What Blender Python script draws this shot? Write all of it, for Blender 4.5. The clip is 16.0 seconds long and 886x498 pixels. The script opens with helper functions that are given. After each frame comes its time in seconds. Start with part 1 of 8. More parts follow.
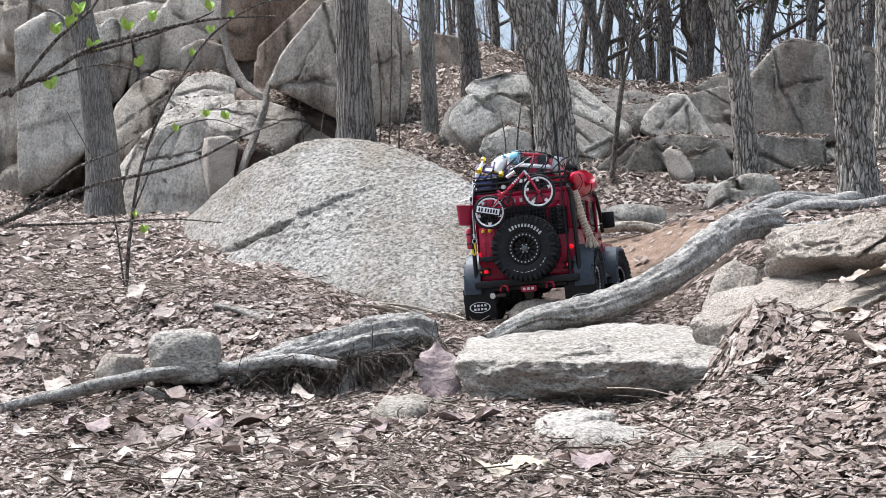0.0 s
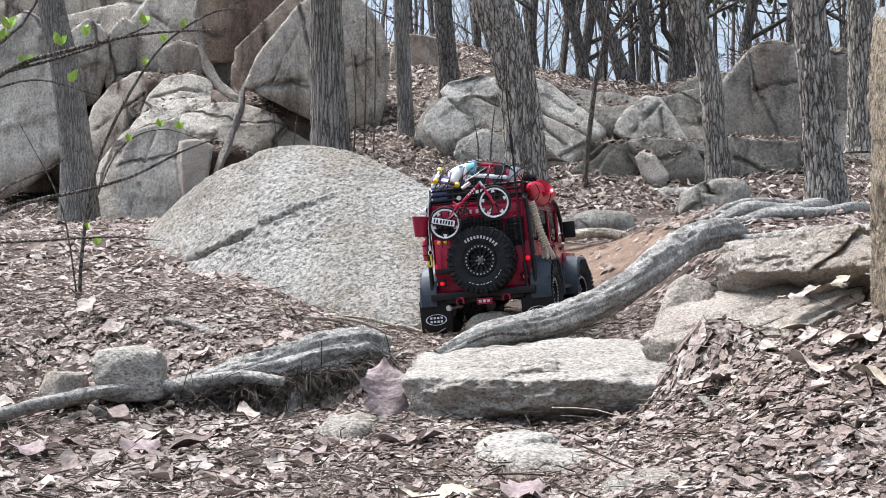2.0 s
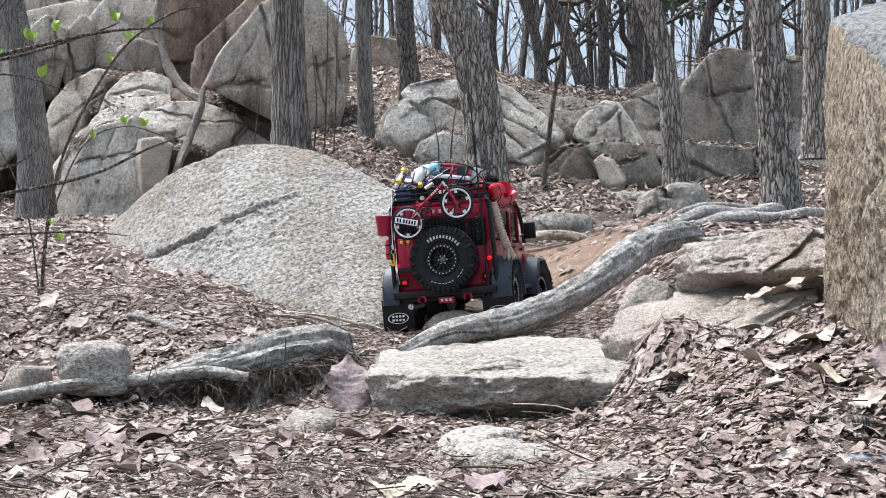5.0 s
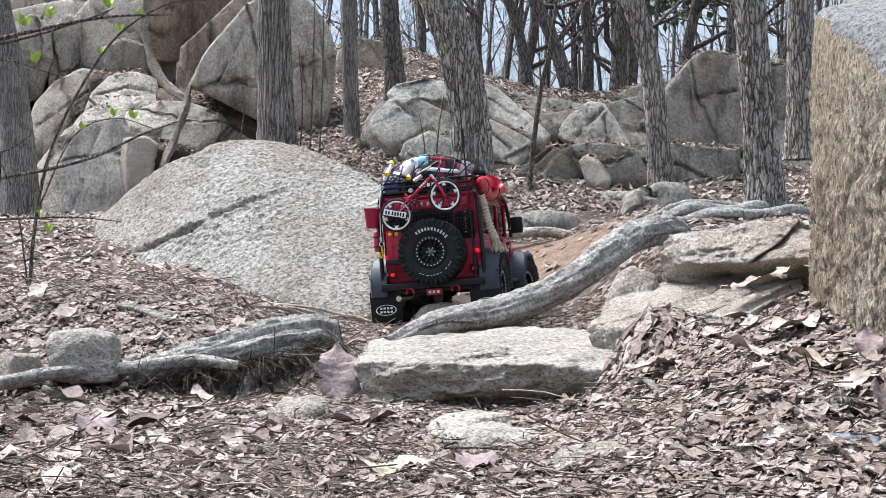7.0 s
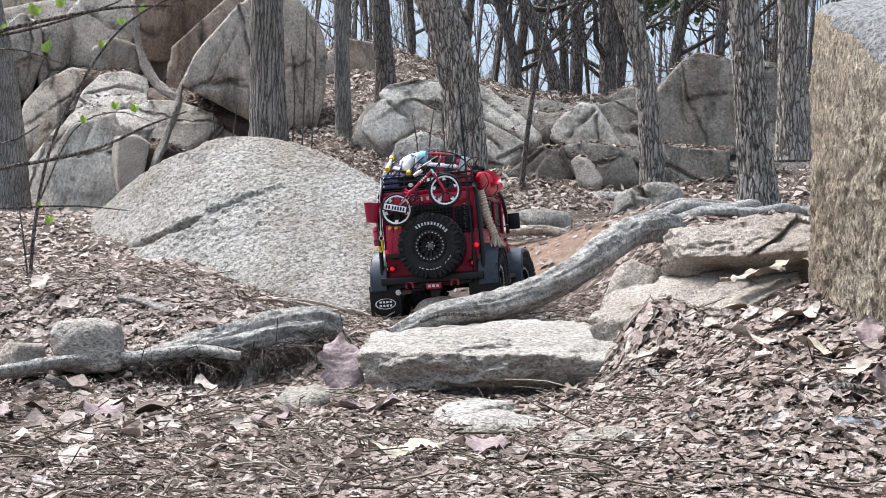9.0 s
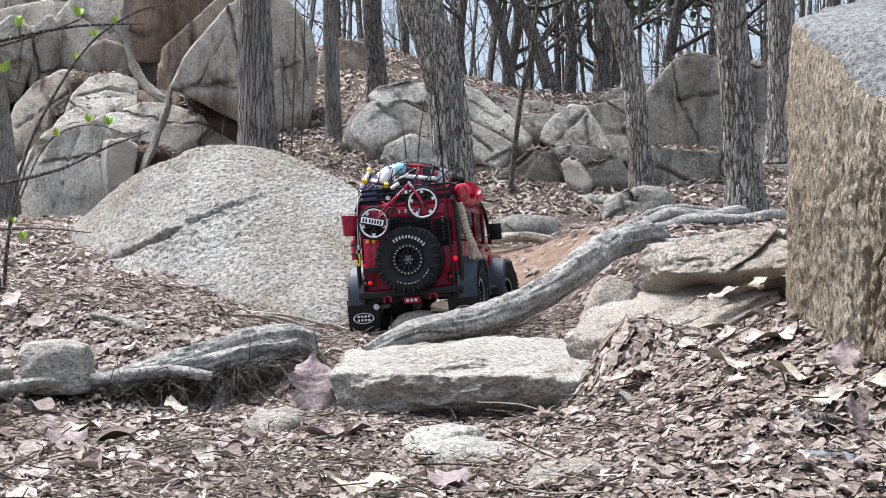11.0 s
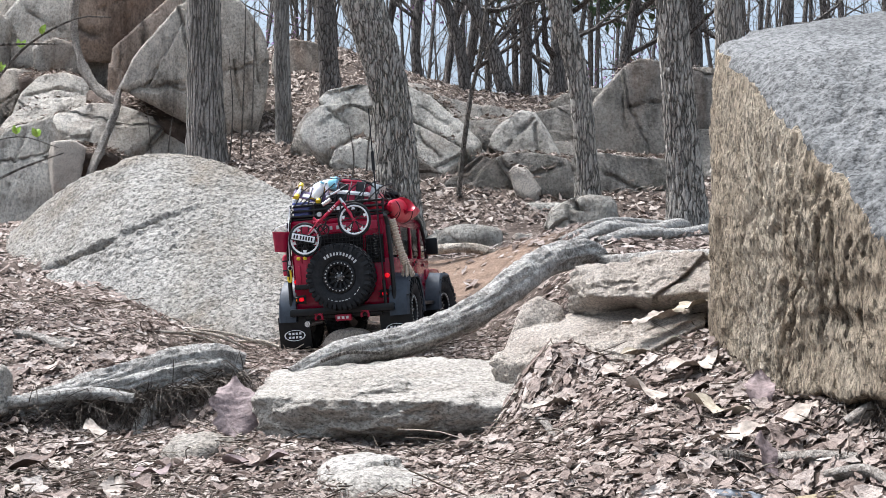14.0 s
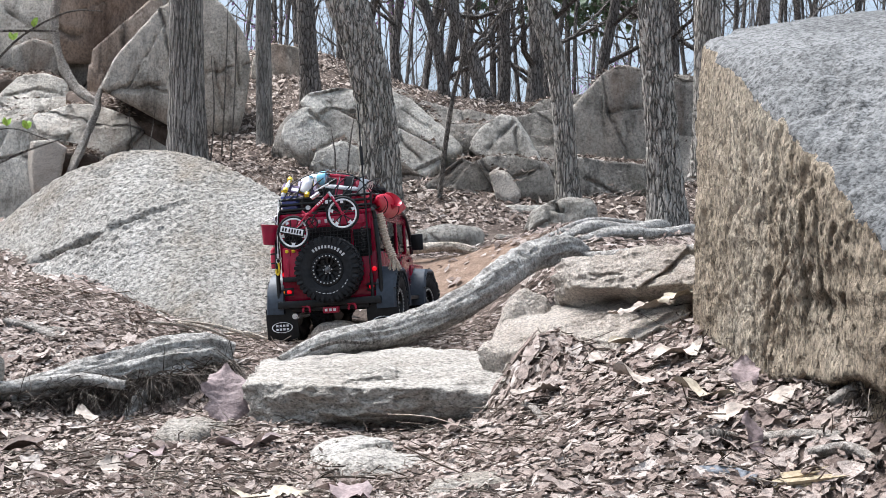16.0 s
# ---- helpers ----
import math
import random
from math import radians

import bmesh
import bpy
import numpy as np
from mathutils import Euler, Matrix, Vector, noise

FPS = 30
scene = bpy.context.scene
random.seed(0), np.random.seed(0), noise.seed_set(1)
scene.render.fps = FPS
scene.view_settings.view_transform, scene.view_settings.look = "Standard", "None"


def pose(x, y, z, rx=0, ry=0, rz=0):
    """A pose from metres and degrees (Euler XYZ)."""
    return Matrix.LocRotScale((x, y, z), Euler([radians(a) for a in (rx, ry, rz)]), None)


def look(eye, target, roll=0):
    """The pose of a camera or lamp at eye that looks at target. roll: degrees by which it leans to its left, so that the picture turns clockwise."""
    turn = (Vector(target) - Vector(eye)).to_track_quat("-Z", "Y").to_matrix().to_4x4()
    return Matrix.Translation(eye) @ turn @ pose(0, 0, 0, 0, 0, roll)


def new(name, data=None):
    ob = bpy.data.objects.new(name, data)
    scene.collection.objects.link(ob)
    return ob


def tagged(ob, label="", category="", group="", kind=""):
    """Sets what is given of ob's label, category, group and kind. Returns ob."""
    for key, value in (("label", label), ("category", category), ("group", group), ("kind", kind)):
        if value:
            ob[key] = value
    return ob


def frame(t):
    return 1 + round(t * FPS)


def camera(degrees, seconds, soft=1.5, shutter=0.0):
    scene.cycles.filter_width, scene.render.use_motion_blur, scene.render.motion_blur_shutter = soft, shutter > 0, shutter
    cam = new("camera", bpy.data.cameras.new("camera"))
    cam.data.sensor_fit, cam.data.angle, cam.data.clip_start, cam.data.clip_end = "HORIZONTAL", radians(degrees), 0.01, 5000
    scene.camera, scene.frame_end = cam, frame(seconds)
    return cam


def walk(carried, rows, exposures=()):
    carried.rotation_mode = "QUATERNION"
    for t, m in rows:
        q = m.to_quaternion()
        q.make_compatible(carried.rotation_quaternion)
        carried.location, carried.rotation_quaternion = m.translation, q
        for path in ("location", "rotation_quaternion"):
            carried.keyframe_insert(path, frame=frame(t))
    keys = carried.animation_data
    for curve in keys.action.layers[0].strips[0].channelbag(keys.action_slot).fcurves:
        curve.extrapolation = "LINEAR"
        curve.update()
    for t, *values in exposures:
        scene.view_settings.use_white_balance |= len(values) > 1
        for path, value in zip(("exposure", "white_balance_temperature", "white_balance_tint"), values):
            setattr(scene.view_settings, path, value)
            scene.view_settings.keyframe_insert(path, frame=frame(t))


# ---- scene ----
cam = camera(38.0, 16.0, soft=0.7)
PATH = [
    (0, (-0.037, 0.005, 0.241), (-0.136, 2.001, 0.316), -0.1),
    (0.5, (-0.013, 0.034, 0.285), (-0.116, 2.031, 0.349), -0.6),
    (1, (0.015, 0.031, 0.262), (-0.086, 2.027, 0.333), -0.3),
    (1.5, (-0.001, 0.022, 0.258), (-0.088, 2.019, 0.33), -0.2),
    (2, (0.028, 0.039, 0.27), (-0.057, 2.036, 0.34), -0.3),
    (2.5, (0.029, 0.049, 0.299), (-0.046, 2.047, 0.361), -0.6),
    (3, (0.025, 0.044, 0.299), (-0.039, 2.042, 0.361), -0.5),
    (3.5, (0.028, 0.047, 0.314), (-0.027, 2.046, 0.372), -0.7),
    (4, (0.026, 0.031, 0.28), (-0.017, 2.03, 0.348), -0.2),
    (6.5, (0.007, 0.0, 0.249), (0.011, 1.998, 0.328), 0.3),
    (7, (0.007, -0.005, 0.236), (0.017, 1.994, 0.32), 0.5),
    (7.5, (0.01, -0.004, 0.235), (0.024, 1.994, 0.32), 0.5),
    (8, (-0.023, -0.025, 0.215), (0.007, 1.972, 0.305), 0.7),
    (10.5, (-0.003, -0.016, 0.218), (0.033, 1.982, 0.31), 0.8),
    (11, (0.021, 0.01, 0.254), (0.054, 2.008, 0.336), 0.4),
    (11.5, (0.054, 0.03, 0.267), (0.085, 2.028, 0.346), 0.4),
    (12, (0.076, 0.041, 0.283), (0.114, 2.039, 0.359), 0.3),
    (12.5, (0.058, 0.029, 0.289), (0.117, 2.027, 0.363), 0.4),
    (13, (0.059, 0.025, 0.281), (0.132, 2.022, 0.358), 0.6),
    (13.5, (0.076, 0.028, 0.283), (0.157, 2.025, 0.362), 0.6),
    (14, (0.08, 0.03, 0.295), (0.169, 2.026, 0.371), 0.6),
    (14.5, (0.076, 0.025, 0.293), (0.176, 2.021, 0.371), 0.7),
    (15, (0.077, 0.026, 0.3), (0.185, 2.022, 0.378), 0.6),
    (15.5, (0.075, 0.018, 0.29), (0.192, 2.013, 0.372), 0.8),
    (16, (0.054, -0.002, 0.264), (0.184, 1.991, 0.356), 1.1),
]
walk(cam, [(t, look(eye, target, roll)) for t, eye, target, roll in PATH], [(0, 1.68, 6090, 10), (16, 1.68, 6090, 10)])

# ---- world, sun, exposure ----
SUN_ELEV, SUN_TURN = 62, -55
world = bpy.data.worlds.new("overcast_sky")
scene.world = world
world.use_nodes = True
wn = world.node_tree
sky = wn.nodes.new("ShaderNodeTexSky")
sky.sky_type, sky.sun_disc = "NISHITA", False
sky.sun_elevation, sky.sun_rotation = radians(SUN_ELEV), radians(SUN_TURN)
sky.air_density, sky.dust_density, sky.ozone_density = 1.0, 4.0, 1.0
haze = wn.nodes.new("ShaderNodeMixRGB")
haze.inputs[0].default_value = 0.55
haze.inputs[2].default_value = (7.6, 8.8, 9.8, 1)
wn.links.new(sky.outputs[0], haze.inputs[1])
# an overcast sky is brightest overhead
way = wn.nodes.new("ShaderNodeTexCoord")
part_z = wn.nodes.new("ShaderNodeSeparateXYZ")
wn.links.new(way.outputs["Generated"], part_z.inputs[0])
dome = wn.nodes.new("ShaderNodeMapRange")
dome.inputs["From Min"].default_value, dome.inputs["From Max"].default_value = 0.0, 1.0
dome.inputs["To Min"].default_value, dome.inputs["To Max"].default_value = 0.029, 0.067
wn.links.new(part_z.outputs["Z"], dome.inputs["Value"])
wn.links.new(haze.outputs[0], wn.nodes["Background"].inputs[0])
wn.links.new(dome.outputs[0], wn.nodes["Background"].inputs[1])
sun_data = bpy.data.lights.new("sun", "SUN")
sun_data.energy, sun_data.angle, sun_data.color = 3.15, radians(34), (1.0, 0.97, 0.94)
sun = new("sun", sun_data)
sun.matrix_world = look((math.sin(radians(SUN_TURN)) * 4, math.cos(radians(SUN_TURN)) * 4, math.tan(radians(SUN_ELEV)) * 4), (0, 0, 0))

# ---- small helpers ----
PERM = np.random.RandomState(3).permutation(512)
GRAD = np.random.RandomState(4).normal(size=(512, 3))
GRAD /= np.linalg.norm(GRAD, axis=1)[:, None]


def pn(p):
    """Gradient noise, about -0.7 to 0.7, for rows of places."""
    p = np.asarray(p, float)
    i = np.floor(p).astype(int)
    f = p - i
    w = f * f * f * (f * (f * 6 - 15) + 10)
    out = 0
    for dx in (0, 1):
        for dy in (0, 1):
            for dz in (0, 1):
                h = PERM[(PERM[(PERM[(i[:, 0] + dx) & 511] + i[:, 1] + dy) & 511] + i[:, 2] + dz) & 511]
                g = (GRAD[h] * (f - (dx, dy, dz))).sum(1)
                out = out + g * np.where(dx, w[:, 0], 1 - w[:, 0]) * np.where(dy, w[:, 1], 1 - w[:, 1]) * np.where(dz, w[:, 2], 1 - w[:, 2])
    return out


def fbm(p, octaves=4, gain=0.5):
    p, a, out = np.asarray(p, float), 1.0, 0
    for n in range(octaves):
        out = out + a * pn(p * 2**n + 17.3 * n)
        a *= gain
    return out


def sstep(a, b, x):
    t = np.clip((np.asarray(x, float) - a) / (b - a), 0, 1)
    return t * t * (3 - 2 * t)


def mesh_np(name, verts, faces, mats, smooth=True, slots=None):
    """A mesh from rows of places and rows of corners (all of one count)."""
    me = bpy.data.meshes.new(name)
    verts, faces = np.asarray(verts, np.float32), np.asarray(faces, np.int32)
    n, k = faces.shape
    me.vertices.add(len(verts))
    me.vertices.foreach_set("co", verts.ravel())
    me.loops.add(n * k)
    me.loops.foreach_set("vertex_index", faces.ravel())
    me.polygons.add(n)
    me.polygons.foreach_set("loop_start", np.arange(0, n * k, k, dtype=np.int32))
    me.polygons.foreach_set("loop_total", np.full(n, k, np.int32))
    if slots is not None:
        me.polygons.foreach_set("material_index", np.asarray(slots, np.int32))
    me.polygons.foreach_set("use_smooth", np.full(n, smooth))
    for m in mats if isinstance(mats, (list, tuple)) else [mats]:
        me.materials.append(m)
    me.update(calc_edges=True)
    me.validate()
    return me


def thing_np(name, verts, faces, mats, base=None, parent=None, smooth=True):
    verts = np.asarray(verts, float)
    if base is None:
        base = ((verts[:, 0].min() + verts[:, 0].max()) / 2, (verts[:, 1].min() + verts[:, 1].max()) / 2, verts[:, 2].min())
    if parent is not None:
        base = parent.location
    ob = new(name, mesh_np(name, verts - np.array(base), faces, mats, smooth))
    if parent is None:
        ob.location = base
    else:
        ob.parent = parent
    return ob


ICO = {}


def ico(n):
    if n not in ICO:
        b = bmesh.new()
        bmesh.ops.create_icosphere(b, subdivisions=n, radius=1)
        ICO[n] = (np.array([v.co[:] for v in b.verts]), np.array([[v.index for v in f.verts] for f in b.faces]))
        b.free()
    return ICO[n]


def sweep(path, radii, sides=8, step=0.02, closed=True):
    """A tube along a smooth path: places, quads, and for each place its ring's length and angle."""
    path, radii = np.array(path, float), np.array(radii, float)
    pad = np.vstack([2 * path[0] - path[1], path, 2 * path[-1] - path[-2]])
    P, R = [], []
    for i in range(len(path) - 1):
        a, b, c, d = pad[i : i + 4]
        n = max(1 if step >= 0.5 else 2, int(np.linalg.norm(c - b) / step))
        for s in np.arange(n) / n:
            P.append(0.5 * (2 * b + (c - a) * s + (2 * a - 5 * b + 4 * c - d) * s * s + (3 * b - a - 3 * c + d) * s**3))
            R.append(radii[i] + (radii[i + 1] - radii[i]) * s)
    P.append(path[-1]), R.append(radii[-1])
    P, R = np.array(P), np.array(R)
    T = np.gradient(P, axis=0)
    T /= np.linalg.norm(T, axis=1)[:, None] + 1e-9
    up = np.array([0, 0, 1.0]) if abs(T[:, 2]).mean() < 0.75 else np.array([0, 1.0, 0])
    U = np.cross(T, up)
    U /= np.linalg.norm(U, axis=1)[:, None] + 1e-9
    W = np.cross(U, T)
    ang = np.arange(sides) * 2 * np.pi / sides
    out = np.cos(ang)[None, :, None] * U[:, None] + np.sin(ang)[None, :, None] * W[:, None]
    V = (P[:, None] + out * R[:, None, None]).reshape(-1, 3)
    m = len(P)
    i, j = np.meshgrid(np.arange(m - 1), np.arange(sides), indexing="ij")
    j2 = (j + 1) % sides
    F = np.stack([i * sides + j, i * sides + j2, (i + 1) * sides + j2, (i + 1) * sides + j], -1).reshape(-1, 4)
    length = np.r_[0, np.cumsum(np.linalg.norm(np.diff(P, axis=0), axis=1))]
    if closed:
        V = np.vstack([V, P[0], P[-1]])
        a, b = len(V) - 2, len(V) - 1
        k = np.arange(sides)
        k2 = (k + 1) % sides
        F = np.vstack([F, np.stack([np.full(sides, a), k2, k, k], -1), np.stack([np.full(sides, b), (m - 1) * sides + k, (m - 1) * sides + k2, (m - 1) * sides + k2], -1)])
    return V, F, out.reshape(-1, 3), np.repeat(length, sides), np.tile(ang, m)


def tubes(list_of, sides=4, step=0.1):
    """Several plain tubes as one set of places and quads."""
    VV, FF, n = [], [], 0
    for path, radii in list_of:
        V, F, *_ = sweep(path, radii, sides, step, closed=False)
        VV.append(V), FF.append(F + n)
        n += len(V)
    return np.vstack(VV), np.vstack(FF)


# ---- materials ----
def base_mat(name, rough=0.85, metal=0.0, spec=0.3):
    m = bpy.data.materials.new(name)
    m.use_nodes = True
    nt = m.node_tree
    b = nt.nodes["Principled BSDF"]
    b.inputs["Roughness"].default_value, b.inputs["Metallic"].default_value = rough, metal
    b.inputs["Specular IOR Level"].default_value = spec
    return m, nt, b


def coords(nt, stretch=(1, 1, 1)):
    tc, info = nt.nodes.new("ShaderNodeTexCoord"), nt.nodes.new("ShaderNodeObjectInfo")
    off = nt.nodes.new("ShaderNodeVectorMath")
    off.operation = "MULTIPLY_ADD"
    off.inputs[1].default_value = stretch
    nt.links.new(tc.outputs["Object"], off.inputs[0])
    mul = nt.nodes.new("ShaderNodeVectorMath")
    mul.operation = "SCALE"
    mul.inputs[0].default_value = (7, 11, 5)
    nt.links.new(info.outputs["Random"], mul.inputs["Scale"])
    nt.links.new(mul.outputs[0], off.inputs[2])
    return off.outputs[0]


def tnoise(nt, co, scale, detail=6, rough=0.6, dist=0.0):
    n = nt.nodes.new("ShaderNodeTexNoise")
    n.inputs["Scale"].default_value, n.inputs["Detail"].default_value = scale, detail
    n.inputs["Roughness"].default_value, n.inputs["Distortion"].default_value = rough, dist
    nt.links.new(co, n.inputs["Vector"])
    return n.outputs["Fac"]


def tvor(nt, co, scale, feature="F1"):
    n = nt.nodes.new("ShaderNodeTexVoronoi")
    n.feature = feature
    n.inputs["Scale"].default_value = scale
    nt.links.new(co, n.inputs["Vector"])
    return n.outputs["Distance"]


def ramp(nt, fac, *stops):
    n = nt.nodes.new("ShaderNodeValToRGB")
    e = n.color_ramp.elements
    while len(e) < len(stops):
        e.new(0.5)
    for k, (at, c) in enumerate(stops):
        e[k].position = at
        e[k].color = (*c, 1) if isinstance(c, (tuple, list)) else (c, c, c, 1)
    nt.links.new(fac, n.inputs[0])
    return n.outputs[0]


def mix(nt, fac, a, b, mode="MIX"):
    n = nt.nodes.new("ShaderNodeMixRGB")
    n.blend_type = mode
    for k, v in enumerate((fac, a, b)):
        s = n.inputs[k]
        if isinstance(v, (int, float)):
            s.default_value = (v, v, v, 1) if k else v
        elif isinstance(v, (tuple, list)):
            s.default_value = (*v, 1)
        else:
            nt.links.new(v, s)
    return n.outputs[0]


def bump(nt, b, *heights):
    last = None
    for h, strength, dist in heights:
        n = nt.nodes.new("ShaderNodeBump")
        n.inputs["Strength"].default_value, n.inputs["Distance"].default_value = strength, dist
        nt.links.new(h, n.inputs["Height"])
        if last:
            nt.links.new(last, n.inputs["Normal"])
        last = n.outputs[0]
    nt.links.new(last, b.inputs["Normal"])


def plain(name, colour, rough=0.5, metal=0.0, spec=0.5, grain=0.12, scale=90, bumps=0.0, emit=0.0):
    """A simple surface with slight wear in its tone and gloss."""
    m, nt, b = base_mat(name, rough, metal, spec)
    co = coords(nt)
    n = tnoise(nt, co, scale, 4)
    dark = tuple(c * (1 - grain) for c in colour)
    lite = tuple(min(1, c * (1 + grain) + 0.01 * grain) for c in colour)
    nt.links.new(ramp(nt, n, (0.3, dark), (0.7, lite)), b.inputs["Base Color"])
    nt.links.new(ramp(nt, tnoise(nt, co, scale * 0.35, 5), (0.3, max(0.02, rough * 0.75)), (0.75, min(1, rough * 1.3 + 0.03))), b.inputs["Roughness"])
    if bumps:
        bump(nt, b, (n, bumps, 0.002))
    if emit:
        b.inputs["Emission Color"].default_value = (*colour, 1)
        b.inputs["Emission Strength"].default_value = emit
    return m


def rock_mat(name, c1, c2, c3, scale=1.0, speck=0.5, stain=0.5, stretch=(1, 1, 1), rough_bump=1.0, dirt=(0.05, 0.045, 0.04), pit=0.0, streak=0.0, grit=150, joints=0.0):
    m, nt, b = base_mat(name, 0.92, 0, 0.25)
    co = coords(nt, stretch)
    big = ramp(nt, tnoise(nt, co, 2.2 * scale, 6, 0.65, 0.6), (0.32, c1), (0.5, c2), (0.7, c3))
    fleck = ramp(nt, tnoise(nt, co, 95 * scale, 3, 0.7), (0.36, 0.42), (0.52, 1.0), (0.66, 1.25))
    col = mix(nt, speck, big, fleck, "MULTIPLY")
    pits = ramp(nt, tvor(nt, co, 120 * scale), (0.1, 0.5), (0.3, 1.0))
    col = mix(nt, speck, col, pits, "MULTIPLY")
    patch = ramp(nt, tnoise(nt, co, 6.5 * scale, 8, 0.72, 0.4), (0.52, 0.0), (0.68, 1.0))
    col = mix(nt, mix(nt, 1.0, patch, stain, "MULTIPLY"), col, dirt)
    if streak:
        # broad weathered and mossy patches
        col = mix(nt, 0.8 * streak, col, ramp(nt, tnoise(nt, coords(nt, (1, 1, 0.55)), 4.5, 7, 0.7, 1.2), (0.34, 0.48), (0.47, 0.9), (0.6, 1.15)), "MULTIPLY")
        col = mix(nt, ramp(nt, tnoise(nt, coords(nt), 3.0, 6, 0.65), (0.60, 0.0), (0.74, 0.35 * streak)), col, (0.13, 0.135, 0.075))
        # rain has left dark and rusty runs down the face
        run = coords(nt, (1, 1, 0.10))
        col = mix(nt, streak, col, ramp(nt, tnoise(nt, run, 13, 5, 0.6, 0.3), (0.34, 0.45), (0.46, 1.0), (0.6, 1.15)), "MULTIPLY")
        col = mix(nt, ramp(nt, tnoise(nt, coords(nt, (1, 1, 0.3)), 3.5, 5, 0.6), (0.56, 0.0), (0.72, 0.6 * streak)), col, (0.27, 0.17, 0.115))
    nt.links.new(col, b.inputs["Base Color"])
    rows = [(tnoise(nt, co, 14 * scale, 8, 0.65), 0.6 * rough_bump, 0.03 / scale), (tnoise(nt, co, 110 * scale, 5, 0.75), 0.8 * rough_bump, 0.006)]
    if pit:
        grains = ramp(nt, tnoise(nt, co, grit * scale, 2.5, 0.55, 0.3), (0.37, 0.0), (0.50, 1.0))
        # dark specks, and the shade of the pits put into the colour
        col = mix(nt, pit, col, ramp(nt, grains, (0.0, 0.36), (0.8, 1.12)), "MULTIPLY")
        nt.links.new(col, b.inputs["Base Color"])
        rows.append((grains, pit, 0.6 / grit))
    if joints:
        # thin dark fissures
        bent = nt.nodes.new("ShaderNodeVectorMath")
        bent.operation = "MULTIPLY_ADD"
        bent.inputs[1].default_value = (0.22, 0.22, 0.22)
        n = nt.nodes.new("ShaderNodeTexNoise")
        n.inputs["Scale"].default_value, n.inputs["Detail"].default_value = 3.0, 5
        plain_co = coords(nt, (1, 1, 0.75))
        nt.links.new(plain_co, n.inputs["Vector"])
        nt.links.new(n.outputs["Color"], bent.inputs[0])
        nt.links.new(plain_co, bent.inputs[2])
        edge = tvor(nt, bent.outputs[0], joints, "DISTANCE_TO_EDGE")
        gap = ramp(nt, edge, (0.0, 0.0), (0.018, 1.0))
        some = ramp(nt, tnoise(nt, plain_co, 2.6, 3), (0.42, 0.0), (0.52, 1.0))
        line = mix(nt, some, 1.0, gap)
        col = mix(nt, 0.8, col, ramp(nt, line, (0.0, 0.22), (0.9, 1.0)), "MULTIPLY")
        nt.links.new(col, b.inputs["Base Color"])
        rows.append((line, 1.0, 0.03))
    bump(nt, b, *rows)
    return m


def bark_mat(name, dark, lite, scale=1.0, moss=0.0, upright=0.26, deep=1.0):
    """Bark in long plates: furrows between cells that are stretched up the trunk."""
    m, nt, b = base_mat(name, 0.95, 0, 0.15)
    co = coords(nt, (1, 1, upright))
    wob = nt.nodes.new("ShaderNodeTexNoise")
    wob.inputs["Scale"].default_value, wob.inputs["Detail"].default_value = 26 * scale, 4
    nt.links.new(co, wob.inputs["Vector"])
    bent = nt.nodes.new("ShaderNodeVectorMath")
    bent.operation = "MULTIPLY_ADD"
    bent.inputs[1].default_value = (0.035 / scale,) * 3
    nt.links.new(wob.outputs["Color"], bent.inputs[0])
    nt.links.new(co, bent.inputs[2])
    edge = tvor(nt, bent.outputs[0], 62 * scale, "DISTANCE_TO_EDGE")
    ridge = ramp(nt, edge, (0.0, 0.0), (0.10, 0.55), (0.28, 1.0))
    fine = tnoise(nt, coords(nt, (1, 1, 0.45)), 130 * scale, 6, 0.75)
    flat = coords(nt)
    col = ramp(nt, fine, (0.28, dark), (0.70, lite))
    # furrow shade is put into the colour, on top of the bump
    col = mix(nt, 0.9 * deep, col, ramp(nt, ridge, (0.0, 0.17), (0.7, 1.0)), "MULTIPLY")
    col = mix(nt, 0.6, col, ramp(nt, tnoise(nt, flat, 7, 5), (0.35, 0.65), (0.7, 1.25)), "MULTIPLY")
    if moss:
        col = mix(nt, ramp(nt, tnoise(nt, flat, 8, 6), (0.5, 0.0), (0.75, moss)), col, (0.11, 0.13, 0.05))
    nt.links.new(col, b.inputs["Base Color"])
    bump(nt, b, (ridge, 1.0 * deep, 0.008), (fine, 0.8, 0.004))
    return m


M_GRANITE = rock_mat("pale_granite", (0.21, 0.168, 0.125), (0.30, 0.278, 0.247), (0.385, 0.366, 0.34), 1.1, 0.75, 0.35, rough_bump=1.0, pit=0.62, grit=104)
M_CLIFF = rock_mat("grey_cliff", (0.36, 0.31, 0.26), (0.55, 0.505, 0.445), (0.67, 0.625, 0.565), 0.9, 0.6, 0.6, (1, 1, 0.7), 2.0, streak=0.65, joints=1.5)
M_CLIFF_BROWN = rock_mat("brown_cliff", (0.33, 0.262, 0.21), (0.52, 0.455, 0.385), (0.65, 0.59, 0.52), 1.1, 0.6, 0.5, (1, 1, 0.7), 2.2, streak=0.85, joints=1.2)
M_CLIFF_RUST = rock_mat("rusty_cliff", (0.19, 0.122, 0.088), (0.37, 0.282, 0.226), (0.48, 0.40, 0.338), 1.0, 0.6, 0.5, (1, 1, 0.6), 2.0, streak=0.8, joints=1.0)
M_CLIFF_DARK = rock_mat("mossy_cliff", (0.19, 0.168, 0.145), (0.34, 0.306, 0.268), (0.46, 0.415, 0.367), 1.1, 0.6, 0.6, (1, 1, 0.8), 2.2, dirt=(0.08, 0.08, 0.06), streak=0.75, joints=1.9)
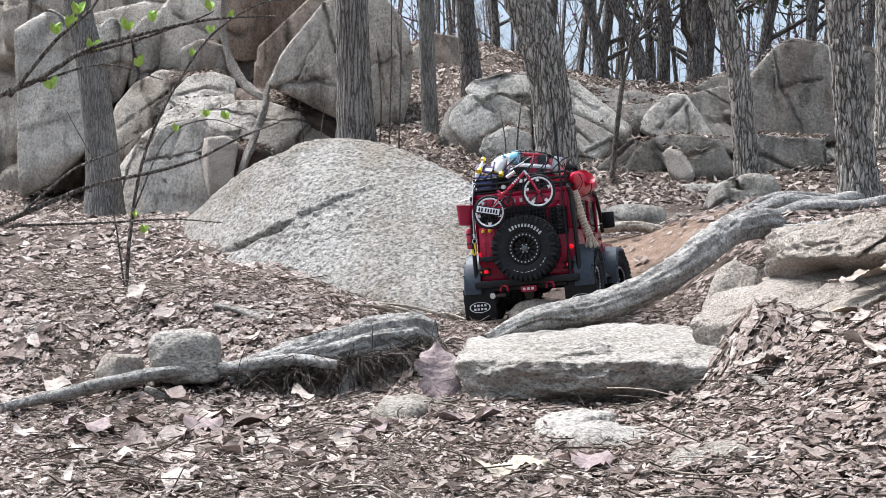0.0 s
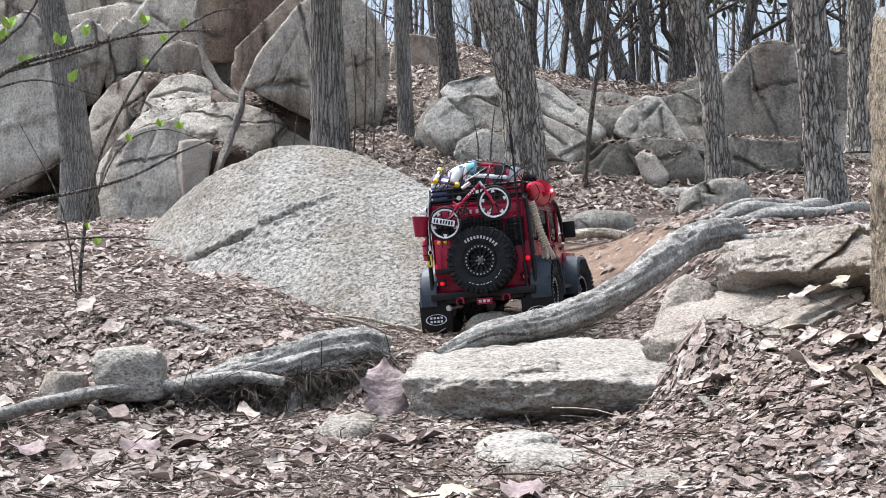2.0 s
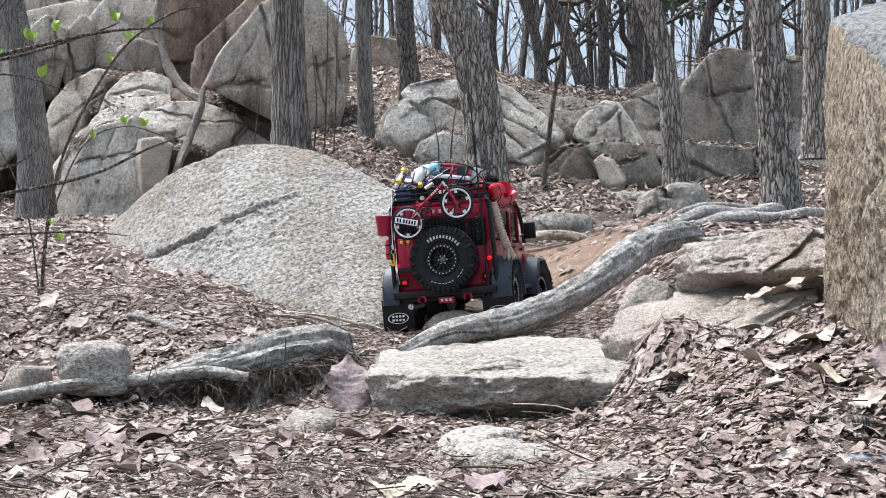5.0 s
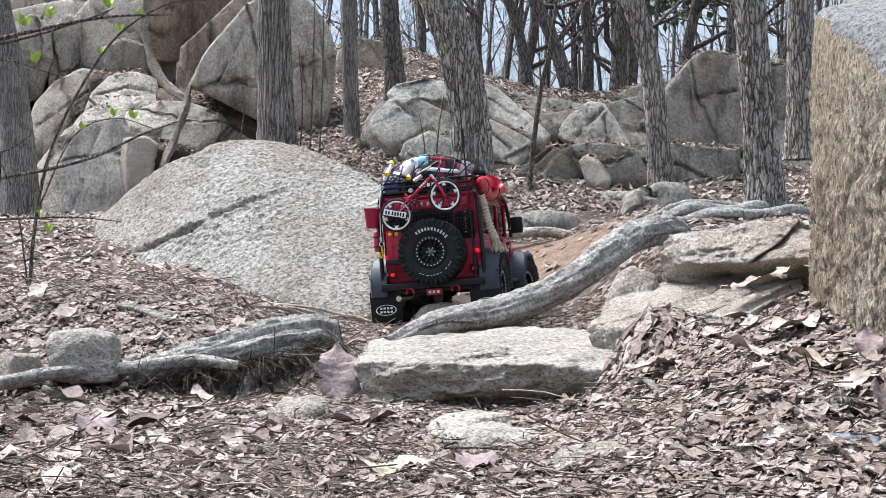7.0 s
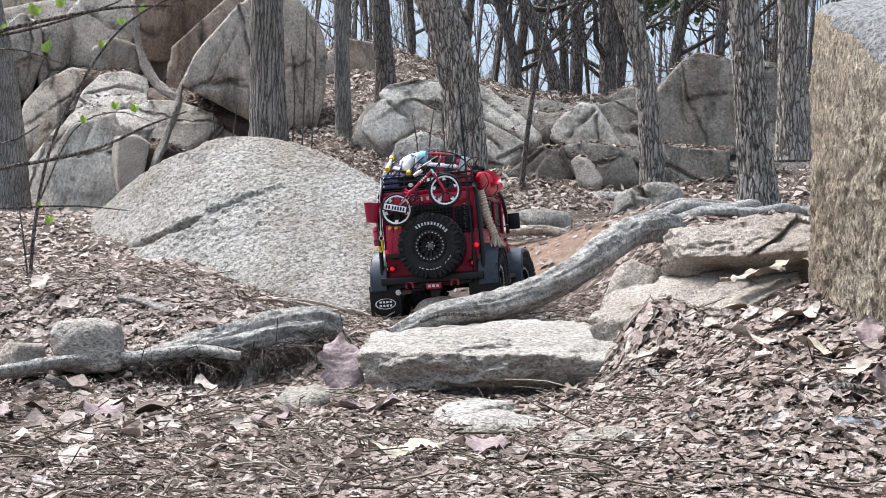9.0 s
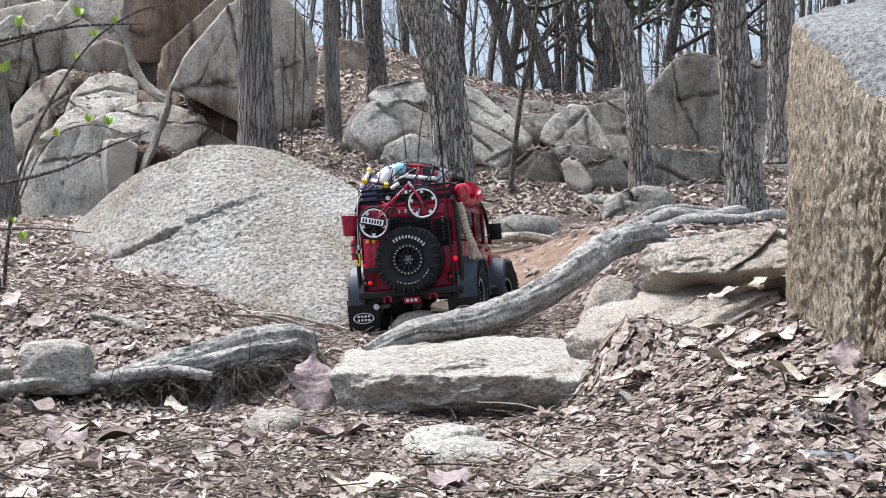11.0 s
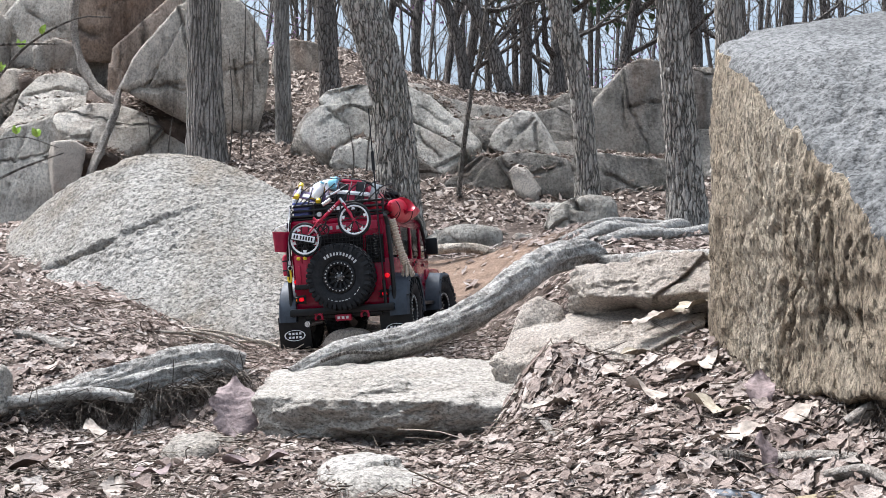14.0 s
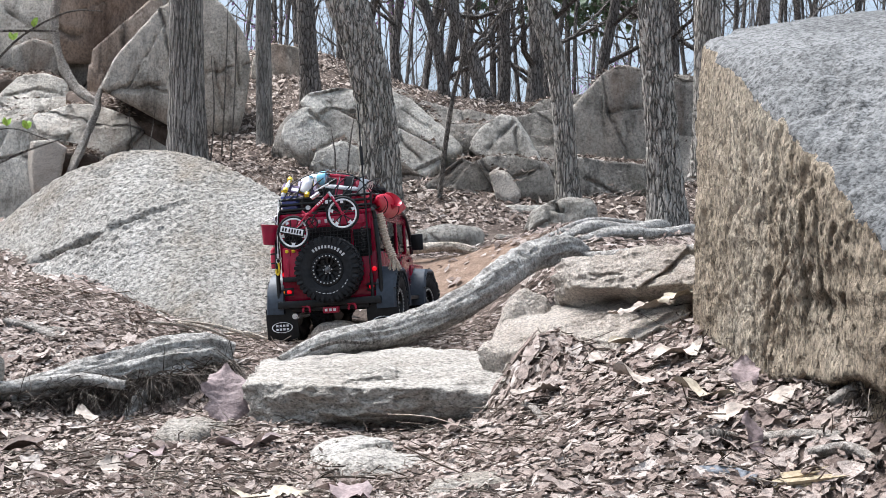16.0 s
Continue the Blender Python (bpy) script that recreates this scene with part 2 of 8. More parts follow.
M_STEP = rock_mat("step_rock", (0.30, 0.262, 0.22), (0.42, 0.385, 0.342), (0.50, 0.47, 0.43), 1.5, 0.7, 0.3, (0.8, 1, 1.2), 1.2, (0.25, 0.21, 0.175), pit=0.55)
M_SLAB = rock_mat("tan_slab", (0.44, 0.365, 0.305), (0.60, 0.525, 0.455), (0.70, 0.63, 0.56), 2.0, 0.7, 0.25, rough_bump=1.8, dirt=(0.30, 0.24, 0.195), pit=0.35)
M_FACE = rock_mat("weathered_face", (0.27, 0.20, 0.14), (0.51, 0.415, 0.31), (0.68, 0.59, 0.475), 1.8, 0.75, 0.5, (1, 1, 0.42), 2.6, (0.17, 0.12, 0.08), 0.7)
M_TOP = rock_mat("grey_rock_top", (0.10, 0.099, 0.098), (0.152, 0.151, 0.149), (0.20, 0.198, 0.195), 1.4, 0.95, 0.35, (1, 1, 1), 0.35, pit=0.5, grit=170)
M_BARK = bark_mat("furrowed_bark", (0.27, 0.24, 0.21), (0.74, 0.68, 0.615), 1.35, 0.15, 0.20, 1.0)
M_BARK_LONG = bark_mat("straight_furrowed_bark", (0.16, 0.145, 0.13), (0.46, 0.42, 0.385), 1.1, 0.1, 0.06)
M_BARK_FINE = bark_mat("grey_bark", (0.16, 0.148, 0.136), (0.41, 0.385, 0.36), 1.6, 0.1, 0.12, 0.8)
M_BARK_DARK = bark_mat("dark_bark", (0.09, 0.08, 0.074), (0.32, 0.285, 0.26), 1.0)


def root_mat(name, dark, mid, lite):
    m, nt, b = base_mat(name, 0.9, 0, 0.2)
    co = coords(nt)
    n1, n2, n3 = tnoise(nt, co, 34, 8, 0.75, 1.2), tnoise(nt, co, 150, 5, 0.75), tnoise(nt, co, 7, 5, 0.6)
    col = ramp(nt, n1, (0.30, dark), (0.48, mid), (0.70, lite))
    n4 = tnoise(nt, co, 75, 3, 0.6, 2.0)
    col = mix(nt, 0.8, col, ramp(nt, n4, (0.36, 1.1), (0.47, 0.95), (0.50, 0.35), (0.53, 1.0)), "MULTIPLY")
    col = mix(nt, 0.85, col, ramp(nt, n2, (0.34, 0.4), (0.58, 1.25)), "MULTIPLY")
    col = mix(nt, 0.5, col, ramp(nt, n3, (0.35, 0.65), (0.65, 1.2)), "MULTIPLY")
    nt.links.new(col, b.inputs["Base Color"])
    bump(nt, b, (n1, 0.9, 0.010), (n4, 0.8, 0.006), (n2, 0.9, 0.005))
    return m


M_ROOT = root_mat("weathered_root", (0.165, 0.146, 0.128), (0.42, 0.392, 0.36), (0.64, 0.615, 0.58))
M_DEAD = root_mat("dead_wood", (0.15, 0.125, 0.10), (0.34, 0.30, 0.265), (0.50, 0.46, 0.42))
M_PALE_ROOT = root_mat("barkless_root", (0.30, 0.24, 0.185), (0.56, 0.475, 0.39), (0.72, 0.64, 0.55))
M_TWIG = bark_mat("twig_bark", (0.12, 0.104, 0.09), (0.38, 0.335, 0.295), 3.0)


def thin_leaf(nt, b, col, share=0.12):
    """Some of the light passes through a dry leaf."""
    t, m = nt.nodes.new("ShaderNodeBsdfTranslucent"), nt.nodes.new("ShaderNodeMixShader")
    m.inputs[0].default_value = share
    nt.links.new(col, t.inputs[0])
    nt.links.new(b.outputs[0], m.inputs[1])
    nt.links.new(t.outputs[0], m.inputs[2])
    nt.links.new(m.outputs[0], nt.nodes["Material Output"].inputs[0])


def leaf_mat(name, *tones):
    m, nt, b = base_mat(name, 0.78, 0, 0.25)
    geo = nt.nodes.new("ShaderNodeNewGeometry")
    col = ramp(nt, geo.outputs["Random Per Island"], *tones)
    co = coords(nt)
    col = mix(nt, 0.8, col, ramp(nt, tnoise(nt, co, 190, 6, 0.8), (0.36, 0.42), (0.5, 0.95), (0.66, 1.25)), "MULTIPLY")
    col = mix(nt, 0.5, col, ramp(nt, tnoise(nt, co, 60, 4, 0.6), (0.35, 0.6), (0.6, 1.15)), "MULTIPLY")
    nt.links.new(col, b.inputs["Base Color"])
    bump(nt, b, (tnoise(nt, co, 150, 5, 0.7), 1.0, 0.006))
    thin_leaf(nt, b, col)
    return m


M_LEAF = leaf_mat("dry_leaf", (0.0, (0.13, 0.094, 0.078)), (0.2, (0.27, 0.203, 0.173)), (0.5, (0.375, 0.30, 0.262)), (0.9, (0.47, 0.395, 0.352)), (1.0, (0.60, 0.53, 0.485)))
M_LEAF_FAR = leaf_mat("dry_leaf_far", (0.0, (0.05, 0.036, 0.029)), (0.3, (0.16, 0.116, 0.093)), (0.65, (0.34, 0.268, 0.224)), (1.0, (0.62, 0.53, 0.465)))
M_STICK = leaf_mat("stick", (0.0, (0.06, 0.045, 0.035)), (0.5, (0.17, 0.13, 0.10)), (1.0, (0.42, 0.36, 0.30)))


def soil_mat():
    m, nt, b = base_mat("forest_soil", 0.97, 0, 0.1)
    tc = nt.nodes.new("ShaderNodeTexCoord")
    co = tc.outputs["Object"]
    col = ramp(nt, tnoise(nt, co, 9, 8, 0.7), (0.3, (0.045, 0.033, 0.027)), (0.55, (0.12, 0.093, 0.078)), (0.75, (0.25, 0.205, 0.175)))
    # bare orange earth round the flat part of the trail
    sub = nt.nodes.new("ShaderNodeVectorMath")
    sub.operation = "SUBTRACT"
    sub.inputs[1].default_value = (0.22, 3.26, 0.36)
    nt.links.new(co, sub.inputs[0])
    sc = nt.nodes.new("ShaderNodeVectorMath")
    sc.operation = "MULTIPLY"
    sc.inputs[1].default_value = (1.6, 2.7, 0.5)
    nt.links.new(sub.outputs[0], sc.inputs[0])
    ln = nt.nodes.new("ShaderNodeVectorMath")
    ln.operation = "LENGTH"
    nt.links.new(sc.outputs[0], ln.inputs[0])
    wob = nt.nodes.new("ShaderNodeMath")
    wob.operation = "MULTIPLY_ADD"
    wob.inputs[1].default_value = 0.9
    nt.links.new(tnoise(nt, co, 7, 6, 0.6), wob.inputs[0])
    nt.links.new(ln.outputs["Value"], wob.inputs[2])
    mask = ramp(nt, wob.outputs[0], (0.85, 1.0), (1.2, 0.0))
    earth = ramp(nt, tnoise(nt, co, 26, 8, 0.75), (0.3, (0.17, 0.115, 0.085)), (0.6, (0.31, 0.22, 0.165)), (0.8, (0.41, 0.315, 0.25)))
    col = mix(nt, mask, col, earth)
    col = mix(nt, 0.6, col, ramp(nt, tnoise(nt, co, 180, 3), (0.35, 0.6), (0.6, 1.2)), "MULTIPLY")
    nt.links.new(col, b.inputs["Base Color"])
    bump(nt, b, (tnoise(nt, co, 30, 8, 0.7), 0.8, 0.02), (tnoise(nt, co, 220, 4), 0.6, 0.004))
    return m


M_SOIL = soil_mat()

# ---- ground ----
RISE_Y = [-80, 0, 1.0, 1.86, 1.98, 2.10, 2.25, 2.6, 2.8, 2.95, 3.15, 3.4, 3.84, 4.2, 4.7, 5.5, 6.2, 7.2, 8.2, 10, 14, 90]
RISE_Z = [0.06, 0.06, 0.045, 0.055, 0.082, 0.13, 0.165, 0.190, 0.203, 0.228, 0.285, 0.375, 0.445, 0.53, 0.69, 0.87, 1.10, 1.42, 1.56, 1.55, 1.2, -4]


def height(x, y, rough=True):
    x, y = np.asarray(x, float), np.asarray(y, float)
    z = np.interp(y + 0.05 * np.sin(3.1 * x + 1.0), RISE_Y, RISE_Z)
    z = z + 0.20 * sstep(0.20, 0.62, x) * sstep(1.0, 1.8, y) * (1 - sstep(2.95, 3.9, y)) * (1 - 0.22 * np.exp(-(((y - 2.4) / 0.3) ** 2)))
    z = z + 0.015 * np.exp(-(((x - 0.50) / 0.09) ** 2) - ((y - 1.74) / 0.09) ** 2) + 0.035 * np.exp(-(((x - 0.37) / 0.11) ** 2) - ((y - 1.85) / 0.09) ** 2)
    z = z + 0.05 * np.exp(-(((x - 0.62) / 0.12) ** 2) - ((y - 1.32) / 0.15) ** 2) - 0.045 * np.exp(-(((x + 0.27) / 0.17) ** 2) - ((y - 2.07) / 0.08) ** 2)
    z = z + 0.036 * sstep(0.06, 0.27, x) * sstep(1.1, 1.4, y) * (1 - sstep(1.72, 1.86, y)) * (1 - sstep(0.36, 0.5, x))
    z = z + 0.085 * np.exp(-(((x - 0.312) / 0.068) ** 2) - ((y - 1.865) / 0.075) ** 2) + 0.022 * np.exp(-(((x - 0.08) / 0.2) ** 4) - ((y - 1.76) / 0.12) ** 2)
    z = z + 0.32 * np.exp(-(((x + 0.45) / 0.75) ** 2)) * sstep(6.9, 8.0, y) * (1 - sstep(9, 11, y))
    z = z + 0.085 * sstep(-0.15, -0.60, x) * sstep(2.1, 2.55, y) * (1 - sstep(3.3, 3.8, y))
    z = z - 0.62 * sstep(-0.60, -1.35, x) * sstep(3.9, 6.0, y) * (1 - sstep(8, 10, y))
    z = z + 0.10 * sstep(0.9, 2.2, x) * sstep(4.0, 5.5, y)
    if rough:
        p = np.stack([x, y, 0 * x], -1).reshape(-1, 3)
        calm = 1 - 0.75 * np.exp(-(((x - 0.15) / 0.28) ** 2) - ((y - 2.95) / 0.5) ** 2)
        far = np.clip(y / 2, 0.8, 3)
        z = z + calm * 0.013 * far * fbm(p * 4.5, 4).reshape(x.shape)
    return z


def build_ground():
    r = np.r_[0, np.geomspace(0.12, 85, 250)]
    a = np.radians(np.r_[np.arange(-180, -28, 4.0), np.arange(-28, 28, 0.26), np.arange(28, 180.1, 4.0)])
    rr, aa = np.meshgrid(r, a, indexing="ij")
    x, y = rr * np.sin(aa), rr * np.cos(aa)
    V = np.stack([x, y, height(x, y)], -1).reshape(-1, 3)
    n, m = len(r), len(a)
    i, j = np.meshgrid(np.arange(n - 1), np.arange(m - 1), indexing="ij")
    F = np.stack([i * m + j, i * m + j + 1, (i + 1) * m + j + 1, (i + 1) * m + j], -1).reshape(-1, 4)
    ob = new("ground", mesh_np("ground", V, F[:, ::-1], M_SOIL))
    tagged(ob, "brown forest floor rising to a wooded ridge, bare orange earth on the trail", "ground", kind="structure")
    return ob


ground = build_ground()


# ---- rocks ----
def hull_planes(corners):
    b = bmesh.new()
    for c in corners:
        b.verts.new(c)
    bmesh.ops.convex_hull(b, input=b.verts)
    mid = np.mean(corners, axis=0)
    b.normal_update()
    rows = []
    for f in b.faces:
        n = np.array(f.normal[:])
        d = n @ (np.array(f.verts[0].co[:]) - mid)
        if d < 0:
            n, d = -n, -d
        if d > 1e-4:
            rows.append(np.r_[n, d])
    b.free()
    rows = np.array(rows)
    keep = []
    for row in rows:
        if not any(row[:3] @ k[:3] > 0.999 for k in keep):
            keep.append(row)
    return mid, np.array(keep)


def cells(p, seed, count, size, warp=0.12, along=None):
    """How far each place lies from the nearest border of irregular cells, and the cell's own tone."""
    rs = np.random.RandomState(seed)
    lo, hi = p.min(0) - 0.05, p.max(0) + 0.05
    c = lo + rs.rand(count, 3) * (hi - lo)
    q = p + warp * size * np.stack([fbm(p / size * 1.5 + s, 2) for s in (3, 9, 27)], -1)
    if along is not None:
        w = np.array(along) / np.linalg.norm(along)
        q, c = q - 0.68 * (q @ w)[:, None] * w, c - 0.68 * (c @ w)[:, None] * w
    d = np.full((2, len(p)), 1e9)
    which = np.zeros(len(p), int)
    for k in range(count):
        e = np.linalg.norm((q - c[k]) * (1, 1, 1.25), axis=1)
        first = e < d[0]
        d[1] = np.where(first, d[0], np.minimum(d[1], e))
        d[0] = np.where(first, e, d[0])
        which[first] = k
    tilt = rs.normal(size=(count, 3)) * 0.7
    return d[1] - d[0], rs.rand(count)[which], ((p - c[which]) * tilt[which]).sum(1)


LEDGES = []


def rock(name, corners, mat, label, detail=5, k=16, lump=0.03, lump_f=3.0, grain=0.006, grain_f=25, grain_z=1.0, cracks=(), along=None, creases=(), crease_w=(1, 1, 1), seed=0, dents=(), category="rock", lean=None, flakes=None):
    """A stone with rounded flat faces between the given corners, lumps, grain and clefts."""
    mid, planes = hull_planes(corners)
    d, F = ico(detail)
    if lean is not None:
        d = d + np.array(lean)
        d = d / np.linalg.norm(d, axis=1)[:, None]
    q = np.clip(d @ planes[:, :3].T / planes[:, 3], 0, None)
    r = ((q**k).sum(1)) ** (-1 / k)
    p = mid + d * r[:, None]
    size = np.ptp(p, axis=0).mean()
    r = r + lump * fbm(p * lump_f + seed * 3.7, 3) + grain * fbm(p * grain_f * (1, 1, grain_z) + seed, 3)
    for level, (count, deep, thin, step, facet) in enumerate(cracks):
        gap, tone, slope = cells(p, seed + 5 + level, count, size / (1 + level), along=along)
        r = r - deep * np.exp(-((gap / thin) ** 2)) + step * (tone - 0.5) + facet * np.clip(slope, -0.4 * size, 0.4 * size)
    for a, b, width, depth in creases:
        a, b = np.array(a), np.array(b)
        s = np.clip(((p - a) @ (b - a)) / ((b - a) @ (b - a)), 0, 1)
        gone = np.linalg.norm((p + 0.012 * fbm(p * 14, 2)[:, None] - a - s[:, None] * (b - a)) * crease_w, axis=1)
        r = r - depth * np.exp(-((gone / width) ** 2))
    for (cx, cy, cz), (wx, wy, wz), depth in dents:
        e = (((p - (cx, cy, cz)) / (wx, wy, wz)) ** 2).sum(1)
        r = r - depth * np.exp(-e)
    if flakes is not None:
        r = r - flakes(p, d)
    V = mid + d * r[:, None]
    if category in ("outcrop", "cliff", "ledge") and name != "boulder":
        n = np.cross(V[F[:, 1]] - V[F[:, 0]], V[F[:, 2]] - V[F[:, 0]])
        c = V[F].mean(1)
        flat = (n[:, 2] > (0.2 if category == "ledge" else 0.72) * np.linalg.norm(n, axis=1)) & (fbm(c * 3.1, 2) > (-1 if category == "ledge" else -0.02))
        LEDGES.append(np.repeat(c[flat], 6 if category == "ledge" else 1, axis=0))
    ob = thing_np(name, V, F, mat)
    return tagged(ob, label, category)


def pebble(name, at, size, mat, label, turn=0, seed=1, detail=4, sink=0.3, k=11):
    """A loose stone: a rough box with knocked-off corners, sunk a little into the ground."""
    rs = np.random.RandomState(seed)
    c = np.array([(sx, sy, sz) for sx in (-1, 1) for sy in (-1, 1) for sz in (-1, 1)], float)
    c = c * (1 - (0.35, 0.35, 0.3) * rs.rand(8, 3)) * np.where(c[:, 2:] > 0, (0.72, 0.72, 1), (1.12, 1.12, 1.3))
    waist = np.array([(np.cos(w), np.sin(w), 0.1) for w in rs.rand(7) * 6.283]) * (1.08, 1.08, 1)
    c = np.vstack([c, waist, rs.normal(size=(5, 3)) * (0.4, 0.4, 0.08) + np.array([0, 0, 0.9])])
    c = c * np.array(size) / 2
    a = radians(turn)
    c = c @ np.array([[np.cos(a), np.sin(a), 0], [-np.sin(a), np.cos(a), 0], [0, 0, 1]])
    z = float(height(np.array([at[0]]), np.array([at[1]]))[0]) + size[2] * (0.5 - sink)
    if len(at) > 2:
        z = at[2]
    c += (at[0], at[1], z)
    return rock(name, c, mat, label, detail, k, 0.10 * min(size), 1.5 / max(size), 0.05 * min(size), 6 / max(size), 1.0, ((4, 0.03 * min(size), 0.04 * min(size), 0.04 * min(size), 0.18),), seed=seed)


# the big pale boulder beside the trail
rock("boulder", [(-1.10, 3.60, 0.30), (-0.993, 3.50, 0.405), (-0.884, 3.42, 0.478), (-0.751, 3.35, 0.580), (-0.625, 3.30, 0.632), (-0.524, 3.33, 0.668), (-0.386, 3.28, 0.652), (-0.281, 3.22, 0.612),
                 (-0.176, 3.13, 0.555), (-0.103, 3.06, 0.505), (-0.062, 2.98, 0.450), (-0.056, 2.88, 0.34), (-0.030, 2.78, 0.22), (-0.03, 2.79, 0.12), (-0.12, 2.67, 0.20), (-0.19, 2.665, 0.20), (-0.343, 2.74, 0.22), (-0.44, 2.80, 0.24), (-0.68, 3.00, 0.29), (-0.94, 3.28, 0.32), (-0.45, 2.80, 0.10), (-0.70, 3.00, 0.10), (-0.20, 2.66, 0.10), (-0.95, 3.28, 0.14),
                 (-0.70, 3.75, 0.52), (-0.30, 3.60, 0.50), (-0.07, 3.35, 0.40), (-0.90, 3.80, 0.30), (-0.06, 3.4, 0.2), (-0.6, 3.5, 0.1), (-0.2, 2.9, 0.1)],
     M_GRANITE, "large pale granite boulder with coarse pitted grain beside the trail", 7, 40, 0.016, 2.6, 0.007, 52, seed=2,
     dents=(((-0.605, 3.26, 0.605), (0.035, 0.08, 0.022), 0.045),), creases=(((-0.790, 3.130, 0.325), (-0.694, 3.079, 0.361), 0.008, 0.024), ((-0.694, 3.079, 0.361), (-0.573, 3.046, 0.407), 0.007, 0.026), ((-0.573, 3.046, 0.407), (-0.455, 3.052, 0.466), 0.006, 0.020), ((-0.455, 3.052, 0.466), (-0.355, 3.057, 0.500), 0.007, 0.010)), crease_w=(1, 0.25, 1), category="boulder")
rock("boulder", [(-0.30, 3.55, 0.35), (-0.18, 3.72, 0.59), (0.05, 3.72, 0.50), (0.10, 3.58, 0.44), (-0.05, 3.46, 0.40), (-0.25, 3.95, 0.60), (0.08, 3.95, 0.50), (0.10, 3.6, 0.3), (-0.3, 3.9, 0.3)],
     M_CLIFF, "low grey boulder half hidden behind the large pale one", 5, 14, 0.03, 4, 0.006, 30, seed=4, category="boulder")

# the flat stepping stone across the trail
def step_layers(p, d):
    """Worn layers on the broken front and shallow scars on the top."""
    front = sstep(0.35, 0.75, -d[:, 1])
    w = p + 0.008 * np.stack([fbm(p * 30 + k, 2) for k in (2, 8, 14)], -1)
    bed = 0.012 * np.round(2.5 * pn(w * (7, 7, 40) + 3)) / 2.5 + 0.006 * pn(w * (40, 40, 90))
    scar = 0.004 * np.exp(-((np.abs(pn(w * (9, 26, 5) + 7)) / 0.06) ** 2)) + 0.0035 * pn(w * (40, 70, 40) + 3)
    return front * bed + (1 - front) * scar


rock("stepping_stone", [(-0.10, 2.15, 0.175), (0.10, 2.17, 0.195), (0.265, 2.11, 0.195), (0.285, 1.92, 0.165), (0.27, 1.86, 0.14), (0.13, 1.845, 0.15), (-0.04, 1.89, 0.15), (-0.115, 1.95, 0.145),
                        (0.25, 1.88, 0.085), (0.06, 1.865, 0.085), (-0.10, 1.94, 0.085), (-0.1, 2.15, 0.03), (0.25, 2.1, 0.03), (0.2, 1.93, 0.03), (-0.05, 1.96, 0.03)],
     M_STEP, "flat pale stepping stone with a rough broken front edge", 7, 70, 0.016, 9, 0.014, 24, 2.6, seed=6, flakes=step_layers,
     dents=(((0.16, 1.86, 0.082), (0.10, 0.05, 0.022), 0.05), ((0.02, 1.87, 0.075), (0.07, 0.05, 0.02), 0.03)))

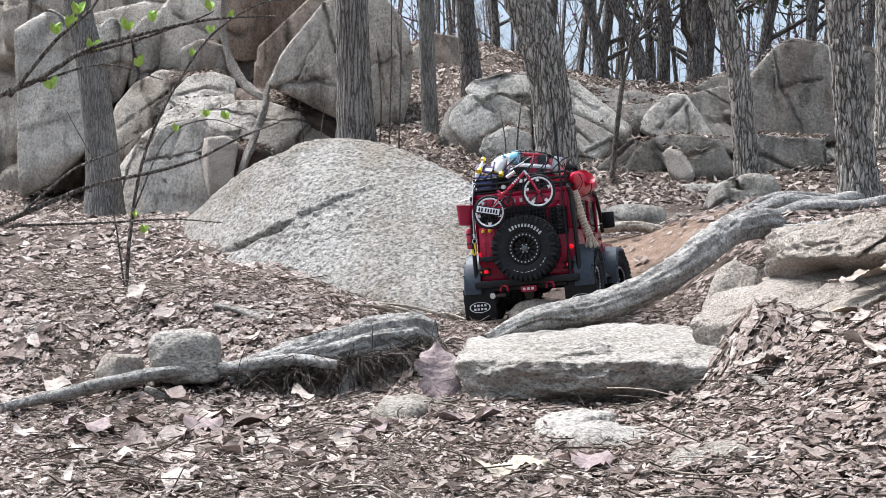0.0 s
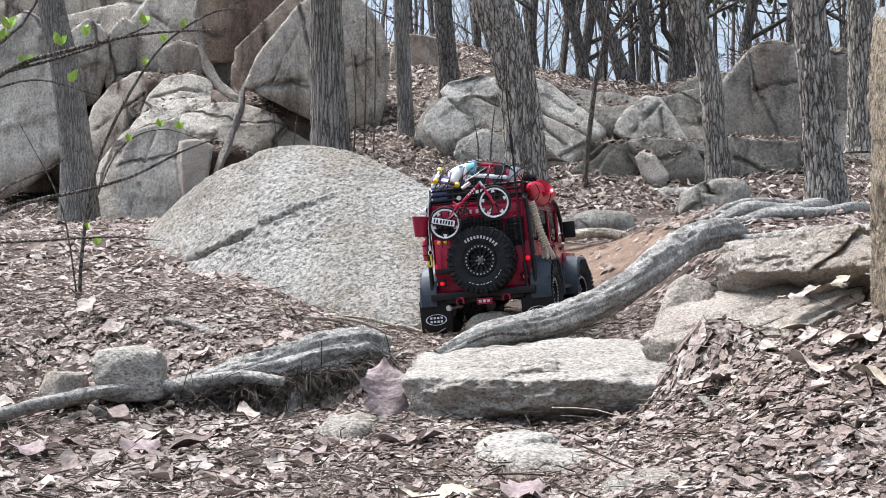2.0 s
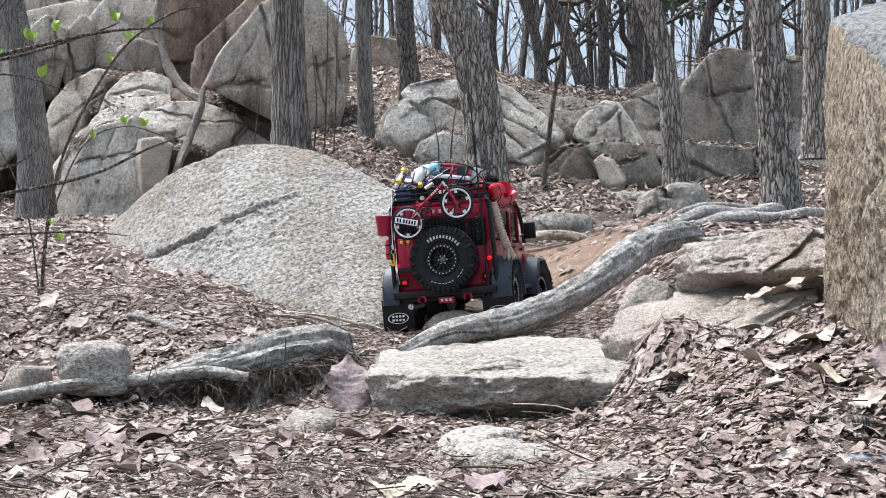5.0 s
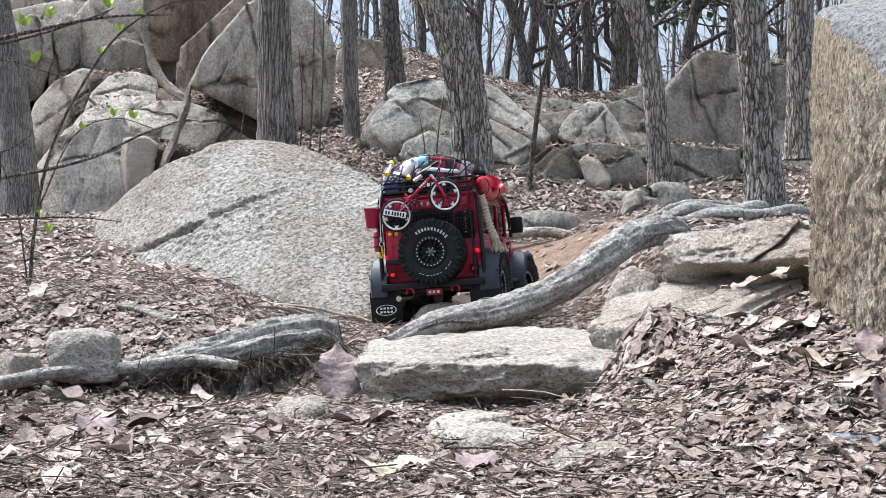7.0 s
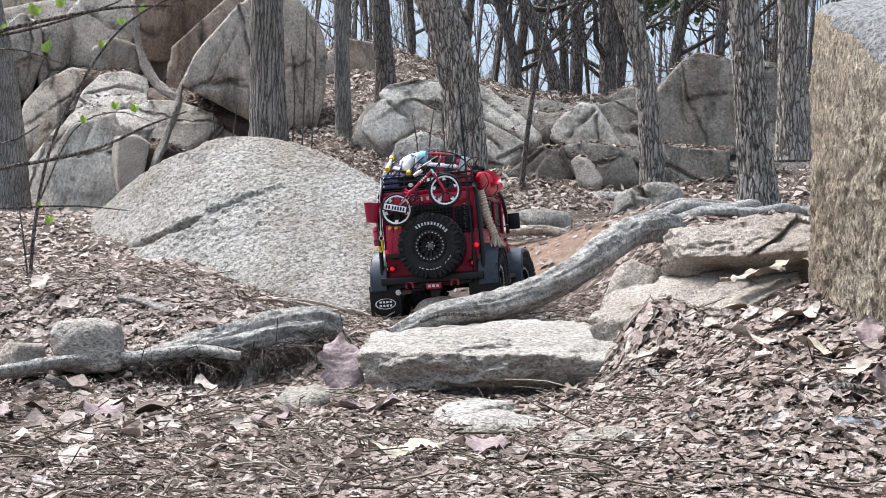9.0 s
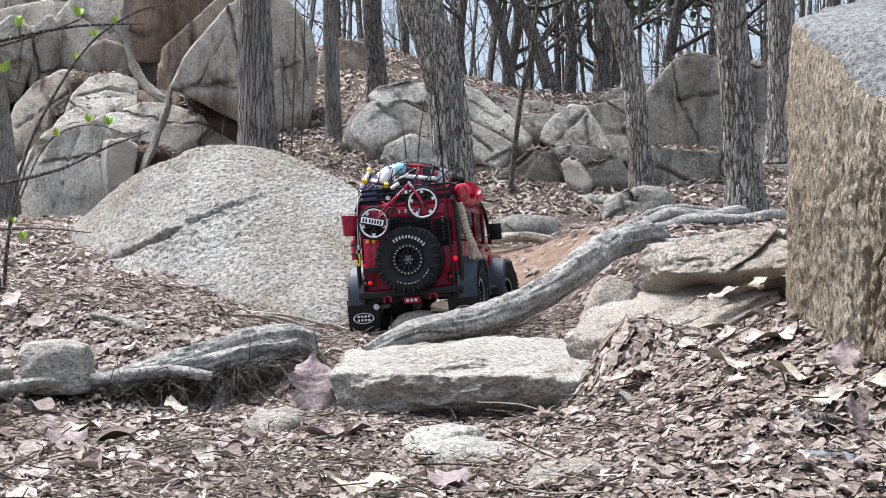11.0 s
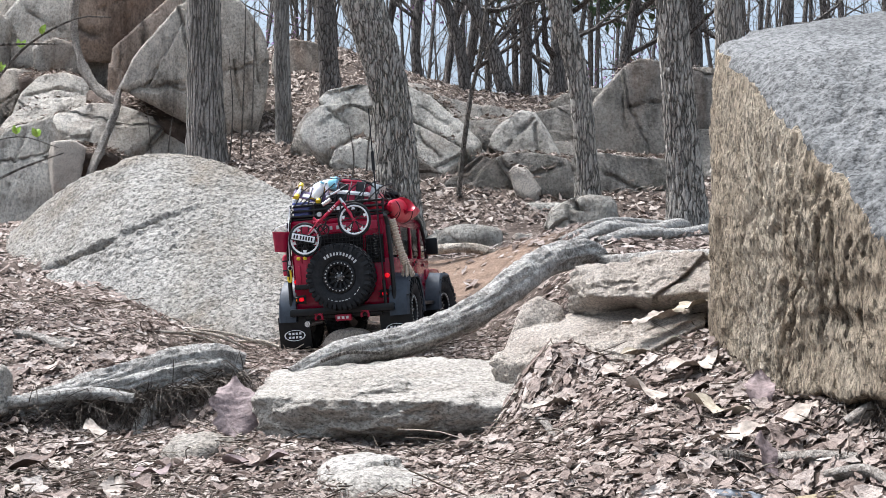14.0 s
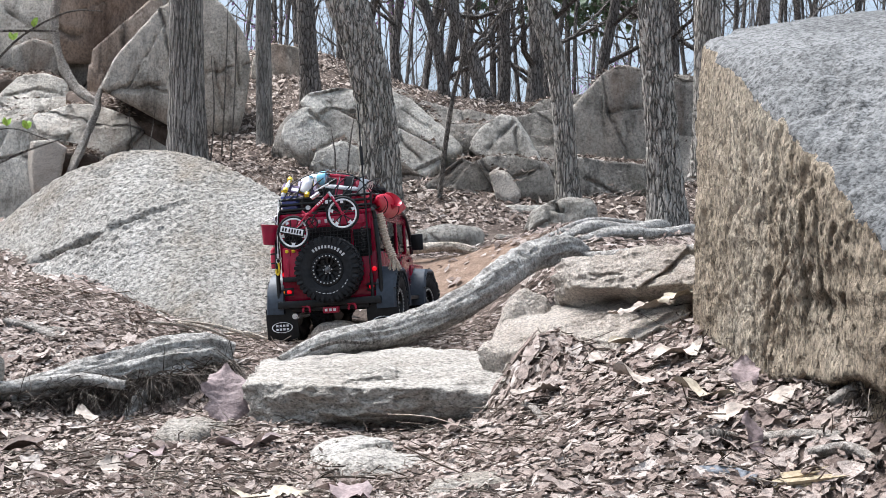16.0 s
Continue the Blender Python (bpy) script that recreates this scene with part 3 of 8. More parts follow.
# the split boulder on the bank: weathered front, grey sloping top
def split_boulder():
    c = [(0.515, 1.76, 0.10), (0.505, 1.74, 0.45), (0.515, 1.735, 0.645), (0.555, 1.60, 0.605), (0.550, 1.46, 0.50), (0.548, 1.36, 0.43), (0.575, 1.24, 0.335), (0.60, 0.98, 0.15),
         (0.555, 1.44, 0.10), (0.535, 1.60, 0.10), (0.57, 1.2, 0.08), (0.60, 0.95, 0.08), (0.62, 1.90, 0.70), (0.80, 1.78, 0.715), (1.05, 1.55, 0.66), (1.10, 1.0, 0.42), (1.1, 1.9, 0.66),
         (1.1, 1.9, 0.05), (1.1, 1.0, 0.05), (0.62, 1.95, 0.05)]
    mid, planes = hull_planes(c)

    def flakes(p, d):
        """Narrow upright clefts, pockets and crumbling layers on the broken front."""
        side = planes[np.argmax((p - mid) @ planes[:, :3].T / planes[:, 3], axis=1), 2]
        face = sstep(0.72, 0.62, p[:, 0]) * sstep(0.5, 0.3, side)
        w = p + 0.010 * np.stack([fbm(p * 22 + k, 2) for k in (2, 8, 14)], -1)
        line = np.abs(pn(w * (3, 26, 5.5) + 4.1))
        long = np.abs(pn(w * (3, 11, 2.6) + 9.7))
        some, more = sstep(-0.02, 0.16, pn(w * (2, 9, 6) + 2.2)), sstep(0.0, 0.2, pn(w * (2, 5, 4) + 21))
        deep = 0.007 * np.exp(-((line / 0.040) ** 2)) * some + 0.016 * np.exp(-((long / 0.014) ** 2)) * more
        pocket = 0.004 * sstep(0.30, 0.38, pn(w * (4, 60, 22) + 33)) + 0.006 * sstep(0.26, 0.34, pn(w * (6, 80, 44) + 51))
        layer = 0.003 * np.round(3.0 * pn(w * (3, 14, 7) + 41)) / 3 + 0.004 * pn(p * (20, 60, 34)) + 0.005 * pn(p * (30, 150, 80))
        right = sstep(1.50, 1.38, p[:, 1]) * sstep(0.40, 0.30, p[:, 2])
        bed = right * (0.006 + 0.006 * pn(w * (4, 8, 50) + 5))
        foot = 0.05 * sstep(0.195, 0.15, p[:, 2] + 0.02 * pn(p * 12)) * sstep(1.58, 1.48, p[:, 1])
        return face * (deep + pocket + layer + bed + foot)

    ob = rock("boulder", c, [M_FACE, M_TOP], "split boulder with a crumbly ochre face and a grey rough top", 7, 34, 0.012, 3.6, 0.007, 48, 0.6, seed=9, lean=(-0.55, 0.05, 0.0), flakes=flakes,
              dents=(((0.53, 1.69, 0.345), (0.03, 0.008, 0.030), 0.030), ((0.56, 1.36, 0.25), (0.05, 0.06, 0.05), 0.02)),
              creases=(((0.53, 1.698, 0.395), (0.53, 1.690, 0.33), 0.006, 0.06), ((0.54, 1.63, 0.50), (0.54, 1.62, 0.40), 0.003, 0.012), ((0.55, 1.55, 0.34), (0.55, 1.55, 0.25), 0.004, 0.035), ((0.56, 1.49, 0.31), (0.555, 1.50, 0.19), 0.005, 0.05),
                       ((0.52, 1.72, 0.58), (0.52, 1.71, 0.50), 0.003, 0.012), ((0.56, 1.40, 0.38), (0.56, 1.41, 0.28), 0.004, 0.02), ((0.54, 1.60, 0.26), (0.54, 1.60, 0.20), 0.004, 0.02)), crease_w=(0.12, 1, 1), category="boulder")
    me = ob.data
    at = np.zeros(len(me.polygons) * 3, np.float32)
    me.polygons.foreach_get("center", at)
    at = at.reshape(-1, 3) + np.array(ob.location)
    d = at + 0.014 * np.stack([fbm(at * 26 + k, 3) for k in (1, 7, 13)], -1) - mid
    side = planes[np.argmax(d @ planes[:, :3].T / planes[:, 3], axis=1), 2]
    me.polygons.foreach_set("material_index", (side > 0.38).astype(np.int32))
    return ob


split_boulder()

# stones and slabs on the bank
rock("rock", [(0.36, 2.06, 0.318), (0.375, 2.04, 0.352), (0.55, 1.97, 0.365), (0.60, 1.92, 0.345), (0.57, 1.87, 0.312), (0.47, 1.90, 0.300), (0.39, 1.96, 0.300), (0.44, 2.03, 0.245), (0.60, 2.1, 0.36), (0.42, 2.15, 0.33), (0.45, 2.1, 0.2), (0.6, 2.1, 0.2), (0.6, 1.98, 0.2), (0.37, 2.08, 0.27)],
     M_SLAB, "tan overhanging rock ledge tucked under the root", 7, 60, 0.010, 9, 0.010, 36, 1.8, ((5, 0.003, 0.004, 0.010, 0.08),), seed=11,
     dents=(((0.44, 1.96, 0.265), (0.06, 0.06, 0.030), 0.05), ((0.52, 1.93, 0.255), (0.05, 0.05, 0.022), 0.04)), flakes=step_layers)
rock("rock", [(0.245, 1.96, 0.203), (0.345, 1.865, 0.196), (0.420, 1.81, 0.206), (0.46, 1.81, 0.232), (0.545, 1.85, 0.270), (0.575, 1.98, 0.292), (0.423, 2.08, 0.287), (0.30, 2.065, 0.249),
              (0.255, 1.97, 0.10), (0.35, 1.88, 0.10), (0.43, 1.84, 0.10), (0.55, 1.87, 0.12), (0.56, 1.98, 0.12), (0.30, 2.05, 0.12)],
     M_SLAB, "tan weathered rock slab sloping out of the bank", 7, 60, 0.012, 9, 0.008, 34, 1.6, ((5, 0.006, 0.004, 0.006, 0.05),), seed=12, flakes=step_layers)
rock("rock", [(0.275, 2.05, 0.22), (0.345, 2.03, 0.23), (0.375, 2.06, 0.245), (0.36, 2.06, 0.285), (0.325, 2.07, 0.302), (0.30, 2.08, 0.285), (0.27, 2.12, 0.2), (0.37, 2.13, 0.24), (0.32, 2.13, 0.29), (0.31, 2.08, 0.16)],
     M_SLAB, "angular pale tan stone below the root", 5, 50, 0.006, 12, 0.004, 40, seed=13)
pebble("rock", (0.018, 2.44, 0.212), (0.10, 0.06, 0.045), M_SLAB, "small ochre stone at the end of the root", 12, 113, 4)
pebble("rock", (-0.555, 2.05, 0.145), (0.135, 0.10, 0.085), M_STEP, "rounded pale stone among the leaves", 8, 14, 5)
pebble("rock", (-0.655, 2.06, 0.125), (0.08, 0.08, 0.06), M_SLAB, "small brown stone beside a pale one", 30, 15, 4)
pebble("rock", (-0.50, 2.35, 0.20), (0.09, 0.06, 0.035), M_STEP, "small flat pale stone on the leaf litter", 10, 16, 4)
pebble("rock", (-0.185, 1.89, 0.062), (0.13, 0.11, 0.075), M_STEP, "low pale stone sticking out of the trail", -10, 17, 5)
pebble("rock", (0.085, 1.66, 0.045), (0.20, 0.22, 0.10), M_STEP, "low pale stone sticking out of the trail", 25, 18, 5)
pebble("rock", (0.20, 1.38, 0.060), (0.20, 0.10, 0.05), M_STEP, "low pale stone sticking out of the trail", 5, 19, 4)
pebble("rock", (0.31, 3.72, 0.455), (0.26, 0.22, 0.10), M_CLIFF, "flat grey stone lying at the foot of a tree", 5, 20, 5)
pebble("rock", (0.70, 4.03, 0.535), (0.23, 0.20, 0.15), M_CLIFF, "rounded grey stone at the edge of the trail", -10, 21, 5)
pebble("rock", (0.62, 4.40, 0.60), (0.22, 0.10, 0.06), M_CLIFF, "long flat grey stone on the slope", 5, 22, 4)
pebble("rock", (0.50, 3.93, 0.47), (0.08, 0.07, 0.06), M_SLAB, "small tan stone near the trail", 5, 23, 4)
pebble("rock", (0.02, 2.30, 0.195), (0.07, 0.04, 0.03), M_SLAB, "small tan stone beside the root", 15, 24, 4)

# cliffs and outcrops behind
def crag(front, thick, mat, label, detail, seed, category, clefts=()):
    """A block of a cliff: its front corners, a smaller back set into the slope, and the clefts across its face."""
    f = np.array(front)
    mid = f.mean(0)
    f = mid + (f - mid) * 1.05
    back = mid + (f - mid) * (0.92, 0.92, 0.92) + np.array([mid[0] * 0.1, thick, mid[2] * 0.06])
    low = f[np.argsort(f[:, 2])[:2]] + (0, 0.06, -0.10)
    belly = mid + (0, -0.025 * np.ptp(f, axis=0).max(), 0)
    size = np.ptp(f, axis=0).max()
    ob = rock("boulder" if category == "boulder" else "crag", [tuple(v) for v in np.vstack([f, back, low, belly])], mat, label, detail, 60, 0.015 * size, 2.6 / size, 0.006 * size, 16 / size, 1.0,
              ((3, 0.008 * size, 0.004 * size, 0.006 * size, 0.02),) if category == "boulder" else ((4, 0.014 * size, 0.005 * size, 0.018 * size, 0.07),), seed=seed, category=category,
              creases=[(p, q, 0.006, 0.022) for p, q in clefts], crease_w=(1, 0.35, 1))
    return tagged(ob, group="blocks of the cliff")


crag([(-1.72, 5.94, 0.55), (-1.76, 6.04, 0.88), (-1.69, 6.09, 1.05), (-1.50, 6.12, 1.11), (-1.45, 6.09, 1.01), (-1.41, 6.05, 0.87), (-1.36, 6.01, 0.74), (-1.35, 5.95, 0.55)], 0.7, M_CLIFF, "smooth pale grey slab at the foot of the cliff", 6, 60, "outcrop", (((-1.60, 6.10, 1.06), (-1.64, 6.04, 0.87)), ((-1.65, 6.01, 0.79), (-1.70, 5.96, 0.62)), ((-1.49, 6.12, 1.11), (-1.45, 6.08, 1.00)),))
crag([(-1.51, 6.23, 1.06), (-1.50, 6.31, 1.16), (-1.36, 6.36, 1.23), (-1.24, 6.37, 1.23), (-1.10, 6.34, 1.18), (-1.01, 6.27, 1.09), (-1.15, 6.17, 0.97), (-1.41, 6.21, 1.04)], 0.7, M_CLIFF, "rounded pale slab sloping down to a leafy ledge", 6, 61, "outcrop", (((-1.50, 6.22, 1.06), (-1.25, 6.21, 1.02)),))
crag([(-1.22, 6.18, 0.88), (-1.23, 6.24, 1.00), (-1.13, 6.31, 1.14), (-1.02, 6.32, 1.16), (-0.88, 6.31, 1.13), (-0.85, 6.25, 1.00), (-0.86, 6.19, 0.88), (-1.10, 6.14, 0.80)], 0.7, M_CLIFF, "grey slab split by a slanting crack", 6, 62, "outcrop", (((-1.19, 6.24, 0.99), (-1.02, 6.32, 1.16)), ((-1.08, 6.31, 1.14), (-0.89, 6.28, 1.07)),))
crag([(-1.41, 5.86, 0.97), (-1.33, 5.86, 0.98), (-1.27, 5.86, 0.95), (-1.28, 5.82, 0.79), (-1.33, 5.81, 0.75), (-1.40, 5.82, 0.78), (-1.41, 5.84, 0.88)], 0.4, M_SLAB, "tan upright block below the leafy ledge", 5, 63, "outcrop")
crag([(-1.89, 6.59, 1.08), (-1.86, 6.69, 1.20), (-1.75, 6.79, 1.32), (-1.55, 6.80, 1.33), (-1.36, 6.78, 1.29), (-1.53, 6.72, 1.22), (-1.75, 6.64, 1.13)], 0.7, M_CLIFF, "layered grey rock with curved bedding cracks", 6, 64, "outcrop", (((-1.86, 6.67, 1.17), (-1.65, 6.72, 1.22)), ((-1.65, 6.72, 1.22), (-1.36, 6.78, 1.29)),))
crag([(-1.86, 6.78, 1.22), (-1.84, 6.86, 1.35), (-1.77, 6.92, 1.45), (-1.64, 6.94, 1.47), (-1.53, 6.92, 1.43), (-1.50, 6.87, 1.34), (-1.64, 6.83, 1.29), (-1.75, 6.79, 1.23)], 0.7, M_CLIFF, "rounded layer of grey rock above a bedding crack", 6, 65, "outcrop", (((-1.82, 6.85, 1.33), (-1.66, 6.88, 1.38)), ((-1.66, 6.88, 1.38), (-1.52, 6.87, 1.35)),))
crag([(-2.25, 7.00, 1.11), (-2.22, 7.10, 1.33), (-2.14, 7.16, 1.46), (-2.01, 7.20, 1.54), (-1.86, 7.20, 1.53), (-1.91, 7.14, 1.39), (-2.01, 7.05, 1.19), (-2.15, 6.98, 1.06)], 0.7, M_CLIFF_BROWN, "dark layered rock at the edge of the cliff", 6, 66, "outcrop", (((-2.20, 7.03, 1.18), (-1.93, 7.14, 1.41)), ((-2.11, 7.01, 1.13), (-1.96, 7.08, 1.27)),))
crag([(-2.80, 7.12, 0.89), (-2.89, 7.30, 1.79), (-2.69, 7.34, 1.92), (-2.45, 7.32, 1.78), (-2.32, 7.27, 1.55), (-2.32, 7.21, 1.25), (-2.43, 7.17, 1.07), (-2.62, 7.14, 0.99)], 1.0, M_CLIFF, "rough grey rock wall behind a slim tree", 6, 67, "outcrop", (((-2.66, 7.26, 1.52), (-2.50, 7.18, 1.15)), ((-2.51, 7.30, 1.72), (-2.42, 7.22, 1.31)),))
crag([(-2.46, 7.31, 1.56), (-2.44, 7.35, 1.79), (-2.34, 7.37, 1.88), (-2.23, 7.36, 1.79), (-2.21, 7.33, 1.59), (-2.28, 7.31, 1.49), (-2.40, 7.30, 1.45)], 0.8, M_CLIFF, "weathered grey column in the cliff", 6, 68, "outcrop")
crag([(-2.24, 7.37, 1.53), (-2.23, 7.40, 1.80), (-2.15, 7.41, 1.90), (-2.07, 7.41, 1.85), (-2.06, 7.38, 1.59), (-2.12, 7.37, 1.53)], 0.8, M_CLIFF, "narrow upright grey block in the cliff", 5, 69, "outcrop")
crag([(-2.12, 7.48, 1.63), (-2.14, 7.54, 1.89), (-2.03, 7.59, 2.07), (-1.83, 7.60, 2.08), (-1.72, 7.56, 1.92), (-1.75, 7.53, 1.78), (-1.94, 7.48, 1.64)], 0.9, M_CLIFF, "pale block on the upper cliff", 6, 70, "outcrop", (((-2.02, 7.55, 1.93), (-1.82, 7.53, 1.82)),))
crag([(-1.87, 7.23, 1.47), (-1.90, 7.26, 1.67), (-1.79, 7.28, 1.73), (-1.66, 7.27, 1.69), (-1.63, 7.25, 1.53), (-1.68, 7.24, 1.47)], 0.8, M_CLIFF_DARK, "mossy block in the cliff", 5, 71, "outcrop")
crag([(-3.16, 7.84, 1.90), (-3.20, 7.95, 2.56), (-2.78, 7.96, 2.56), (-2.52, 7.93, 2.33), (-2.43, 7.88, 2.00), (-2.64, 7.86, 1.89)], 1.0, M_CLIFF_BROWN, "tall brown cliff wall", 6, 72, "outcrop", (((-2.76, 7.91, 2.26), (-2.67, 7.86, 1.93)),))
crag([(-2.56, 7.95, 1.98), (-2.63, 8.04, 2.43), (-2.24, 8.08, 2.58), (-1.95, 8.07, 2.47), (-1.93, 8.01, 2.16), (-2.22, 7.96, 1.98)], 1.0, M_CLIFF_BROWN, "brown block high on the cliff", 6, 73, "outcrop")
crag([(-1.63, 7.19, 1.69), (-1.64, 7.15, 1.90), (-1.60, 7.12, 2.11), (-1.33, 7.11, 2.20), (-1.08, 7.13, 2.11), (-1.19, 7.18, 1.84), (-1.42, 7.20, 1.69)], 1.0, M_CLIFF_RUST, "overhanging reddish brown block high on the cliff", 6, 74, "outcrop", (((-1.53, 7.16, 1.87), (-1.28, 7.15, 1.96)),))
crag([(-1.64, 7.30, 1.49), (-1.65, 7.32, 1.67), (-1.47, 7.32, 1.69), (-1.45, 7.31, 1.51), (-1.53, 7.31, 1.47)], 0.8, M_CLIFF_DARK, "mossy block under the overhang", 5, 75, "outcrop")
crag([(-1.41, 6.95, 1.42), (-1.40, 6.96, 1.62), (-1.31, 6.97, 1.69), (-1.15, 6.98, 1.82), (-1.06, 6.99, 1.95), (-1.00, 6.98, 1.76), (-1.21, 6.96, 1.54), (-1.29, 6.95, 1.41)], 0.8, M_CLIFF_RUST, "rust-stained cliff wall behind the boulder", 6, 76, "outcrop", (((-1.37, 6.96, 1.59), (-1.33, 6.95, 1.45)),))
crag([(-1.16, 6.10, 1.27), (-1.10, 6.13, 1.43), (-1.01, 6.15, 1.55), (-0.92, 6.17, 1.63), (-0.85, 6.19, 1.74), (-0.73, 6.20, 1.78), (-0.61, 6.19, 1.68), (-0.53, 6.17, 1.56), (-0.49, 6.15, 1.41), (-0.50, 6.12, 1.25), (-0.55, 6.09, 1.14), (-0.70, 6.09, 1.13), (-0.92, 6.09, 1.20), (-1.09, 6.10, 1.26)], 0.7, M_CLIFF_BROWN, "huge smooth brown-grey boulder perched on the slope", 7, 77, "boulder", (((-0.89, 6.17, 1.61), (-1.05, 6.10, 1.28)), ((-0.84, 6.14, 1.46), (-0.95, 6.11, 1.27)), ((-0.95, 6.11, 1.27), (-0.70, 6.11, 1.23)), ((-0.65, 6.14, 1.41), (-0.59, 6.09, 1.15)), ((-0.55, 6.16, 1.53), (-0.52, 6.12, 1.27)),))
crag([(-0.58, 7.36, 1.47), (-0.57, 7.41, 1.68), (-0.48, 7.44, 1.77), (-0.33, 7.44, 1.74), (-0.26, 7.41, 1.61), (-0.30, 7.37, 1.47), (-0.47, 7.35, 1.42)], 0.6, M_CLIFF_BROWN, "brown block on the upper slope", 6, 78, "outcrop")
crag([(-0.21, 5.46, 1.13), (-0.17, 5.48, 1.17), (-0.05, 5.50, 1.20), (0.06, 5.49, 1.19), (0.07, 5.44, 1.11), (-0.14, 5.42, 1.08)], 0.5, M_CLIFF, "pale slab along the top of the outcrop", 6, 79, "outcrop")
crag([(-0.27, 5.26, 0.95), (-0.26, 5.29, 1.01), (-0.19, 5.33, 1.08), (-0.05, 5.32, 1.08), (0.06, 5.29, 1.02), (0.06, 5.23, 0.89), (-0.04, 5.26, 0.94), (-0.13, 5.23, 0.88), (-0.22, 5.24, 0.90)], 0.5, M_CLIFF, "broad pale grey slab facing the trail", 6, 80, "outcrop", (((-0.14, 5.23, 0.89), (-0.03, 5.26, 0.95)), ((-0.16, 5.32, 1.07), (-0.09, 5.29, 1.00)),))
crag([(-0.15, 5.12, 0.82), (-0.13, 5.14, 0.88), (-0.03, 5.15, 0.93), (0.06, 5.14, 0.89), (0.07, 5.10, 0.77), (-0.04, 5.11, 0.79)], 0.5, M_CLIFF, "pale lower slab below a slanting crack", 6, 81, "outcrop")
crag([(0.10, 5.16, 1.08), (0.16, 5.20, 1.15), (0.25, 5.18, 1.11), (0.34, 5.11, 1.01), (0.44, 5.04, 0.91), (0.41, 5.02, 0.88), (0.29, 5.08, 0.95), (0.16, 5.12, 1.02)], 0.5, M_CLIFF, "long pale slab slanting down to the trail", 6, 82, "outcrop", (((0.21, 5.15, 1.06), (0.36, 5.07, 0.94)),))
crag([(0.13, 4.99, 0.91), (0.16, 5.03, 0.99), (0.29, 4.99, 0.92), (0.38, 4.96, 0.86), (0.34, 4.94, 0.80), (0.30, 4.92, 0.76), (0.20, 4.95, 0.83)], 0.5, M_CLIFF, "slanting grey slab below a longer one", 6, 83, "outcrop", (((0.20, 5.00, 0.93), (0.29, 4.95, 0.83)),))
crag([(0.13, 4.76, 0.66), (0.14, 4.80, 0.84), (0.20, 4.79, 0.81), (0.29, 4.78, 0.75), (0.28, 4.76, 0.69), (0.20, 4.76, 0.66)], 0.5, M_CLIFF_DARK, "dark grey rock behind a tree", 5, 84, "outcrop")
crag([(0.29, 4.67, 0.71), (0.35, 4.68, 0.76), (0.42, 4.70, 0.82), (0.47, 4.69, 0.80), (0.53, 4.66, 0.72), (0.51, 4.65, 0.68), (0.36, 4.65, 0.69)], 0.5, M_CLIFF_DARK, "dark wedge of rock between pale slabs", 6, 85, "outcrop", (((0.36, 4.68, 0.75), (0.42, 4.70, 0.81)),))
crag([(0.43, 5.20, 0.92), (0.44, 5.23, 1.02), (0.58, 5.23, 1.03), (0.57, 5.21, 0.99), (0.50, 5.19, 0.92)], 0.5, M_CLIFF_DARK, "dark rock in the shade of the outcrop", 5, 86, "outcrop")
crag([(0.45, 4.75, 0.86), (0.51, 4.79, 0.94), (0.58, 4.81, 0.99), (0.63, 4.80, 0.98), (0.68, 4.77, 0.90), (0.72, 4.72, 0.81), (0.63, 4.73, 0.82), (0.51, 4.73, 0.83)], 0.5, M_CLIFF, "pale angular rock with broken faces", 6, 87, "outcrop", (((0.52, 4.74, 0.85), (0.62, 4.80, 0.96)), ((0.63, 4.78, 0.94), (0.64, 4.73, 0.84)),))
crag([(0.47, 4.63, 0.80), (0.51, 4.63, 0.82), (0.62, 4.63, 0.82), (0.72, 4.62, 0.80), (0.77, 4.59, 0.69), (0.62, 4.59, 0.68), (0.54, 4.61, 0.74)], 0.5, M_CLIFF_DARK, "stained grey rock at the trail's edge", 6, 88, "outcrop", (((0.60, 4.61, 0.74), (0.70, 4.61, 0.77)),))
crag([(0.51, 4.53, 0.74), (0.53, 4.54, 0.76), (0.57, 4.54, 0.74), (0.61, 4.50, 0.67), (0.57, 4.49, 0.65), (0.53, 4.51, 0.68)], 0.2, M_SLAB, "tan block leaning on the outcrop", 5, 89, "outcrop")
crag([(0.68, 5.30, 0.97), (0.69, 5.33, 1.07), (0.86, 5.34, 1.10), (0.96, 5.33, 1.08), (0.95, 5.27, 0.91), (0.81, 5.27, 0.90)], 0.5, M_CLIFF_DARK, "grey block on the wooded slope", 6, 90, "outcrop")
crag([(0.81, 5.80, 1.18), (0.89, 5.82, 1.23), (1.20, 5.84, 1.28), (1.22, 5.77, 1.14), (0.98, 5.76, 1.12)], 0.6, M_CLIFF_DARK, "dark slab near the ridge", 6, 91, "outcrop")
crag([(0.88, 5.10, 0.87), (0.85, 5.14, 1.01), (0.93, 5.16, 1.11), (1.04, 5.19, 1.23), (1.10, 5.19, 1.26), (1.18, 5.19, 1.25), (1.26, 5.18, 1.22), (1.27, 5.09, 0.88), (1.05, 5.09, 0.85)], 0.6, M_CLIFF_DARK, "tall dark stained rock wall", 6, 92, "outcrop", (((1.02, 5.17, 1.20), (1.04, 5.12, 0.91)), ((1.05, 5.15, 1.07), (1.20, 5.15, 1.10)), ((1.12, 5.14, 1.03), (1.14, 5.11, 0.88)),))
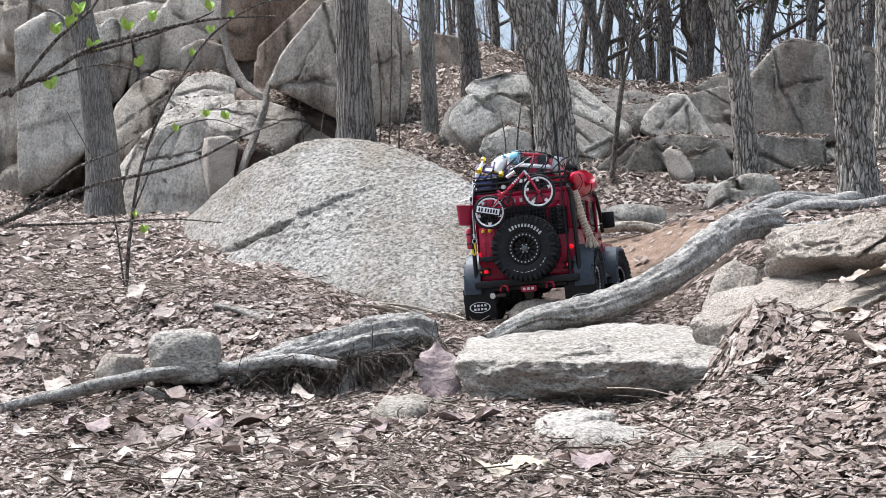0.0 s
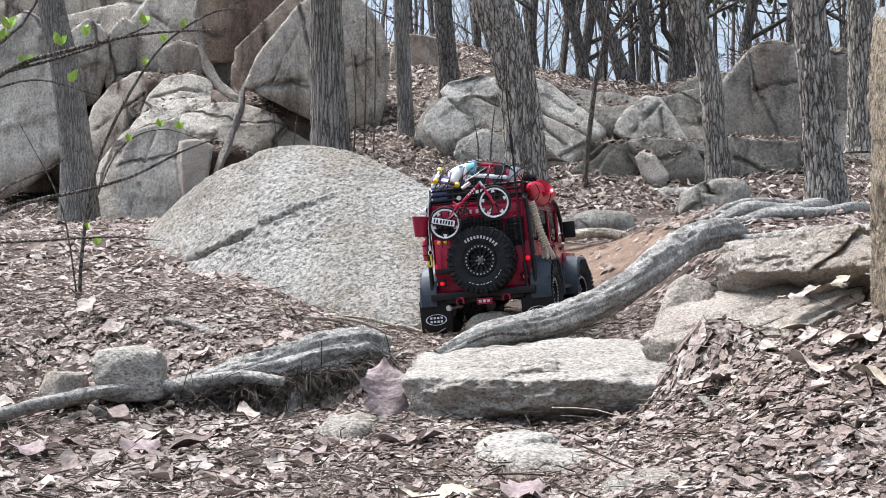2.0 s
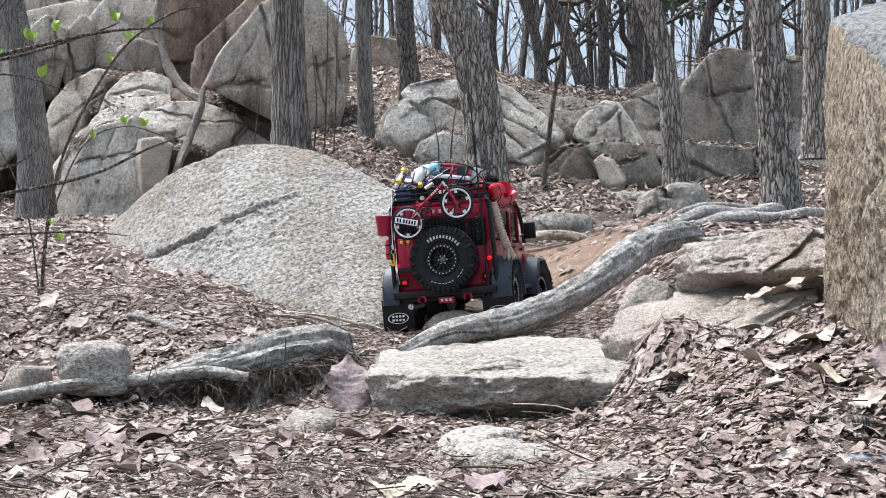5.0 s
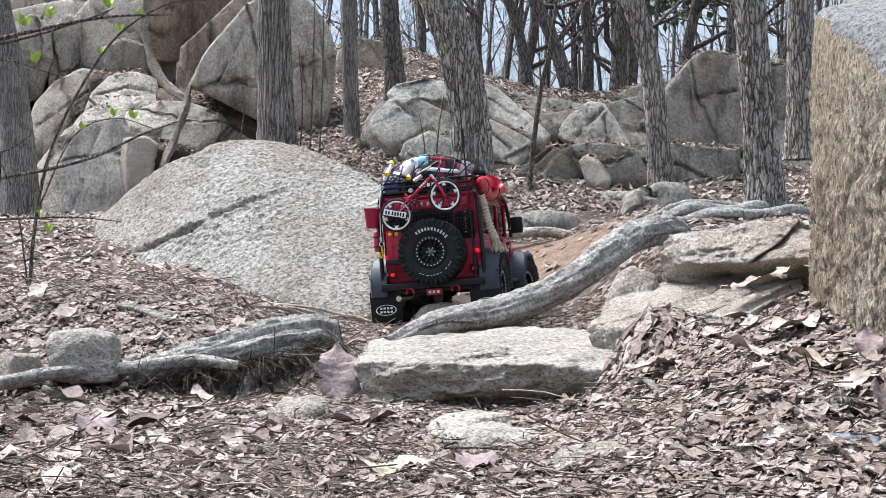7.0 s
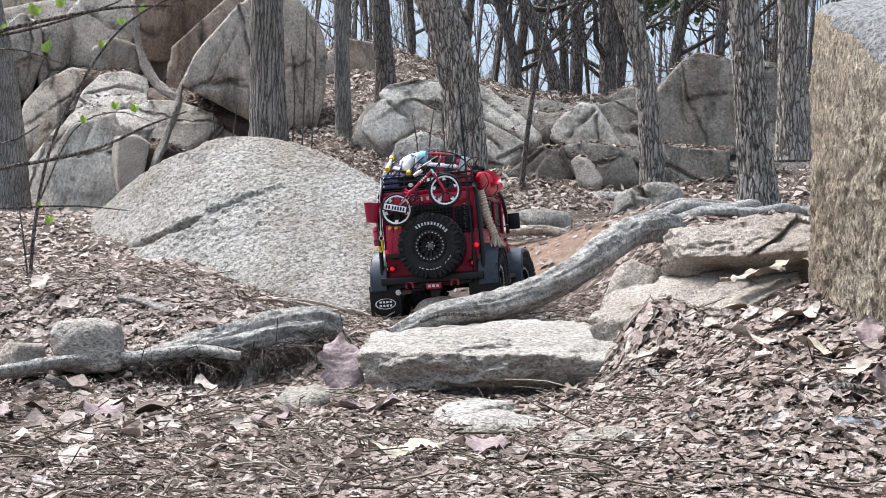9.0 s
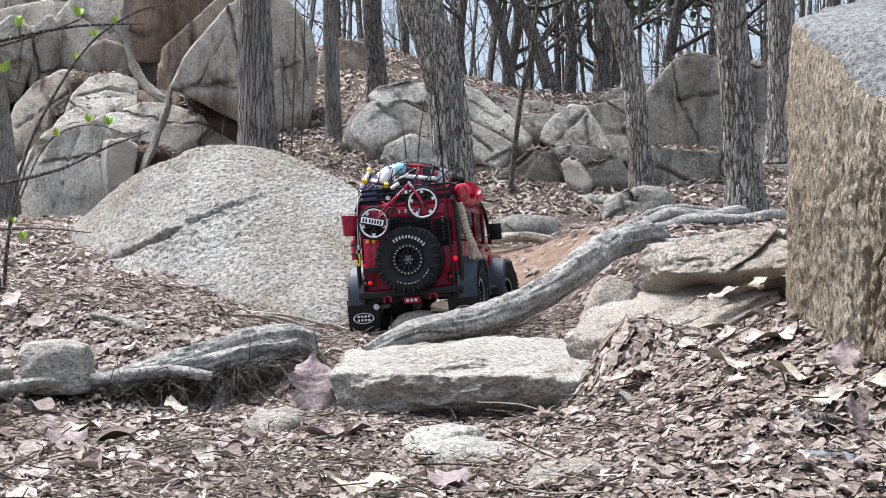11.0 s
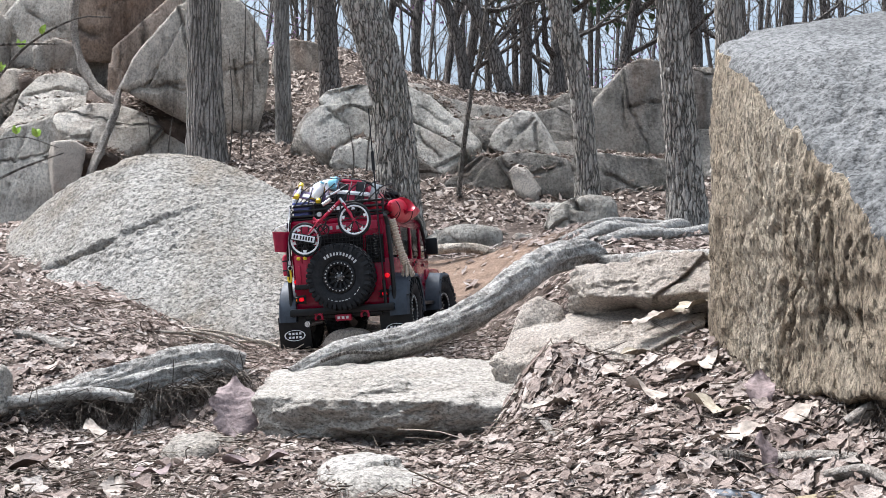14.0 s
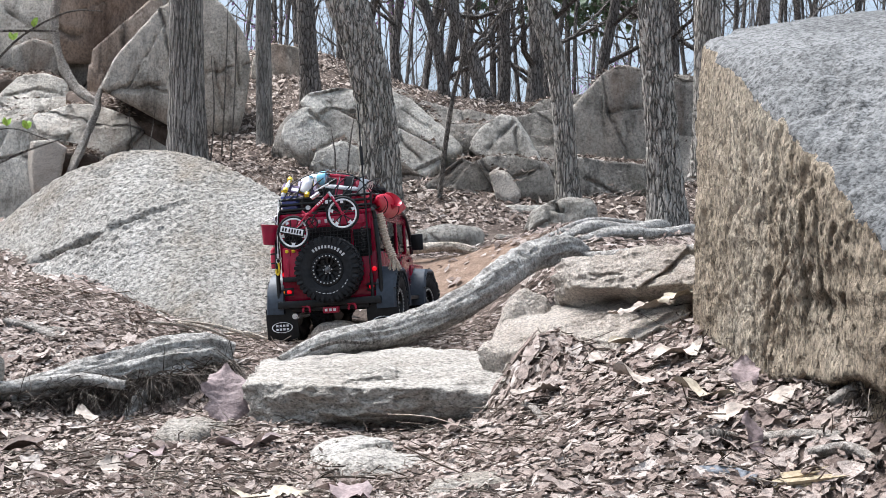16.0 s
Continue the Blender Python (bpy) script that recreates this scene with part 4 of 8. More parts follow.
crag([(0.81, 4.74, 0.68), (0.84, 4.79, 0.84), (1.00, 4.78, 0.83), (1.12, 4.78, 0.82), (1.13, 4.74, 0.69), (0.98, 4.73, 0.66)], 0.5, M_CLIFF_DARK, "low dark rock behind the roots", 6, 93, "outcrop", (((0.89, 4.76, 0.76), (1.03, 4.74, 0.70)),))
crag([(1.26, 5.18, 0.92), (1.29, 5.24, 1.25), (1.43, 5.23, 1.23), (1.59, 5.21, 1.16), (1.59, 5.14, 0.71), (1.29, 5.15, 0.71)], 0.6, M_CLIFF_DARK, "dark rock wall behind the trees", 6, 94, "outcrop")

crag([(-1.93, 6.28, 0.54), (-1.98, 6.44, 0.92), (-1.86, 6.52, 1.11), (-1.58, 6.57, 1.21), (-1.35, 6.60, 1.27), (-1.12, 6.59, 1.22), (-0.87, 6.57, 1.16), (-0.82, 6.48, 0.94), (-0.82, 6.32, 0.53)], 0.6, M_CLIFF, "grey rock mass between the slabs", 6, 95, "outcrop")
crag([(-2.62, 7.53, 1.02), (-2.65, 7.69, 1.66), (-2.57, 7.77, 1.95), (-2.13, 7.82, 2.09), (-1.47, 7.82, 2.01), (-1.42, 7.71, 1.54), (-1.85, 7.65, 1.37), (-2.23, 7.55, 1.06)], 0.8, M_CLIFF_BROWN, "brown rock mass behind the upper blocks", 6, 96, "outcrop")
crag([(-0.31, 5.57, 0.91), (-0.25, 5.64, 1.08), (-0.05, 5.68, 1.18), (0.19, 5.68, 1.20), (0.46, 5.58, 0.98), (0.61, 5.60, 1.03), (0.86, 5.59, 1.02), (0.97, 5.51, 0.84), (0.91, 5.46, 0.72), (0.60, 5.47, 0.72), (0.17, 5.47, 0.71), (-0.17, 5.53, 0.83)], 0.6, M_CLIFF_DARK, "grey outcrop behind the slanting slabs", 6, 97, "outcrop")

# soil ledges between the blocks, deep in dry leaves
for n, edge in enumerate((
    [(-1.44, 6.52, 1.35), (-1.24, 6.48, 1.33), (-1.05, 6.34, 1.27), (-0.76, 6.10, 1.13), (-0.79, 6.00, 1.06), (-1.00, 6.09, 1.13), (-1.21, 6.18, 1.19), (-1.39, 6.38, 1.25)],
    [(-1.46, 6.08, 1.03), (-1.19, 6.09, 0.99), (-1.13, 5.84, 0.92), (-1.26, 5.79, 0.93), (-1.38, 5.78, 0.96)],
    [(-1.99, 7.25, 1.57), (-1.64, 7.26, 1.60), (-1.55, 6.87, 1.42), (-1.68, 6.86, 1.45), (-1.86, 6.85, 1.44)],
)):
    edge = [(x * 1.03, y + 0.2, z + 0.012) for x, y, z in edge]
    rock("soil_ledge", edge + [(x, y + 0.1, z - 0.2) for x, y, z in edge], M_SOIL, "leaf-covered ledge of dark soil between the rocks", 5, 30, 0.02, 4, 0.012, 25, seed=50 + n, category="ledge")

# the body of the slope behind the blocks
rock("outcrop", [(-3.8, 8.1, 0.2), (-3.6, 8.4, 2.6), (-2.4, 8.4, 3.0), (-1.4, 8.3, 2.8), (-0.9, 8.6, 2.0), (-0.8, 8.6, 1.0), (-1.2, 7.7, 0.6), (-2.2, 7.7, 0.4), (-3.6, 9.8, 2.2), (-1.0, 9.8, 2.0), (-3.6, 9.6, 0.8), (-1.0, 9.6, 0.8)],
     M_CLIFF_BROWN, "brown cliff rising behind the blocks", 6, 30, 0.06, 1.2, 0.02, 7, 1.0, ((16, 0.20, 0.03, 0.30, 0.18),), seed=33, category="cliff")
rock("outcrop", [(-2.6, 7.3, 0.2), (-2.4, 7.5, 1.3), (-1.6, 7.35, 1.32), (-0.95, 7.0, 1.12), (-0.75, 6.8, 0.9), (-1.0, 6.7, 0.4), (-2.0, 7.1, 0.3), (-0.8, 8.0, 1.2), (-2.6, 8.4, 1.3), (-0.8, 8.2, 0.6), (-2.6, 8.2, 0.3)],
     M_CLIFF, "grey rock mass between the slabs", 6, 30, 0.05, 1.3, 0.02, 7, 1.0, ((12, 0.12, 0.03, 0.08, 0.08),), seed=31, category="outcrop")
rock("outcrop", [(-0.20, 5.55, 0.8), (-0.12, 5.70, 1.12), (0.05, 5.75, 1.19), (0.25, 5.55, 1.10), (0.50, 5.1, 0.84), (0.45, 4.95, 0.66), (0.05, 5.15, 0.66), (0.5, 5.9, 0.95), (0.0, 6.2, 1.1), (0.5, 5.5, 0.6), (-0.2, 5.9, 0.7)],
     M_CLIFF, "grey outcrop behind the slanting slabs", 6, 30, 0.03, 2.2, 0.012, 12, 1.0, ((10, 0.08, 0.02, 0.07, 0.06),), seed=37, category="outcrop")
rock("outcrop", [(0.45, 5.1, 0.85), (0.55, 5.15, 0.98), (0.75, 5.2, 1.02), (1.05, 5.4, 1.05), (1.5, 5.5, 1.1), (1.9, 5.2, 1.0), (1.9, 4.95, 0.6), (1.0, 4.85, 0.6), (0.5, 4.85, 0.6), (0.6, 5.9, 0.9), (1.8, 6.0, 1.0), (0.6, 5.6, 0.5), (1.8, 5.6, 0.5)],
     M_CLIFF_DARK, "dark rock mass behind the trees", 6, 30, 0.03, 2.0, 0.012, 12, 1.0, ((12, 0.09, 0.02, 0.10, 0.10),), seed=41, category="outcrop")
pebble("rock", (0.15, 6.8, 1.32), (0.55, 0.3, 0.22), M_CLIFF_DARK, "dark stone near the ridge", 25, 44, 5)

# ---- roots and dead wood ----
def limb(name, path, radii, mat, label, category, sides=20, step=0.010, knots=0.2, seed=0, parent=None):
    V, F, out, length, ang = sweep(path, radii, sides, step)
    n = len(out)
    q = np.stack([np.cos(ang) * 1.2, np.sin(ang) * 1.2, length * 6], -1) + seed * 5.1
    r = np.linalg.norm(V[:n] - V[:n].mean(0), axis=1) * 0 + np.repeat(np.interp(np.linspace(0, 1, n // sides), np.linspace(0, 1, len(radii)), radii), sides)
    V[:n] += out * (r * (knots * 2.0 * fbm(q, 3) + 0.9 * knots * fbm(q * (3, 3, 4.0), 3) + 0.45 * knots * fbm(q * (9, 9, 14.0), 2)))[:, None]
    ob = thing_np(name, V, F, mat, parent=parent)
    return ob if parent else tagged(ob, label, category)


limb("root", [(-0.07, 2.13, 0.165), (0.0, 2.16, 0.195), (0.12, 2.20, 0.222), (0.22, 2.245, 0.266), (0.305, 2.316, 0.320), (0.40, 2.47, 0.372), (0.48, 2.59, 0.388), (0.53, 2.70, 0.375)],
     [0.014, 0.021, 0.026, 0.026, 0.027, 0.029, 0.027, 0.022], M_ROOT, "thick weathered grey root arching across the trail", "root", 56, 0.006, knots=0.19, seed=1)
limb("root", [(0.47, 2.60, 0.372), (0.535, 2.56, 0.372), (0.60, 2.38, 0.374), (0.625, 2.18, 0.368), (0.66, 2.05, 0.35)], [0.016, 0.013, 0.013, 0.012, 0.012], M_ROOT, "thin pale root running along the bank", "root", 16, seed=2)
limb("root", [(-0.16, 2.215, 0.175), (-0.20, 2.205, 0.186), (-0.26, 2.19, 0.180), (-0.33, 2.165, 0.165), (-0.40, 2.12, 0.148), (-0.47, 2.085, 0.125), (-0.56, 2.06, 0.09)],
     [0.024, 0.029, 0.027, 0.022, 0.018, 0.015, 0.011], M_ROOT, "thick grey root ending in the leaf litter", "root", 44, 0.006, knots=0.30, seed=3)
limb("root", [(-0.19, 2.185, 0.178), (-0.26, 2.155, 0.168), (-0.33, 2.125, 0.152), (-0.40, 2.085, 0.135), (-0.48, 2.05, 0.105)], [0.016, 0.016, 0.014, 0.012, 0.009], M_ROOT, "gnarled grey root strand beside a thicker root", "root", 32, 0.006, knots=0.32, seed=34)
limb("root", [(-0.23, 2.17, 0.16), (-0.27, 2.13, 0.13), (-0.30, 2.10, 0.10), (-0.31, 2.06, 0.06)], [0.018, 0.014, 0.012, 0.010], M_ROOT, "short grey side root going down into the soil", "root", 16, seed=33)
limb("branch", [(-0.80, 1.92, 0.075), (-0.706, 1.935, 0.097), (-0.64, 1.965, 0.112), (-0.563, 2.0, 0.125), (-0.486, 2.04, 0.128), (-0.386, 2.07, 0.140), (-0.31, 2.07, 0.132)],
     [0.007, 0.0095, 0.0105, 0.0105, 0.010, 0.010, 0.008], M_ROOT, "fallen grey branch lying across the leaf litter", "branch", 14, seed=4)
limb("branch", [(-0.60, 2.0, 0.098), (-0.55, 1.975, 0.08), (-0.50, 1.955, 0.06)], [0.006, 0.007, 0.008], M_DEAD, "short dead stick under a fallen branch", "branch", 12, seed=5)
limb("root", [(-0.12, 3.44, 0.395), (0.0, 3.41, 0.400), (0.10, 3.40, 0.408), (0.22, 3.40, 0.422), (0.30, 3.40, 0.428), (0.39, 3.35, 0.406), (0.45, 3.29, 0.380)],
     [0.010, 0.013, 0.013, 0.013, 0.014, 0.013, 0.010], M_PALE_ROOT, "pale bare root lying across the orange earth", "root", 16, seed=6)
for n, (path, r) in enumerate([
    ([(0.52, 3.00, 0.405), (0.60, 3.02, 0.435), (0.70, 3.07, 0.462), (0.80, 3.16, 0.492), (0.84, 3.26, 0.53)], 0.017),
    ([(0.56, 2.93, 0.405), (0.65, 2.96, 0.44), (0.76, 3.02, 0.462), (0.86, 3.08, 0.48), (0.95, 3.2, 0.50)], 0.014),
    ([(0.62, 3.42, 0.49), (0.70, 3.44, 0.515), (0.80, 3.42, 0.53), (0.86, 3.34, 0.55)], 0.015),
    ([(0.50, 3.12, 0.405), (0.62, 3.16, 0.445), (0.74, 3.22, 0.485), (0.82, 3.30, 0.53)], 0.012),
    ([(0.88, 3.26, 0.52), (0.98, 3.12, 0.49), (1.10, 3.02, 0.45)], 0.018),
    ([(0.66, 3.62, 0.50), (0.78, 3.60, 0.525), (0.90, 3.55, 0.53)], 0.014),
]):
    path = [(x, y, float(height(np.array([x]), np.array([y]))[0]) + 0.35 * r + 0.012 * (k % 2)) for k, (x, y, _) in enumerate(path)]
    limb("root", path, [r * 0.8] + [r] * (len(path) - 2) + [r * 1.15], M_ROOT, "weathered grey surface root at the foot of a tree", "root", 14, seed=10 + n)
FK = 0.86


def nearer(path):
    """The same line of sight, a little nearer the trail."""
    eye = np.array([0.05, 0.0, 0.26])
    return [tuple(eye + (np.array(p) - eye) * FK) for p in path]


fallen = limb("fallen_branch", nearer([(-1.48, 6.75, 0.80), (-1.47, 6.85, 0.93), (-1.455, 6.98, 1.06), (-1.411, 7.15, 1.30), (-1.40, 7.2, 1.42), (-1.36, 7.25, 1.55), (-1.27, 7.24, 1.70), (-1.20, 7.23, 1.77)]),
              [0.016, 0.018, 0.018, 0.016, 0.012, 0.009, 0.007, 0.003], M_DEAD, "forked dead branch leaning against the rock outcrop", "branch", 18, 0.015, 0.4, seed=7)
limb("fork", nearer([(-1.41, 7.20, 1.37), (-1.50, 7.28, 1.42), (-1.60, 7.35, 1.52), (-1.69, 7.42, 1.70), (-1.72, 7.45, 1.90), (-1.70, 7.46, 2.15), (-1.75, 7.5, 2.5)]), [0.018, 0.021, 0.022, 0.021, 0.020, 0.018, 0.012], M_DEAD, "", "", 16, 0.015, 0.4, seed=8, parent=fallen)
limb("branch", [(-1.85, 6.45, 0.62), (-1.72, 6.55, 0.78), (-1.60, 6.62, 0.95), (-1.56, 6.63, 1.03)], [0.013, 0.011, 0.009, 0.004], M_TWIG, "dark dead stick leaning on the outcrop", "branch", 10, 0.03, seed=9)


# ---- trees ----
def branches(start, way, length, radius, rs, depth, out):
    """Bare limbs, forking outwards and up."""
    pts, rad, p, w = [np.array(start)], [radius], np.array(start, float), np.array(way, float)
    n = 5
    for i in range(n):
        w = w + rs.normal(size=3) * 0.22 + (0, 0, 0.08)
        w /= np.linalg.norm(w)
        p = p + w * length / n
        pts.append(p.copy())
        rad.append(radius * (1 - 0.8 * (i + 1) / n) + 0.0012)
        if depth and i >= 1:
            for _ in range(1 if depth > 1 else 2):
                side = w + rs.normal(size=3) * 0.75
                branches(p, side / np.linalg.norm(side), length * rs.uniform(0.4, 0.65), rad[-1] * 0.6, rs, depth - 1, out)
    out.append((pts, rad))


def tree(path, radii, mat, label, seed, sides=48, step=0.02, bark=0.10, limbs=6, limb_from=0.55, limb_len=1.2, depth=2, flare=0.35, mat_twig=None):
    rs = np.random.RandomState(seed)
    V, F, out, length, ang = sweep(path, radii, sides, step)
    n = len(out)
    rows = n // sides
    r = np.repeat(np.interp(np.linspace(0, 1, rows), np.linspace(0, 1, len(radii)), radii), sides)
    q = np.stack([np.cos(ang) * 5, np.sin(ang) * 5, length * 15], -1) + seed * 1.7
    ridge = 1 - 2.2 * np.abs(fbm(q, 3))
    fine = fbm(q * (3, 3, 4), 2)
    lobes = flare * np.exp(-length / (2.2 * radii[0])) * (0.6 + 0.8 * np.abs(pn(np.stack([np.cos(ang) * 1.3, np.sin(ang) * 1.3, 0 * ang + seed], -1))))
    V[:n] += out * (r * (bark * (ridge - 0.4) + 0.5 * bark * fine + lobes))[:, None]
    root = new("tree")
    root.location = path[0]
    tagged(root, label, "tree", "trees on the slope")
    thing_np("trunk", V, F, mat, parent=root)
    twigs = []
    P = np.array(path)
    for k in range(limbs):
        s = limb_from + (0.98 - limb_from) * (k + rs.rand()) / limbs
        at = np.array([np.interp(s, np.linspace(0, 1, len(P)), P[:, c]) for c in range(3)])
        rad = np.interp(s, np.linspace(0, 1, len(radii)), radii)
        a = rs.rand() * 6.283
        way = np.array([np.cos(a), np.sin(a), rs.uniform(0.3, 1.1)])
        branches(at, way / np.linalg.norm(way), limb_len * rs.uniform(0.6, 1.1), rad * 0.55, rs, depth, twigs)
    if twigs:
        tv, tf = tubes(twigs, 3, 0.5)
        crown = thing_np("crown", tv, tf, mat_twig or M_BARK_DARK, parent=root)
        crown["label"] = "bare spring branches and twigs"
    return root


tree([(-0.675, 5.48, 0.78), (-0.682, 5.476, 0.95), (-0.70, 5.46, 1.5), (-0.71, 5.45, 2.2), (-0.75, 5.5, 3.4), (-0.7, 5.5, 4.6)], [0.085, 0.073, 0.068, 0.065, 0.05, 0.02], M_BARK_LONG, "straight grey tree with vertically furrowed bark", 1, 64, 0.025, 0.09, limb_from=0.6)
tree([(-0.375, 5.82, 0.84), (-0.385, 5.81, 1.1), (-0.40, 5.78, 1.65), (-0.38, 5.78, 2.4), (-0.3, 5.8, 3.6)], [0.042, 0.036, 0.034, 0.03, 0.01], M_BARK_FINE, "slim pale grey tree with smooth bark", 2, 32, 0.03, 0.05)
tree([(-0.21, 6.80, 1.25), (-0.225, 6.79, 1.45), (-0.26, 6.77, 1.9), (-0.28, 6.8, 2.6), (-0.2, 6.9, 4.2)], [0.058, 0.050, 0.046, 0.042, 0.012], M_BARK_DARK, "slim dark tree on the upper slope", 3, 32, 0.03, 0.08)
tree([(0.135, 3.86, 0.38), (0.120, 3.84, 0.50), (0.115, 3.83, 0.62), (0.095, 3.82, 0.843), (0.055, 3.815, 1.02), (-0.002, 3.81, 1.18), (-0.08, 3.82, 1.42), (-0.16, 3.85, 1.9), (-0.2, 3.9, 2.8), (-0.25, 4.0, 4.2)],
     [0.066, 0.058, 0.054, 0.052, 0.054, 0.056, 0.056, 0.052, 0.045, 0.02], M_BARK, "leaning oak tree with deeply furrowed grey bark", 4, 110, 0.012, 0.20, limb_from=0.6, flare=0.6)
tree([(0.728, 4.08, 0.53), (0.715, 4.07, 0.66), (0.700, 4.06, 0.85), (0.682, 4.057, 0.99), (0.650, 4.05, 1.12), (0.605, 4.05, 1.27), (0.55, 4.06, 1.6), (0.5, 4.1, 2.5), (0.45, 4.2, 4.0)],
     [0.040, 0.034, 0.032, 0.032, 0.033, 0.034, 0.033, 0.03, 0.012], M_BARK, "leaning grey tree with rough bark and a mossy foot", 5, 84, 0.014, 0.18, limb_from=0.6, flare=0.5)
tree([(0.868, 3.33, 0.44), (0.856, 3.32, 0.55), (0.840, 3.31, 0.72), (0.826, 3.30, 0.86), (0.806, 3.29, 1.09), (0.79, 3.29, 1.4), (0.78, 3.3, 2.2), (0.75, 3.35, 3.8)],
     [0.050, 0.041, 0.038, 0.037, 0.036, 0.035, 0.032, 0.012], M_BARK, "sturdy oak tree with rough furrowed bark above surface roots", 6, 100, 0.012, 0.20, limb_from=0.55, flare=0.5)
tree([(1.21, 4.22, 0.72), (1.205, 4.21, 0.95), (1.195, 4.19, 1.31), (1.17, 4.2, 1.9), (1.1, 4.3, 3.4)], [0.05, 0.043, 0.041, 0.038, 0.015], M_BARK, "grey tree with rough bark behind a boulder", 7, 64, 0.015, 0.12, limb_from=0.5)
tree([(-2.01, 6.23, 0.62), (-2.025, 6.22, 0.97), (-2.076, 6.20, 1.38), (-2.144, 6.19, 1.71), (-2.25, 6.2, 2.4), (-2.3, 6.3, 3.6)], [0.085, 0.075, 0.068, 0.062, 0.05, 0.015], M_BARK_FINE, "slim pale tree beside the outcrop", 8, 40, 0.03, 0.05)


# ridge trees, each told apart against the sky
def ridge_trees():
    rs = np.random.RandomState(21)
    rows = [(0.55, 7.6, 0.06, -0.12), (0.78, 7.3, 0.075, -0.28), (0.95, 8.2, 0.07, 0.05), (1.12, 7.9, 0.09, 0.02), (1.22, 8.3, 0.06, 0.12), (0.30, 8.4, 0.06, -0.1), (0.05, 8.6, 0.055, 0.05), (1.55, 8.1, 0.07, 0.1),
            (1.75, 7.5, 0.06, -0.05), (2.0, 8.0, 0.075, 0.05), (2.3, 7.2, 0.06, 0.12), (-0.15, 9.2, 0.06, 0.1), (0.65, 9.6, 0.08, 0.0), (1.4, 9.7, 0.075, -0.1), (2.5, 9.2, 0.08, 0.0)]
    for k, (x, y, r, lean) in enumerate(rows):
        z = float(height(np.array([x]), np.array([y]))[0]) - 0.08
        c = rs.uniform(-0.12, 0.12, 3)
        path = [(x, y, z), (x + lean * 0.4, y, z + 0.35), (x + lean * 0.9 + c[0], y, z + 1.0), (x + lean * 1.3 + c[1], y, z + 2.0), (x + lean * 1.5 + c[2], y, z + 3.6)]
        r *= 0.5
        tree(path, [r * 1.25, r, r * 0.9, r * 0.75, r * 0.2], M_BARK_DARK, "dark bare tree on the ridge against the sky", 40 + k, 18, 0.06, 0.08, 8, 0.22, 1.2, 2, 0.3)


ridge_trees()


def far_woods():
    rs = np.random.RandomState(5)
    out = []
    for _ in range(210):
        y = rs.uniform(10, 30)
        x = rs.uniform(-0.32, 0.50) * y + rs.normal() * 0.3
        z = float(height(np.array([x]), np.array([y]), False)[0]) - 0.1
        r, h = rs.uniform(0.014, 0.045), rs.uniform(4, 8)
        lean = rs.normal(size=4) * 0.25
        pts = [(x, y, z), (x + lean[0] * 0.4, y, z + h * 0.3), (x + lean[0] + lean[1] * 0.5, y, z + h * 0.6), (x + lean[0] + lean[1], y, z + h)]
        out.append((pts, [r, r * 0.8, r * 0.5, r * 0.1]))
        for k in range(4):
            s = rs.uniform(0.15, 0.9)
            at = np.array([np.interp(s, (0, 0.3, 0.6, 1), [p[c] for p in pts]) for c in range(3)])
            a = rs.rand() * 6.28
            branches(at, (np.cos(a) * 0.8, np.sin(a) * 0.3, 0.7), rs.uniform(0.7, 1.8), r * 0.35, rs, 1, out)
    V, F = tubes(out, 3, 0.9)
    tagged(thing_np("far_woods", V, F, M_BARK_DARK), "bare thin trees of the woods beyond the ridge", "woods", kind="stuff")


far_woods()


# ---- thin saplings and budding twigs ----
def sapling(paths, mat, label, buds=(), name="sapling"):
    V, F = tubes(paths, 6, 0.02)
    ob = new(name)
    ob.location = paths[0][0][0]
    tagged(ob, label, "shrub")
    thing_np("stem", V, F, mat, parent=ob)
    rs = np.random.RandomState(len(buds) + 3)
    for at in buds:
        vs, fs = [], []
        for k in range(4):
            a = rs.rand() * 6.28
            w = np.array([np.cos(a) * 0.5, np.sin(a) * 0.5, 1.0])
            w /= np.linalg.norm(w)
            s = np.cross(w, (0.3, 0.9, 0.1))
            s /= np.linalg.norm(s)
            n = np.cross(w, s)
            L = rs.uniform(0.013, 0.021)
            o = len(vs)
            for t, wd, cu in ((0, 0.05, 0), (0.35, 0.3, 0.1), (0.7, 0.24, 0.12), (1, 0.02, 0.0)):
                for e in (-1, 0, 1):
                    vs.append(np.array(at) + w * L * t + s * L * wd * e + n * L * (cu + 0.08 * abs(e)))
            for t in range(3):
                for e in range(2):
                    fs.append((o + t * 3 + e, o + t * 3 + e + 1, o + t * 3 + e + 4, o + t * 3 + e + 3))
        thing_np("bud", np.array(vs), np.array(fs), M_BUD, parent=ob)
    return ob


